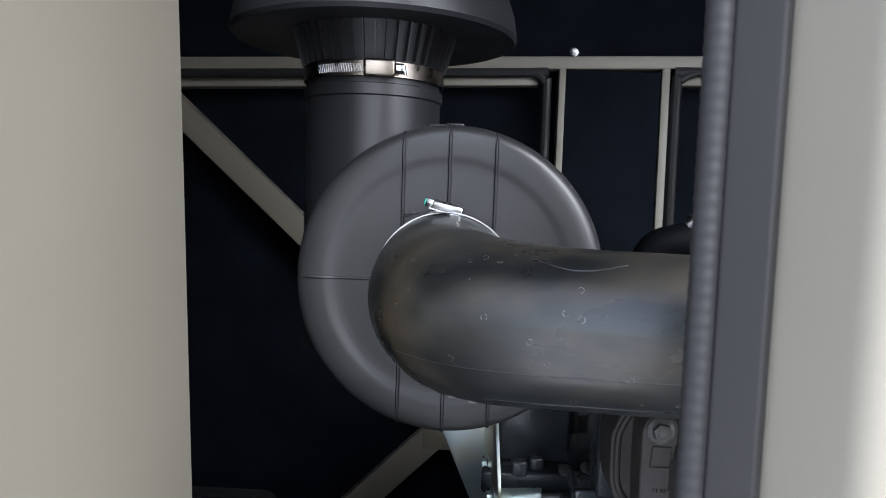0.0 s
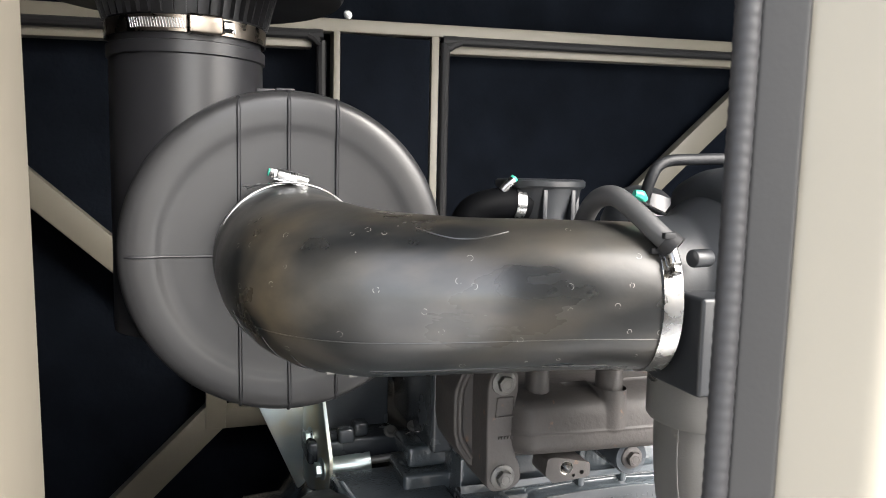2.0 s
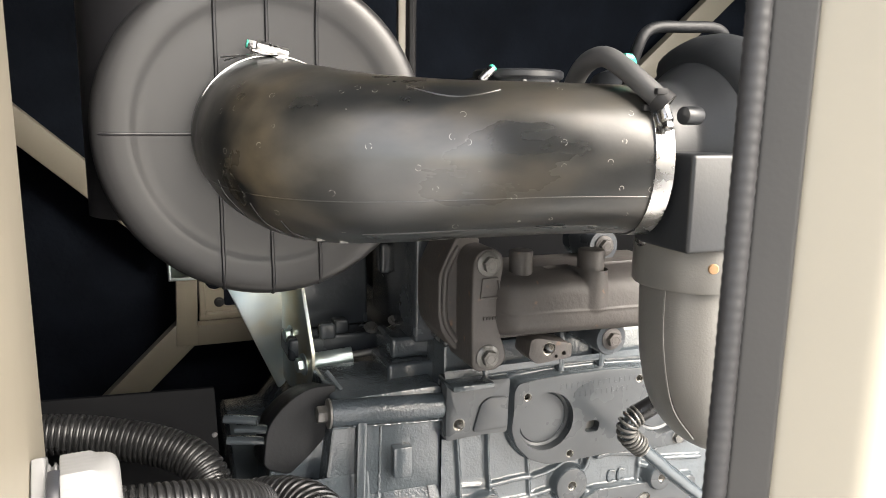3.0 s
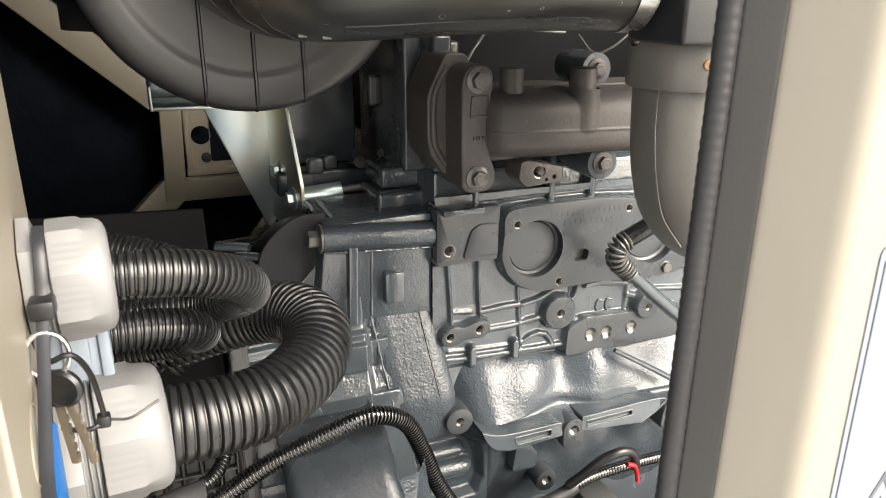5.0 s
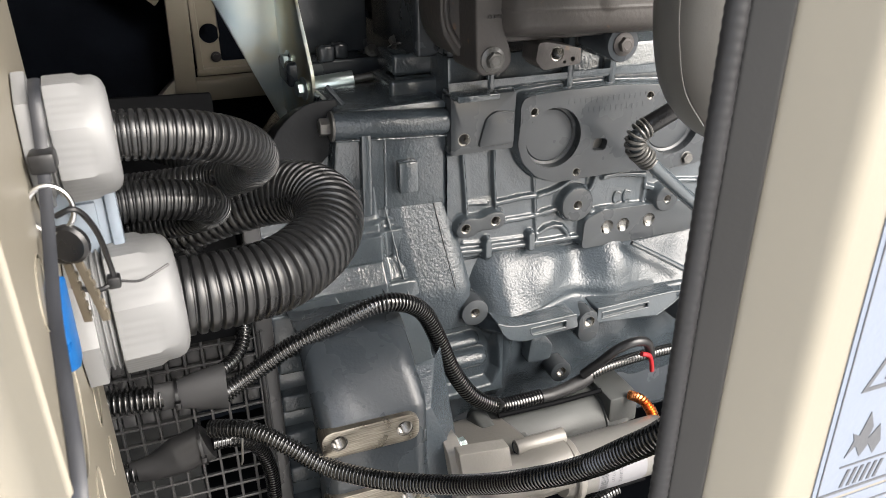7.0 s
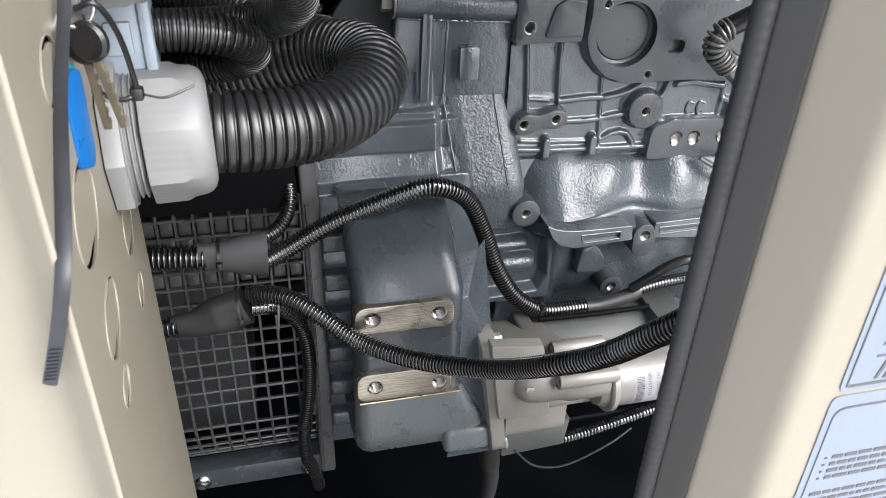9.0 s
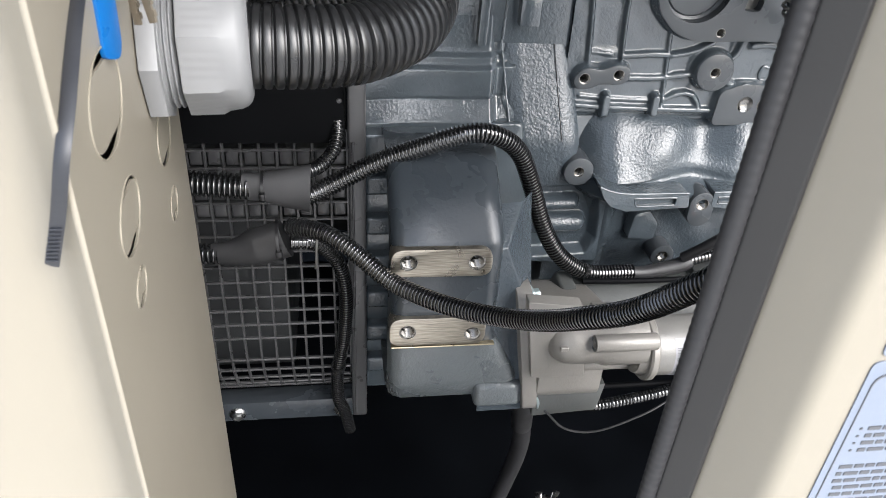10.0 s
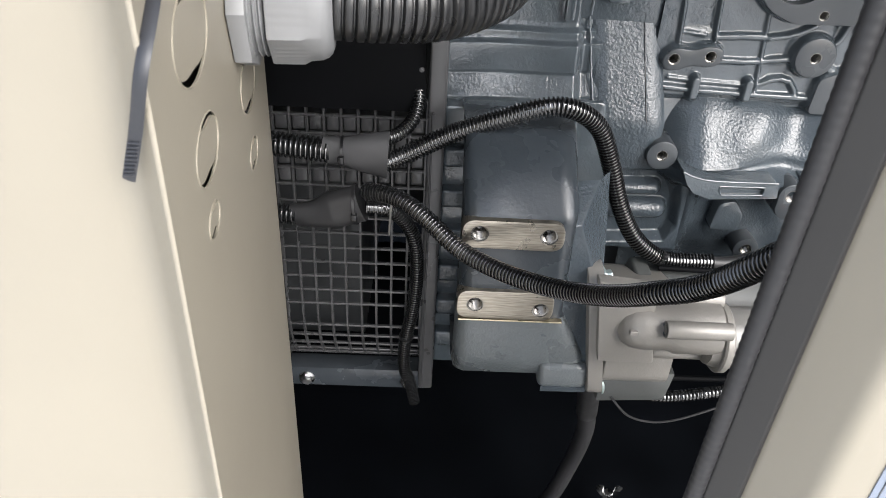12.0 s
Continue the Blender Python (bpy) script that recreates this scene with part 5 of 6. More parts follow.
part("pad_web", slab(bmesh.new(), rounded([(0.2470, 0.8225), (0.2840, 0.8225), (0.2840, 0.8540), (0.2640, 0.8560), (0.2550, 0.8500)], 0.004), 0.7496, 0.7535, "y", 0.0014), PAINTFLAT, eng)
part("pad_lip", new_box((0.2205, 0.735, 0.8705), (0.262, 0.775, 0.8765), 0.0018), PAINT, eng)
part("twin_lug", slab(bmesh.new(), DOG, 0.7525, 0.772, "y", 0.0012, holes=[ring_pts(0.2360, 0.7400, 0.0052, 20), ring_pts(0.2680, 0.7435, 0.0052, 20)]), PAINTFLAT, eng)
for x, z in ((0.2360, 0.7400), (0.2680, 0.7435)):
    threaded("tapped_hole", (x, 0.7527, z), (0, -1, 0), 0.0050, 0.013, STEEL, eng)


def boss(x, y, z, r, hole, depth=0.03, tail=0.0, material=PAINTFLAT):
    """A round or long boss with a tapped hole, standing out of the casting."""
    poly = ring_pts(x, z, r, 32) if not tail else [(x + r * math.cos(a), z + r * math.sin(a) - (tail if math.sin(a) < 0 else 0)) for a in [2 * math.pi * k / 32 for k in range(32)]]
    bm = slab(bmesh.new(), poly, y, y + depth, "y", 0.0012, holes=[ring_pts(x, z, hole, 20)])
    ob = part("boss", bm, material, eng)
    threaded("tapped_hole", (x, y + 0.0002, z), (0, -1, 0), hole * 0.97, min(depth, 0.014), STEEL, ob)
    return ob


boss(0.361, 0.752, 0.7465, 0.0180, 0.0050)
boss(0.2385, 0.7330, 0.6545, 0.0145, 0.0050, 0.04)
boss(0.361, 0.7120, 0.6285, 0.0128, 0.0062, 0.05, 0.012)
boss(0.348, 0.7400, 0.5500, 0.0128, 0.0060, 0.05)
plate = slab(bmesh.new(), DIMPLED, 0.7530, 0.772, "y", 0.0015,
             holes=[ring_pts(x, z, 0.0078, 24) for x, z in ((0.4000, 0.7150), (0.4200, 0.7145), (0.4525, 0.7150))])
part("dimpled_plate", plate, PAINTFLAT, eng)
for x, z in ((0.4000, 0.7150), (0.4200, 0.7145), (0.4525, 0.7150)):
    part("drill_dimple", lathe(bmesh.new(), [(0.0079, 0.0), (0, -0.0065)], (x, 0.7531, z), (0, -1, 0), 24), DRILLED, eng)
boss(0.4700, 0.748, 0.7385, 0.0140, 0.0045)
# cast mark inside the raised frame
for x in (0.4115, 0.4235):
    bm = sweep(bmesh.new(), [(x + 0.0075, 0.7628, 0.7480), (x + 0.002, 0.7628, 0.7495), (x - 0.0005, 0.7628, 0.7430), (x + 0.002, 0.7628, 0.7365), (x + 0.0075, 0.7628, 0.7375)], 0.0015, 0.002, 8)
    part("cast_bar", bm, PAINT, eng)

# cover plate with two round recesses
holes = [ring_pts(0.3260, 0.8235, 0.0300, 44), ring_pts(0.4660, 0.8230, 0.0330, 44), ring_pts(0.3040, 0.8512, 0.0042, 16), ring_pts(0.3540, 0.7850, 0.0042, 16), ring_pts(0.4330, 0.8552, 0.0042, 16),
         rounded([(0.3700, 0.8050), (0.3860, 0.8045), (0.3875, 0.8160), (0.3720, 0.8180)], 0.004)]
cover = part("cover_plate", slab(bmesh.new(), COVER, 0.7480, 0.766, "y", 0.0024, holes=holes, seg=3), PAINTFLAT, eng, "flat grey cover plate with round recesses")
for x, z, r in ((0.3260, 0.8235, 0.0300), (0.4660, 0.8230, 0.0330)):
    part("core_plug", lathe(bmesh.new(), [(r + 0.001, 0.006), (r - 0.0005, 0.003), (r - 0.003, 0.0018), (r - 0.0045, 0.0030), (0, 0.0040)], (x, 0.7610, z), (0, -1, 0), 44), PAINTFLAT, cover)
for x, z in ((0.3040, 0.8512), (0.3540, 0.7850), (0.4330, 0.8552)):
    threaded("tapped_hole", (x, 0.7482, z), (0, -1, 0), 0.0040, 0.012, STEEL, cover)
part("slot_floor", new_box((0.368, 0.7575, 0.803), (0.389, 0.765, 0.820), 0.001), ALUPAINT, cover)
rnd = random.Random(11)
for row, (x0, n) in enumerate(((0.3400, 15), (0.3560, 12))):
    bm = bmesh.new()
    for k in range(n):
        x, z = x0 + k * 0.0062, 0.8545 - row * 0.0098
        box(bm, (x, 0.7478, z), (x + 0.0008, 0.7484, z + 0.0056))
        if rnd.random() < 0.7:
            k2 = rnd.choice((0, 0.0025, 0.0048))
            box(bm, (x, 0.7478, z + k2), (x + 0.0034, 0.7484, z + k2 + 0.0008))
    part("stamped_bars", bm, PAINTFLAT, cover)

# bright upper slope of the crankcase, ledge and recess below
rows = []
under = [(0.7165, 0.0), (0.7165, -0.0090), (0.7235, -0.0150), (0.7440, -0.0200), (0.7520, -0.0290), (0.7540, -0.045), (0.7560, -0.060), (0.7600, -0.079), (0.7660, -0.100), (0.7760, -0.120), (0.80, -0.16)]


def bell(x, at, wide):
    return math.exp(-((x - at) / wide) ** 2)


for j in range(13 + len(under)):
    row = []
    for k in range(91):
        x = 0.232 + k * 0.0040
        top = 0.7015 - 0.008 * bell(x, 0.362, 0.020) + 0.007 * bell(x, 0.405, 0.020) + 0.004 * bell(x, 0.27, 0.03)
        lip = 0.6385 - 0.025 * (x - 0.30)
        brk = lip + 0.004 + 0.014 * bell(x, 0.352, 0.034) + 0.007 / (1 + math.exp((0.375 - x) / 0.008))
        yb = 0.7650 - 0.58 * (top - brk)
        if j < 9:
            u = j / 8
            y, z = 0.7650 + (yb - 0.7650) * u, top + (brk - top) * u
            f = math.sin(math.pi * min(1.0, u * 1.1)) ** 0.7
            y -= f * (0.0062 * bell(x, 0.318, 0.030) + 0.0075 * bell(x, 0.418, 0.026) - 0.0030 * bell(x, 0.372, 0.014) + 0.0012 * math.sin(x * 95 + u * 3))
            if j == 0:
                y += 0.004
        elif j < 13:
            u = (j - 8) / 4
            y, z = yb + 0.0015 * math.sin(math.pi * u) + (0.7195 - yb) * max(0.0, u - 0.72) / 0.28, brk + (lip + 0.0012 - brk) * u
        else:
            y, z = under[j - 13]
            z += lip
            if j > 15:
                y += 0.0030 * math.sin(x * 62 + 1.2) * math.sin(z * 75) + 0.0022 * math.sin(x * 140 + z * 90) - 0.006 * bell(x, 0.282, 0.008)
        y += (0.785 - y) * max(0.0, 1 - k / 13) ** 2.0
        row.append((x, y, z))
    rows.append(row)
sheet("crankcase_skirt", rows, PAINTROUGH, eng)
part("cast_rib", sweep(bmesh.new(), [(0.424, 0.740, 0.6975), (0.455, 0.731, 0.680), (0.492, 0.722, 0.658)], lambda s, w: 0.0026 + 0.001 * s / w, 0.004, 10), PAINT, eng)
for poly, slot in (
    ([(0.2540, 0.6500), (0.2660, 0.6450), (0.2860, 0.6420), (0.3440, 0.6420), (0.3470, 0.6260), (0.2850, 0.6225), (0.2680, 0.6280), (0.2600, 0.6370)], [(0.2900, 0.6365), (0.3330, 0.6370), (0.3330, 0.6290), (0.2930, 0.6275)]),
    ([(0.3700, 0.6425), (0.4690, 0.6440), (0.4700, 0.6330), (0.4460, 0.6190), (0.3700, 0.6260)], [(0.3760, 0.6370), (0.4330, 0.6380), (0.4340, 0.6310), (0.3760, 0.6295)]),
):
    bm = slab(bmesh.new(), rounded(poly, 0.0022, 3), 0.7115, 0.745, "y", holes=[rounded(slot, 0.0030, 4)])
    box(bm, (slot[0][0] - 0.002, 0.7150, slot[3][1] - 0.002), (slot[1][0] + 0.002, 0.7250, slot[1][1] + 0.002))
    lp = part("ledge", bm, PAINT, eng)
    ring = [(x, 0.7118, z) for x, z in rounded(slot, 0.0030, 4)]
    part("slot_lip", sweep(bmesh.new(), ring + ring[:1], 0.0010, 0.002, 8, caps=False), PAINT, lp)
    top = [(x, 0.7120, z - 0.0004) for x, z in poly[:4]]
    part("top_lip", sweep(bmesh.new(), top, 0.0012, 0.003, 8), PAINT, lp)
bm = slab(bmesh.new(), rounded([(0.3040, 0.572), (0.3340, 0.570), (0.3360, 0.590), (0.3240, 0.606), (0.3080, 0.602)], 0.005), 0.7400, 0.77, "y", 0.004)
part("cast_pad", bm, PAINT, eng)
bm = slab(bmesh.new(), rounded([(0.470, 0.606), (0.52, 0.600), (0.52, 0.640), (0.474, 0.634)], 0.008), 0.7080, 0.75, "y", 0.003)
part("cast_pad", bm, PAINTFLAT, eng)


def housing_pocket(X, Z):
    """A pocket with two rounded lumps beside the starter bulge."""
    rim = poly_dist(X, Z, [(0.178, 0.630), (0.250, 0.632), (0.263, 0.626), (0.268, 0.600), (0.270, 0.572), (0.262, 0.556), (0.190, 0.552)])
    y = 0.7440 + rise(rim, 0.0130, 0.004, 0.005)
    for za, zb, xe, r in ((0.6105, 0.6115, 0.243, 0.0085), (0.5860, 0.5870, 0.250, 0.0115)):
        d = seg_dist(X, Z, [(0.208, za), (xe, zb)])
        y = y - 0.0135 * np.sqrt(np.clip(1 - (d / r) ** 2, 0, 1))
    return y + ripple(X, Z, 0.0006, 21)


casting("housing_pocket", 0.176, 0.276, 0.545, 0.645, 0.0010, housing_pocket, eng, PAINTROUGH, "cast pocket with rounded lumps")
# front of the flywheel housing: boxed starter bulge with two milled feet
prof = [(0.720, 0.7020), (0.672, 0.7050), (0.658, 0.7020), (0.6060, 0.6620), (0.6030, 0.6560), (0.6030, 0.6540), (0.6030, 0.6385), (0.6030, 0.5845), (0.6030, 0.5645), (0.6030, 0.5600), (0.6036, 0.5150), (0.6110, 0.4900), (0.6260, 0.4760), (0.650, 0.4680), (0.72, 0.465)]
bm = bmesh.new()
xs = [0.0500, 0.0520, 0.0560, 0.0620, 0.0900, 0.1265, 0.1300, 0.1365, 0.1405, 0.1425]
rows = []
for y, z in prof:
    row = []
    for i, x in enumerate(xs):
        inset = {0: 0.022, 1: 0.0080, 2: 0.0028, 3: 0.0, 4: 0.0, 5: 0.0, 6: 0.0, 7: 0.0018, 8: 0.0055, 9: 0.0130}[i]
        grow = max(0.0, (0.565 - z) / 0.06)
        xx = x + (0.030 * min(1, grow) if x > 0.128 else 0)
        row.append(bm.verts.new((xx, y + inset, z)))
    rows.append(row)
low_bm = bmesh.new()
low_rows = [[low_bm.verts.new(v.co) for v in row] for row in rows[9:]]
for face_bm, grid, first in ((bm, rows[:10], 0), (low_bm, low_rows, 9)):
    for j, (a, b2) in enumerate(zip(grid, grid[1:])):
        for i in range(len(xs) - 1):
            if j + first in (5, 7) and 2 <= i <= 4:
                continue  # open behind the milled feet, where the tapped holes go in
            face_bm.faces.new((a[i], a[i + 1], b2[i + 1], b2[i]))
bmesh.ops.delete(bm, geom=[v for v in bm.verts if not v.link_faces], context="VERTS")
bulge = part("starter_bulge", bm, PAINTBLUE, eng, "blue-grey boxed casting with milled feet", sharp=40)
part("bulge_belly", low_bm, BELLYLIT, eng, "orange-peel painted underside, paler to hold the light from below", sharp=40)


def housing_cheek(X, Z):
    """Slope from the bulge back to the starter flange, cut off above along a falling line."""
    y = 0.6088 + 0.16 * np.clip(X - 0.1375, 0, None) * np.clip((Z - 0.500) / 0.05, 0.0, 1.0)
    over = (Z - 0.662) * 0.35 + (X - 0.1410) * 0.94
    return y + 1.6 * np.clip(np.maximum(over * 0.9, Z - 0.6500), 0, 0.08) + ripple(X, Z, 0.0006, 33)


casting("housing_cheek", 0.133, 0.1745, 0.470, 0.672, 0.0010, housing_cheek, eng, PAINTROUGH, "sparkling sloped cheek beside the bulge")
part("low_bump", new_box((0.128, 0.6015, 0.4800), (0.1730, 0.65, 0.5080), 0.006, 3), BELLYLIT, eng)
for z0, z1, pts in ((0.6330, 0.6580, ((0.0640, 0.6465), (0.1185, 0.6455))), (0.5622, 0.5900, ((0.0650, 0.5765), (0.1200, 0.5725)))):
    poly = rounded([(0.0495, z0), (0.1310, z0 - 0.001), (0.1310, z1), (0.0505, z1 + 0.0005)], 0.0105, 6)
    foot = part("milled_foot", slab(bmesh.new(), poly, 0.5985, 0.6150, "y", 0.0006, holes=[ring_pts(x, z, 0.0070, 24) for x, z in pts]), MACHINED, eng, "bare milled steel foot with two tapped holes")
    for x, z in pts:
        threaded("tapped_hole", (x, 0.5987, z), (0, -1, 0), 0.0068, 0.013, STEEL, foot)
RAWEDGE = mat("bright_raw_cut_edge", (0.42, 0.36, 0.25), 0.35, 0.9, var=0.2, scale=150)
part("raw_edge", new_box((0.0515, 0.5982, 0.5592), (0.1400, 0.6040, 0.5606), 0.0004, 1), RAWEDGE, eng, "bright raw cut edge under the foot")
for k in range(6):
    z = 0.6450 - 0.0425 * k
    part("rim_block", new_box((0.0345, 0.7085, z), (0.0640, 0.7300, z + 0.0195), 0.0040, 3), PAINTROUGH, eng)
bm = slab(bmesh.new(), rounded([(0.034, 0.40), (0.100, 0.40), (0.100, 0.700), (0.034, 0.700)], 0.004), 0.7210, 0.80, "y", 0.003)
part("rim_wall", bm, PAINT, eng)


def bead(pts, r, seed, material=PAINT):
    """A ragged casting seam or run of paint along an edge."""
    rg = random.Random(seed)
    jit = [rg.uniform(0.85, 1.15) for _ in range(400)]
    C2 = spline(pts, 0.003)[0]
    C2 = [tuple(c + np.array([rg.uniform(-1, 1), 0, rg.uniform(-1, 1)]) * r * 0.25) for c in C2]
    return part("seam_bead", sweep(bmesh.new(), C2, lambda s, w: r * jit[int(s / 0.0025) % 400], 0.0012, 8), material, eng)


bead([(0.1580, 0.7660, 0.770), (0.1640, 0.7515, 0.725), (0.1700, 0.7375, 0.684)], 0.0011, 1)
bead([(0.2070, 0.7655, 0.768), (0.2130, 0.7520, 0.725), (0.2190, 0.7380, 0.684)], 0.0004, 2, TIE)
bead([(0.2225, 0.7655, 0.845), (0.2228, 0.7655, 0.815)], 0.0014, 3)
bead([(0.1610, 0.7665, 0.838), (0.1600, 0.7665, 0.805), (0.1590, 0.7665, 0.772)], 0.0014, 4)
bead([(0.115, 0.764, 0.8405), (0.165, 0.763, 0.8375), (0.220, 0.762, 0.8345)], 0.0012, 5)


bm = slab(bmesh.new(), rounded([(0.118, 0.702), (0.180, 0.702), (0.205, 0.545), (0.118, 0.545)], 0.005), 0.7390, 0.80, "y", 0.004, seg=3)
part("housing_web", bm, PAINT, eng)

# top of the housing behind: blocks, bolts, brackets; the darker paint is shade
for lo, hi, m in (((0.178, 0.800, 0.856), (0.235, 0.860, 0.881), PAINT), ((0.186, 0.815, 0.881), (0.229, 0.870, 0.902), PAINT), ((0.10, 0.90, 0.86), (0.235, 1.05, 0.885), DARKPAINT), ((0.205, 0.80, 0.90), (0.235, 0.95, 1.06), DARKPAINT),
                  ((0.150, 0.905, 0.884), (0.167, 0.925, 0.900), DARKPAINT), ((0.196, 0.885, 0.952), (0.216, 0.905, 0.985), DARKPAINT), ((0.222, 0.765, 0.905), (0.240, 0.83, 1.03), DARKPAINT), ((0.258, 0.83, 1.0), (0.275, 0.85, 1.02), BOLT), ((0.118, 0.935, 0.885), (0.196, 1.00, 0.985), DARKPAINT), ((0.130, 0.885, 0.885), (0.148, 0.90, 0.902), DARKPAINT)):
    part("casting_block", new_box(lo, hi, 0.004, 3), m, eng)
hexbolt("bolt", (0.188, 0.893, 0.892), (0, -0.6, 0.8), 0.009, BOLT, eng)
hexbolt("bolt", (0.206, 0.868, 0.905), (0, -0.6, 0.8), 0.008, BOLT, eng)
part("wire_loop", sweep(bmesh.new(), [(0.188, 0.87, 0.889), (0.198, 0.85, 0.905), (0.212, 0.845, 0.904), (0.222, 0.85, 0.893)], 0.0012, 0.003, 6), STEEL, eng)

# ==== inlet manifold ====
man = thing("manifold", (0.31, 0.74, 0.92), "brown-grey painted cast manifold bolted to the engine", "manifold")
fl = rounded([(0.2235, 0.9060), (0.2290, 0.9010), (0.2470, 0.9010), (0.2560, 0.9090), (0.2550, 0.9200), (0.2490, 0.9340), (0.2480, 0.9560), (0.2490, 0.9800), (0.2510, 0.9890), (0.2505, 1.0040), (0.2420, 1.0095), (0.2290, 1.0080), (0.2225, 0.9980), (0.2222, 0.9560)], 0.006, 4)
part("end_flange", slab(bmesh.new(), fl, 0.7020, 0.755, "y", 0.0022, seg=3), BROWN, man)
gs2 = rounded([(0.2050, 0.945), (0.2080, 0.930), (0.2200, 0.9120), (0.2440, 0.905), (0.2440, 1.012), (0.2385, 1.0160), (0.2220, 1.0160), (0.2100, 0.992), (0.2050, 0.980)], 0.004)
part("end_cover", slab(bmesh.new(), gs2, 0.7370, 0.79, "y", 0.003, seg=3), BROWN, man)
part("cover_bead", sweep(bmesh.new(), [(0.2240, 0.737, 1.006), (0.2140, 0.737, 0.988), (0.2110, 0.737, 0.975), (0.2110, 0.737, 0.945), (0.2150, 0.737, 0.932), (0.2230, 0.737, 0.920)], 0.0030, 0.005, 10), BROWN, man)


def runner_front(X, Z):
    """Front of the manifold: a flat belly with rounded edges, a round post and the shoulder at the flange."""
    top = 0.9865 - 0.010 * (X - 0.25)
    low = 0.9290 - 0.030 * (X - 0.25)
    mid, half = (top + low) / 2, (top - low) / 2
    e = np.clip(np.abs(Z - mid) / half, 0, 1)
    y = 0.6870 + 0.034 * (1 - np.sqrt(np.clip(1 - e ** 4.2, 0, 1)))
    y = y + 0.0170 * (1 - np.clip((X - 0.2440) / 0.018, 0, 1)) ** 2
    post = np.hypot((X - 0.3375) / 0.0125, np.clip(0.9560 - Z, 0, None) / 0.010)
    bulge = 0.6965 - 0.0125 * np.sqrt(np.clip(1 - post ** 2, 0, 1))
    y = np.where(post < 1, -swell(-y, -bulge, 0.003), y)
    y = y + 0.0009 * np.exp(-((Z - 0.9535 + 0.02 * (X - 0.25)) / 0.0009) ** 2) * -1
    return y + ripple(X, Z, 0.0005, 15)


casting("runner", 0.2435, 0.432, 0.9235, 0.9870, 0.0010, runner_front, man, BROWN, "rounded cast runner with a moulding seam")
part("runner_top", new_box((0.2490, 0.7150, 0.924), (0.432, 0.780, 0.9855), 0.004), BROWN, man)
part("post", rod(bmesh.new(), (0.2725, 0.7120, 0.975), (0.2725, 0.7120, 1.0050), 0.0105, seg=28, bevel=0.0015), BROWN, man)
part("post", rod(bmesh.new(), (0.3375, 0.7020, 0.960), (0.3375, 0.7020, 1.0040), 0.0120, seg=28, bevel=0.0015), BROWN, man)
hexbolt("bolt", (0.2370, 0.7020, 0.9965), (0, -1, 0), 0.0125, BOLT, man)
hexbolt("bolt", (0.2380, 0.7020, 0.9140), (0, -1, 0), 0.0125, BOLT, man)
for x, y, z in ((0.3660, 0.705, 0.9170), (0.3790, 0.745, 0.9970)):
    part("lug", lathe(bmesh.new(), [(0, 0), (0.0155, 0), (0.0165, -0.002), (0.0165, -0.05)], (x, y, z), (0, -1, 0), 28), DARKPAINT, man)
    hexbolt("bolt", (x, y, z), (0, -1, 0), 0.0120, BROWN, man)
bl = rounded([(0.2830, 0.9230), (0.2900, 0.9240), (0.3160, 0.9180), (0.3250, 0.9160), (0.3250, 0.9030), (0.2890, 0.9000), (0.2810, 0.9080)], 0.003)
lug = part("lifting_lug", slab(bmesh.new(), bl, 0.7070, 0.735, "y", 0.001, holes=[ring_pts(0.3015, 0.9130, 0.0064, 24), ring_pts(0.3170, 0.9075, 0.0022, 12), ring_pts(0.3090, 0.9055, 0.0016, 10)]), BROWN, eng, "drilled lug on the block")
threaded("tapped_hole", (0.3015, 0.7072, 0.9130), (0, -1, 0), 0.0062, 0.02, STEEL, lug)
for x in (0.262, 0.345, 0.392):
    part("web", new_box((x - 0.004, 0.756, 0.868), (x + 0.004, 0.775, 0.930), 0.003), PAINT, eng)

pan = slab(bmesh.new(), rounded([(0.2295, 0.9660), (0.2490, 0.9660), (0.2470, 0.9840), (0.2310, 0.9840)], 0.002), 0.7006, 0.7030, "y", 0.0006, holes=[rounded([(0.2312, 0.9675), (0.2474, 0.9675), (0.2456, 0.9825), (0.2326, 0.9825)], 0.0015)])
part("raised_frame", pan, BROWN, man)
for k in range(5):
    part("cast_pip", new_box((0.2330 + 0.0028 * k, 0.7008, 0.9470), (0.2345 + 0.0028 * k, 0.7030, 0.9500), 0.0004, 1), BROWN, man)

# ==== bracket of the air cleaner ====
brk = thing("air_cleaner_bracket", (0.10, 0.95, 0.82), "zinc-plated steel bracket carrying the air cleaner", "bracket")
bm = slab(bmesh.new(), rounded([(0.034, 0.9565), (0.112, 0.9565), (0.104, 0.820), (0.096, 0.814)], 0.003), 0.950, 0.9535, "y", 0.0008)
part("gusset", bm, ZINC, brk, "triangular gusset with rainbow zinc tint")
bm = slab(bmesh.new(), rounded([(0.895, 0.9565), (0.954, 0.9565), (0.954, 0.828), (0.930, 0.822), (0.862, 0.846), (0.862, 0.880)], 0.006), 0.1010, 0.1045, "x", 0.0008)
for v in bm.verts:
    v.co.x += (0.954 - v.co.y) * 0.17
part("side_plate", bm, ZINC, brk)
part("shelf", new_box((-0.013, 0.895, 0.9565), (0.122, 0.970, 0.9600), 0.001), ZINC, brk)
part("shelf_lip", new_box((-0.013, 0.9675, 0.9600), (0.122, 0.971, 0.980), 0.001), ZINC, brk)
part("shelf_end", new_box((-0.0150, 0.895, 0.9565), (-0.0125, 0.9675, 0.9800), 0.0008), ZINC, brk)
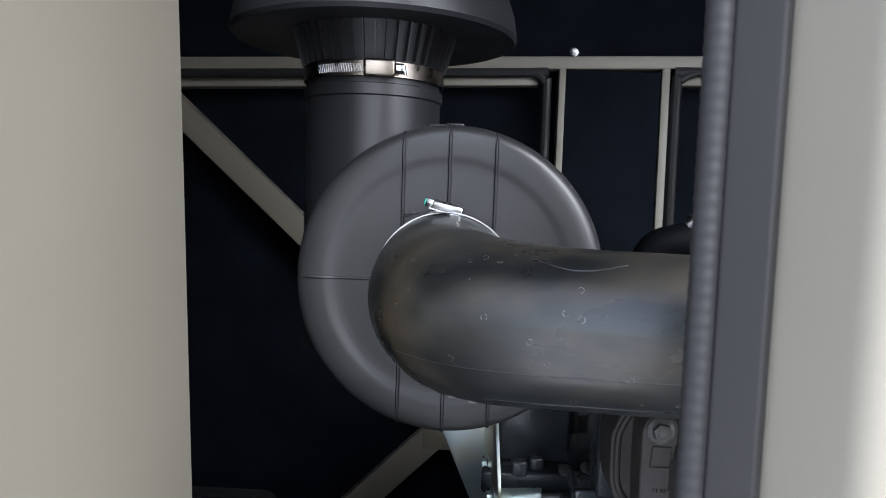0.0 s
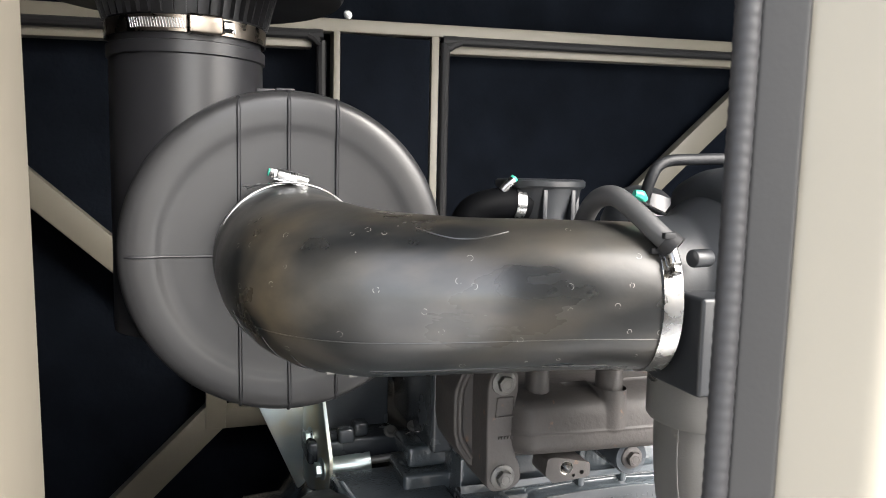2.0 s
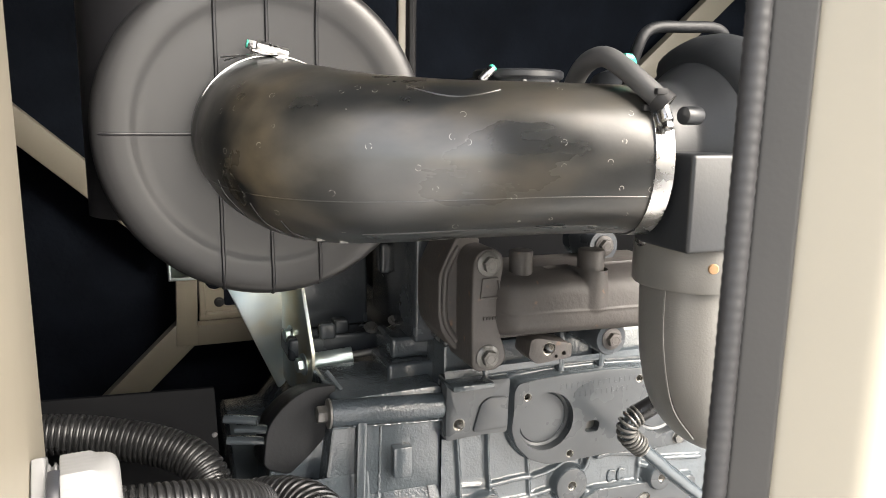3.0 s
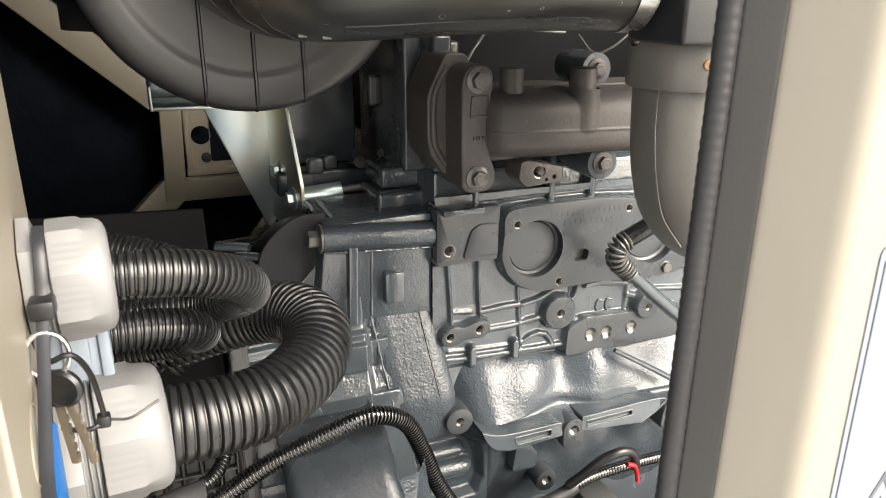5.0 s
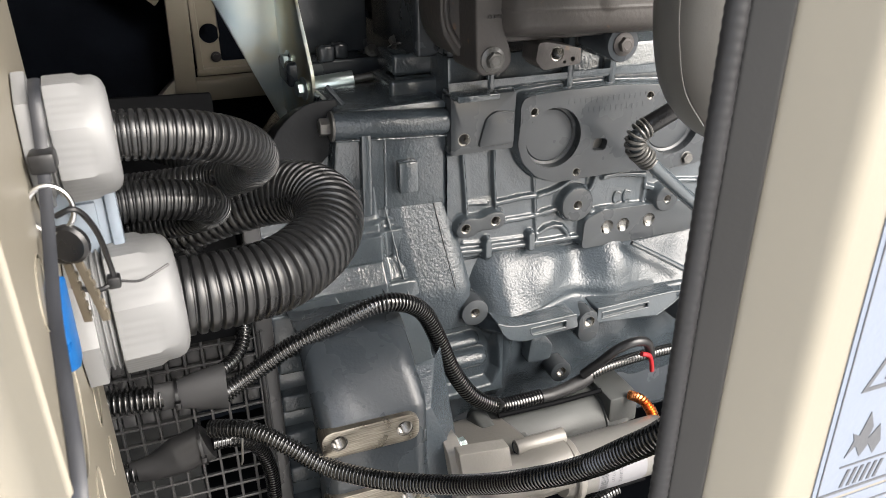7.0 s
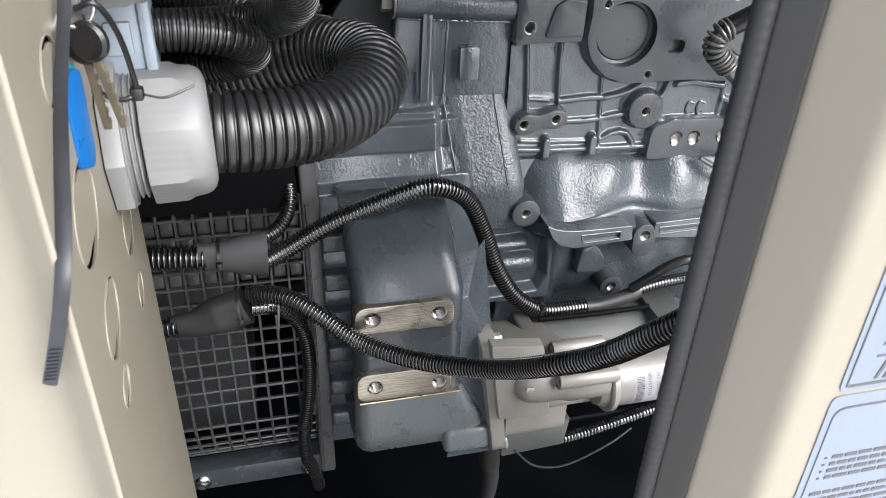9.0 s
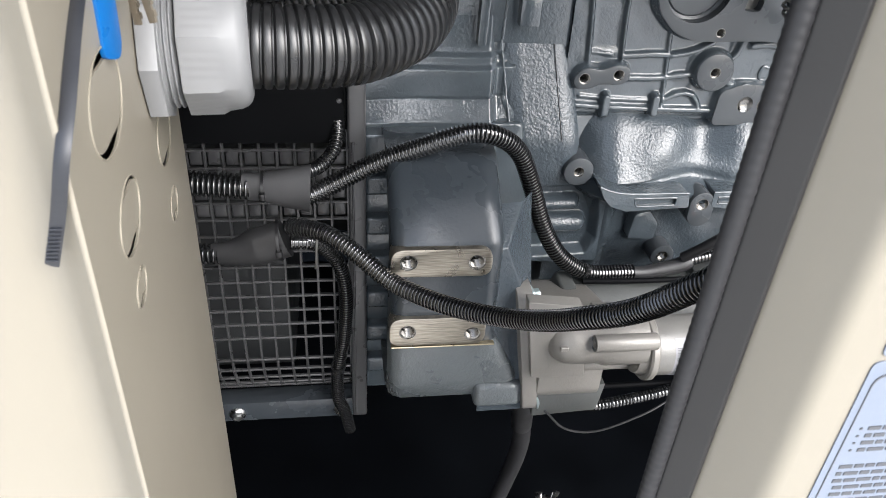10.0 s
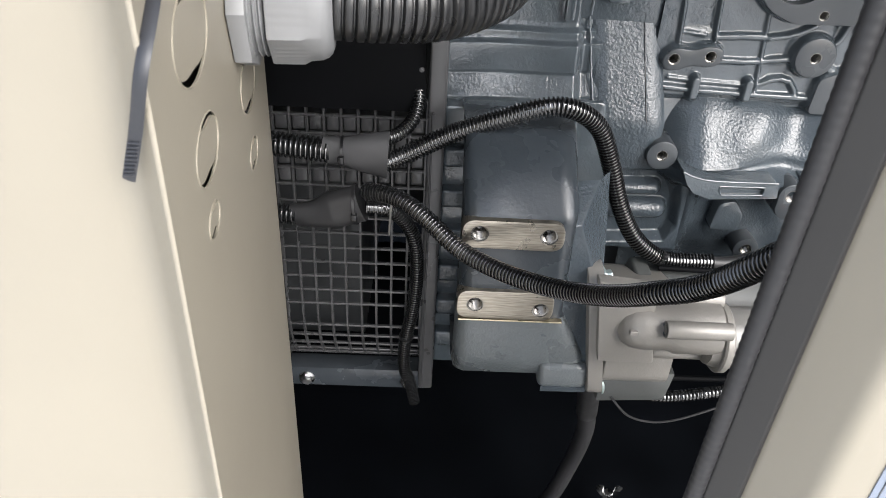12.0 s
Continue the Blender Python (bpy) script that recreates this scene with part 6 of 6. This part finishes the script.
for y, z, sz in ((0.922, 0.884, 0.0120), (0.884, 0.862, 0.0135)):
    x = 0.1010 + (0.954 - y) * 0.17
    hexbolt("bolt", (x, y, z), (-1, -0.17, 0), sz, ZINCBLUE, brk)
    part("bolt_shank", rod(bmesh.new(), (x - 0.002, y, z), (x + 0.006, y, z), sz * 0.40, seg=16), ZINCBLUE, brk)
part("spacer_tube", rod(bmesh.new(), (0.1165, 0.884, 0.862), (0.1630, 0.878, 0.8670), 0.0105, seg=24, bevel=0.0006), ZINCBLUE, brk)
part("stud", rod(bmesh.new(), (0.160, 0.878, 0.8680), (0.192, 0.874, 0.872), 0.0042, seg=14), BOLT, brk)

# ==== starter motor ====
st = thing("starter_motor", (0.24, 0.64, 0.48), "starter motor with cast aluminium nose and grey coated body", "starter motor")
fl = rounded([(0.600, 0.604), (0.616, 0.612), (0.640, 0.604), (0.660, 0.588), (0.700, 0.560), (0.700, 0.50), (0.660, 0.468), (0.612, 0.470), (0.598, 0.480), (0.5965, 0.535)], 0.006, 4)
bm = slab(bmesh.new(), fl, 0.1735, 0.1870, "x", 0.0015)
for v in bm.verts:
    v.co.x += (0.482 - v.co.z) * 0.137
part("flange", bm, ALU, st)
hexbolt("bolt", (0.1716, 0.6150, 0.5960), (1, 0, 0.137), 0.0130, ZINCBLUE, st, label="pale zinc bolt")
hexbolt("bolt", (0.1868, 0.6080, 0.4850), (1, 0, 0.137), 0.0130, ZINCBLUE, st, label="pale zinc bolt")
nose = rounded([(0.596, 0.574), (0.618, 0.582), (0.64, 0.576), (0.70, 0.556), (0.70, 0.490), (0.61, 0.486), (0.596, 0.498)], 0.010, 4)
part("nose_casting", slab(bmesh.new(), nose, 0.1835, 0.2420, "x", 0.002), ALU, st)
part("nose_plate", slab(bmesh.new(), rounded([(0.162, 0.612), (0.209, 0.606), (0.222, 0.528), (0.174, 0.528)], 0.0018), 0.5880, 0.600, "y", 0.0010), ALU, st, "square machined face")
bm = lathe(bmesh.new(), [(0, -0.0225), (0.0075, -0.0215), (0.0140, -0.0175), (0.0185, -0.010), (0.0200, 0.0), (0.0200, 0.020), (0.0225, 0.026), (0.0225, 0.0620), (0, 0.0620)], (0.2070, 0.5930, 0.5650), (1, 0, 0), 48)
part("gear_dome", bm, ALU, st)
bm = new_box((0.1910, 0.5745, 0.5690), (0.1980, 0.5785, 0.5730), 0.0006, 1)
part("cast_bars", bm, ALU, st)
for z, y, x0 in ((0.5780, 0.5730, 0.2185), (0.5860, 0.6060, 0.2240), (0.5340, 0.5990, 0.2215)):
    part("pin_housing", rod(bmesh.new(), (x0, y, z), (0.2730, y, z), 0.0074, seg=28, bevel=0.0008), ALU, st)
    part("pin_screw", lathe(bmesh.new(), [(0.0058, 0.0006), (0.0046, 0.0002), (0.0040, -0.003), (0, -0.003)], (x0 - 0.0002, y, z), (-1, 0, 0), 16), DARKPAINT, st)
part("collar", lathe(bmesh.new(), [(0, 0), (0.0292, 0), (0.0308, 0.0016), (0.0308, 0.0062), (0.0292, 0.0078), (0, 0.0078)], (0.2715, 0.5980, 0.5520), (1, 0, 0), 56), ALU, st)
part("collar_neck", lathe(bmesh.new(), [(0, 0), (0.0235, 0), (0.0265, 0.008), (0, 0.008)], (0.2640, 0.5980, 0.5520), (1, 0, 0), 48), ALU, st)
part("solenoid", lathe(bmesh.new(), [(0, 0), (0.0268, 0), (0.0268, 0.100), (0.025, 0.104), (0, 0.104)], (0.2775, 0.5980, 0.5520), (1, 0, 0), 56), ALUPAINT, st)
bm = bmesh.new()
N = 14
vs = []
for x in (0.2935, 0.3450):
    vs.append([bm.verts.new((x, 0.5980 - 0.0270 * math.cos(radians(a)), 0.5520 + 0.0270 * math.sin(radians(a)))) for a in np.linspace(-48, 52, N)])
for i in range(N - 1):
    bm.faces.new((vs[0][i], vs[0][i + 1], vs[1][i + 1], vs[1][i]))
lab = part("paper_label", bm, LABELWHITE, st, "white paper label with barcode")


def round_solenoid(bm, lift):
    """Wraps flat marks given by length x and angle (in z) round the solenoid."""
    for v in bm.verts:
        a = radians(v.co.z)
        v.co = Vector((v.co.x, 0.5980 - (0.0268 + lift) * math.cos(a), 0.5520 + (0.0268 + lift) * math.sin(a)))
    return bm


rnd = random.Random(3)
bm = bmesh.new()
a = -34.0
while a < 34:
    w = rnd.uniform(0.5, 1.9)
    bm.faces.new([bm.verts.new((x, 0, aa)) for x, aa in ((0.2952, a), (0.3030, a), (0.3030, a + w), (0.2952, a + w))])
    a += w + rnd.uniform(0.6, 1.6)
part("barcode", round_solenoid(bm, 0.0005), INK, lab)
for words, x, top in (("5801577137", 0.3065, 40.0), ("PN CLIENTE", 0.3145, 38.0)):
    cu = bpy.data.curves.new("words", "FONT")
    cu.body, cu.size, cu.align_x = words, 0.0046, "LEFT"
    tmp = new("words", cu)
    bpy.context.view_layer.update()
    me = bpy.data.meshes.new_from_object(tmp.evaluated_get(bpy.context.evaluated_depsgraph_get()))
    bpy.data.objects.remove(tmp)
    bpy.data.curves.remove(cu)
    bm = bmesh.new()
    bm.from_mesh(me)
    bpy.data.meshes.remove(me)
    for v in bm.verts:
        v.co = Vector((x + v.co.y, 0, top - math.degrees(v.co.x / 0.0272)))
    part("lettering", round_solenoid(bm, 0.0006), INK, lab, smooth=False)
part("motor_body", lathe(bmesh.new(), [(0, 0), (0.0395, 0), (0.041, 0.003), (0.041, 0.125), (0.043, 0.126), (0.043, 0.150), (0.038, 0.156), (0, 0.156)], (0.2250, 0.6850, 0.5240), (1, 0, 0), 56), GREYCAST, st)
part("top_web", slab(bmesh.new(), rounded([(0.1835, 0.560), (0.2120, 0.559), (0.2160, 0.569), (0.2300, 0.569), (0.2360, 0.556), (0.262, 0.554), (0.262, 0.53), (0.1835, 0.53)], 0.003), 0.640, 0.690, "y", 0.003), GREYCAST, st)
part("lower_web", slab(bmesh.new(), rounded([(0.1835, 0.505), (0.2500, 0.505), (0.2460, 0.472), (0.1835, 0.468)], 0.003), 0.600, 0.660, "y", 0.003), GREYCAST, st)
part("terminal_block", new_box((0.352, 0.648, 0.540), (0.386, 0.700, 0.574), 0.003), GREYCAST, st)
part("copper_braid", sweep(bmesh.new(), [(0.374, 0.648, 0.575), (0.380, 0.634, 0.576), (0.386, 0.625, 0.566), (0.388, 0.622, 0.553)], lambda s, w: 0.0050 + 0.0010 * math.sin(s * 2600), 0.0012, 14), COPPER, st, "bare copper cable end")
part("tie_rod", rod(bmesh.new(), (0.235, 0.640, 0.4635), (0.40, 0.640, 0.4635), 0.0030, seg=12), BLACKSHEETSHADE, st)

# ==== dip tube with spring ====
dip = thing("oil_feed_tube", (0.42, 0.70, 0.80), "bent grey tube with a coiled spring guard and black sleeve", "tube")
part("sleeve", rod(bmesh.new(), (0.4500, 0.690, 0.8700), (0.3950, 0.702, 0.8380), 0.0092, seg=24, bevel=0.001), TIE, dip)
part("tube", sweep(bmesh.new(), [(0.398, 0.701, 0.838), (0.3885, 0.702, 0.830), (0.3900, 0.702, 0.8185), (0.402, 0.702, 0.807), (0.455, 0.702, 0.761), (0.53, 0.702, 0.70)], 0.0072, 0.004, 20), PAINT, dip)
coil = []
cpts, cs = spline([(0.4000, 0.7015, 0.8400), (0.3890, 0.702, 0.8320), (0.3885, 0.702, 0.8200), (0.398, 0.702, 0.8105), (0.406, 0.702, 0.8035)], 0.0006)
for i in range(1, len(cpts) - 1):
    t = cpts[i + 1] - cpts[i - 1]
    t /= np.linalg.norm(t)
    u = np.cross(t, [0, 1.0, 0])
    u /= np.linalg.norm(u)
    a = cs[i] / 0.0042 * 2 * math.pi
    coil.append(tuple(cpts[i] + 0.0092 * (u * math.cos(a) + np.array([0, 1.0, 0]) * math.sin(a))))
part("spring", sweep(bmesh.new(), coil, 0.0015, 0.0015, 7), BOLT, dip, "steel spring guard")
hexbolt("bolt", (0.4870, 0.7500, 0.7830), (0, -1, 0), 0.0105, BOLT, eng)

# ==== alternator guard ====
grd = thing("alternator_guard", (-0.05, 0.75, 0.35), "black square-mesh guard over the alternator end", "guard")


def guard_y(z):
    if z >= 0.47:
        return 0.712
    th = math.asin(min(1.0, (0.47 - z) / 0.12))
    return 0.832 - 0.12 * math.cos(th)


GP = 0.0173
zs = [0.7071 - GP * k for k in range(14)]
while zs[-1] > 0.378:
    th = math.asin(max(0.0, min(1.0, (0.47 - zs[-1]) / 0.12))) + GP / 0.12
    zs.append(0.47 - 0.12 * math.sin(th))
XA, XB, PITCH = -0.1620, 0.0190, 0.0151
cols = [0.0190, *[0.0040 - PITCH * k for k in range(11)]]
for z in zs:
    part("bar", new_box((XA, guard_y(z) - 0.0013, z - 0.0012), (XB, guard_y(z) + 0.0026, z + 0.0012), 0.0006, 1), GUARD, grd)
fine = [0.7071 - 0.0055 * k for k in range(64) if 0.7071 - 0.0055 * k > 0.366]
for x in cols:
    bm = bmesh.new()
    rowsv = []
    for z in fine:
        y = guard_y(z)
        rowsv.append([bm.verts.new((x + dx, y + dy, z)) for dx, dy in ((-0.0013, -0.0004), (-0.0008, -0.0011), (0.0008, -0.0011), (0.0013, -0.0004), (0.0013, 0.0026), (-0.0013, 0.0026))])
    for a, b2 in zip(rowsv, rowsv[1:]):
        for k in range(6):
            bm.faces.new((a[k], a[(k + 1) % 6], b2[(k + 1) % 6], b2[k]))
    part("bar", bm, GUARD, grd)
# blind cells: shallow trays set back between the bars
for j in range(1, 5):
    for xa, xb in zip(cols[1:], cols):
        part("blind_cell", new_box((xa + 0.0020, 0.7142, zs[j + 1] + 0.0020), (xb - 0.0020, 0.720, zs[j] - 0.0020), 0.0016, 2), GUARD, grd)
part("end_strip", new_box((0.0195, 0.7060, 0.372), (0.0350, 0.730, 0.820), 0.0025, 3), GUARD, grd)
part("strip_bead", new_box((0.0225, 0.7045, 0.376), (0.0245, 0.708, 0.700), 0.0008, 1), GUARD, grd)
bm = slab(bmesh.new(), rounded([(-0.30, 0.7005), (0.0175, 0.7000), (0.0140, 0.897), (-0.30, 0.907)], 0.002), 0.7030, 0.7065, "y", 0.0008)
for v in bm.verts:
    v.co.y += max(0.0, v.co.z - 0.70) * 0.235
part("upper_cover", bm, BLACKSHEETSHADE, grd, "smooth black cover sheet")
for x, z in ((0.0130, 0.735), (0.0120, 0.860)):
    part("cover_rivet", lathe(bmesh.new(), [(0.0024, 0.0), (0.0020, 0.0012), (0, 0.0016)], (x, 0.7032 + (z - 0.70) * 0.235, z), (0, -1, 0), 12), GUARD, grd)
part("bottom_bracket", new_box((-0.160, 0.740, 0.3385), (0.0275, 0.765, 0.3655), 0.0015), DARKPAINT, grd, "grey sheet bracket under the mesh")
hexbolt("bolt", (-0.1085, 0.740, 0.3500), (0, -1, 0), 0.0105, STEEL, grd)
hexbolt("bolt", (0.0080, 0.740, 0.3490), (0, -1, 0), 0.0105, STEEL, grd)
alt = thing("alternator", (-0.2, 0.95, 0.06), "alternator body behind the mesh guard, shade painted into it", "alternator")
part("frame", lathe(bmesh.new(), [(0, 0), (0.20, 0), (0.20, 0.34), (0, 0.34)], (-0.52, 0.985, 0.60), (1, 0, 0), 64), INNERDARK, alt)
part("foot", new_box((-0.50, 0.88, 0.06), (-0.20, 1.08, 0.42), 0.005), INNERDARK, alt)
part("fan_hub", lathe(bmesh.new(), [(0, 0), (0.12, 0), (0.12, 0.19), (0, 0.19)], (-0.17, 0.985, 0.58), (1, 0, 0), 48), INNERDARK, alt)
bm = slab(bmesh.new(), rounded([(0.770, 0.715), (0.7620, 0.640), (0.7590, 0.540), (0.7640, 0.440), (0.790, 0.372), (1.18, 0.372), (1.18, 0.715)], 0.020, 4), -0.170, -0.046, "x", 0.010, seg=3)
part("end_shield", bm, ALTGREY, alt, "grey painted end shield")

# ==== wiring ====
conduit("wiring_conduit", [(-0.16, 0.675, 0.683), (-0.115, 0.672, 0.681), (-0.060, 0.668, 0.678)], 0.0108, 0.0042, "black corrugated harness conduit in front of the guard")
y1 = thing("heat_shrink_boot", (-0.04, 0.668, 0.677), "smooth black moulded Y-boot on the harness", "cable boot", "cable boots")
part("boot", sweep(bmesh.new(), [(-0.066, 0.668, 0.679), (-0.050, 0.667, 0.6785), (-0.030, 0.667, 0.6775), (-0.012, 0.667, 0.6765)], lambda s, w: float(np.interp(s / w, [0, 0.28, 0.60, 1], [0.0120, 0.0124, 0.0172, 0.0214])), 0.003, 28, squash=(0.62, 1.0)), BOOT, y1)
part("tie", lathe(bmesh.new(), [(0.0120, -0.0012), (0.0130, -0.0012), (0.0130, 0.0012), (0.0120, 0.0012)], (-0.050, 0.6675, 0.6783), (1, 0, -0.03), 28, True), TIE, y1)
part("tie_head", new_box((-0.0525, 0.651, 0.674), (-0.0475, 0.656, 0.680), 0.0008), TIE, y1)
conduit("wiring_conduit", [(-0.018, 0.668, 0.6665), (0.004, 0.672, 0.676), (0.040, 0.672, 0.696), (0.080, 0.666, 0.7145), (0.115, 0.662, 0.7275), (0.140, 0.664, 0.724), (0.162, 0.672, 0.705), (0.178, 0.678, 0.670), (0.192, 0.680, 0.632), (0.210, 0.680, 0.600), (0.230, 0.681, 0.581), (0.250, 0.682, 0.5725), (0.290, 0.682, 0.5720)],
        0.0084, 0.0032, "black split conduit arching over the housing", group="wiring conduits", seg=14)
conduit("wiring_conduit", [(-0.016, 0.668, 0.6905), (-0.004, 0.678, 0.6915), (0.006, 0.692, 0.6965), (0.0105, 0.704, 0.706), (0.0112, 0.716, 0.722)], 0.0062, 0.0034, "thin black conduit rising behind the cover", group="wiring conduits", seg=12)
sl = thing("cable_sleeve", (0.30, 0.68, 0.58), "smooth black sleeve over the starter harness", "cable sleeve")
part("sleeve", sweep(bmesh.new(), [(0.284, 0.682, 0.5715), (0.305, 0.681, 0.5725), (0.332, 0.680, 0.5790), (0.346, 0.680, 0.5850)], lambda s, w: float(np.interp(s / w, [0, 0.3, 0.9, 1], [0.0056, 0.0062, 0.0076, 0.0070])), 0.003, 20), HEATSHRINK, sl)
part("under_tube", sweep(bmesh.new(), [(0.238, 0.672, 0.5700), (0.30, 0.668, 0.5715), (0.352, 0.667, 0.5735)], 0.0026, 0.005, 12), BLACKSHEETSHADE, sl)
part("tie", lathe(bmesh.new(), [(0.0066, -0.0012), (0.0076, -0.0012), (0.0076, 0.0012), (0.0066, 0.0012)], (0.2420, 0.6815, 0.5750), (1, 0, -0.35), 20, True), TIE, sl)
part("tie_head", new_box((0.2405, 0.6715, 0.5790), (0.2450, 0.676, 0.5840), 0.0006), TIE, sl)
part("cable", sweep(bmesh.new(), [(0.336, 0.678, 0.590), (0.349, 0.670, 0.606), (0.364, 0.662, 0.624), (0.382, 0.658, 0.631), (0.398, 0.660, 0.624), (0.408, 0.665, 0.602)], 0.0050, 0.004, 14), TIE, sl)
part("red_core", sweep(bmesh.new(), [(0.388, 0.6545, 0.6170), (0.398, 0.6555, 0.6120), (0.405, 0.659, 0.600), (0.408, 0.660, 0.588)], 0.0025, 0.003, 12), RED, sl)
conduit("wiring_conduit", [(0.342, 0.681, 0.5840), (0.370, 0.682, 0.5900), (0.42, 0.683, 0.592), (0.50, 0.684, 0.59)], 0.0060, 0.0034, "black split conduit along the starter", group="wiring conduits", seg=14)

conduit("wiring_conduit", [(-0.16, 0.655, 0.626), (-0.115, 0.652, 0.6255), (-0.088, 0.650, 0.6255)], 0.0088, 0.0042, "black corrugated harness conduit in front of the guard")
y2 = thing("heat_shrink_boot", (-0.06, 0.65, 0.629), "wrinkled black heat-shrink boot on the harness", "cable boot", "cable boots")
part("boot", sweep(bmesh.new(), [(-0.093, 0.650, 0.6255), (-0.075, 0.649, 0.6270), (-0.055, 0.649, 0.6330), (-0.033, 0.648, 0.6405)], lambda s, w: float(np.interp(s / w, [0, 0.3, 0.6, 1], [0.0095, 0.0125, 0.0172, 0.0168])), 0.002, 28, squash=(0.65, 1.0)), HEATSHRINK, y2)
part("tie", lathe(bmesh.new(), [(0.0166, -0.0012), (0.0176, -0.0012), (0.0176, 0.0012), (0.0166, 0.0012)], (-0.038, 0.649, 0.6388), (1, 0, 0.1), 28, True), TIE, y2)
part("tie_head", new_box((-0.0405, 0.6300, 0.6330), (-0.0355, 0.635, 0.6385), 0.0008), TIE, y2)
conduit("wiring_conduit", [(-0.029, 0.645, 0.654), (-0.015, 0.635, 0.658), (-0.001, 0.626, 0.659), (0.014, 0.615, 0.655), (0.028, 0.605, 0.648), (0.042, 0.594, 0.64), (0.057, 0.583, 0.635), (0.083, 0.561, 0.636), (0.108, 0.538, 0.643), (0.129, 0.512, 0.657), (0.145, 0.483, 0.678), (0.156, 0.456, 0.701), (0.167, 0.435, 0.72), (0.174, 0.414, 0.742), (0.179, 0.394, 0.766), (0.1860, 0.375, 0.790), (0.1960, 0.362, 0.815)],
        0.0074, 0.0031, "black split conduit sagging in front of the milled feet", group="wiring conduits", seg=16)
conduit("wiring_conduit", [(-0.03, 0.65, 0.636), (-0.014, 0.652, 0.634), (-0.003, 0.657, 0.625), (0.007, 0.664, 0.608), (0.013, 0.669, 0.586), (0.015, 0.673, 0.558), (0.014, 0.677, 0.529), (0.011, 0.681, 0.498), (0.006, 0.685, 0.465), (0.004, 0.688, 0.44), (0.005, 0.692, 0.413), (0.011, 0.698, 0.389), (0.016, 0.706, 0.353)],
        0.0066, 0.0031, "black split conduit running down the guard", group="wiring conduits", seg=16)
tw = thing("twist_tie", (-0.008, 0.636, 0.63), "thin translucent cable tie round two conduits", "cable tie")
part("loop", sweep(bmesh.new(), [(-0.006, 0.6330, 0.6600), (-0.0075, 0.6300, 0.645), (-0.009, 0.638, 0.622), (-0.010, 0.645, 0.612)], 0.0010, 0.003, 6), ALUPAINT, tw)
tw2 = thing("cable_tie", (0.008, 0.71, 0.40), "black cable tie round the hanging conduit", "cable tie")
part("loop", lathe(bmesh.new(), [(0.0066, -0.0012), (0.0076, -0.0012), (0.0076, 0.0012), (0.0066, 0.0012)], (0.006, 0.685, 0.465), (0, -0.1, 1), 20, True), TIE, tw2)
lead = thing("battery_cable", (0.2, 0.69, 0.3), "thick grey-black battery cable hanging below the starter", "cable")
part("sheath", sweep(bmesh.new(), [(0.196, 0.672, 0.50), (0.200, 0.685, 0.43), (0.207, 0.70, 0.375), (0.2165, 0.715, 0.306), (0.214, 0.735, 0.225), (0.198, 0.750, 0.132), (0.17, 0.77, 0.07)], 0.0105, 0.006, 20), SEAL, lead)
part("sleeve", sweep(bmesh.new(), [(0.196, 0.674, 0.49), (0.202, 0.688, 0.42), (0.211, 0.705, 0.345)], 0.0120, 0.005, 20), HEATSHRINK, lead)
lw = thing("lower_harness", (0.26, 0.62, 0.45), "black harness with a thin wire below the starter", "cable")
part("tube", sweep(bmesh.new(), [(0.205, 0.640, 0.458), (0.232, 0.632, 0.450), (0.252, 0.63, 0.4475), (0.275, 0.63, 0.4495), (0.307, 0.63, 0.4565), (0.36, 0.63, 0.470)], ribbed(0.0060, 0.0036, 0.0008), 0.0007, 12), CONDUIT, lw)
part("thin_wire", sweep(bmesh.new(), [(0.196, 0.600, 0.475), (0.215, 0.59, 0.460), (0.245, 0.585, 0.460), (0.285, 0.585, 0.478), (0.31, 0.59, 0.49)], 0.0011, 0.003, 6), SEAL, lw)
stud = thing("floor_stud", (0.287, 0.775, 0.06), "zinc-plated stud on the base frame", "stud")
part("shank", rod(bmesh.new(), (0.287, 0.775, 0.06), (0.287, 0.775, 0.115), 0.005, seg=16), STEEL, stud)
part("cap_nut", rod(bmesh.new(), (0.287, 0.775, 0.100), (0.287, 0.775, 0.120), 0.0075, seg=6, bevel=0.0015), STEEL, stud)
for sx in (-1, 1):
    bm = sweep(bmesh.new(), [(0.287 + sx * 0.004, 0.775, 0.112), (0.287 + sx * 0.010, 0.775, 0.120), (0.287 + sx * 0.013, 0.775, 0.131)], lambda s, w: 0.0026 + 0.0030 * s / w, 0.002, 12, squash=(0.5, 1.0))
    part("wing", bm, STEEL, stud)
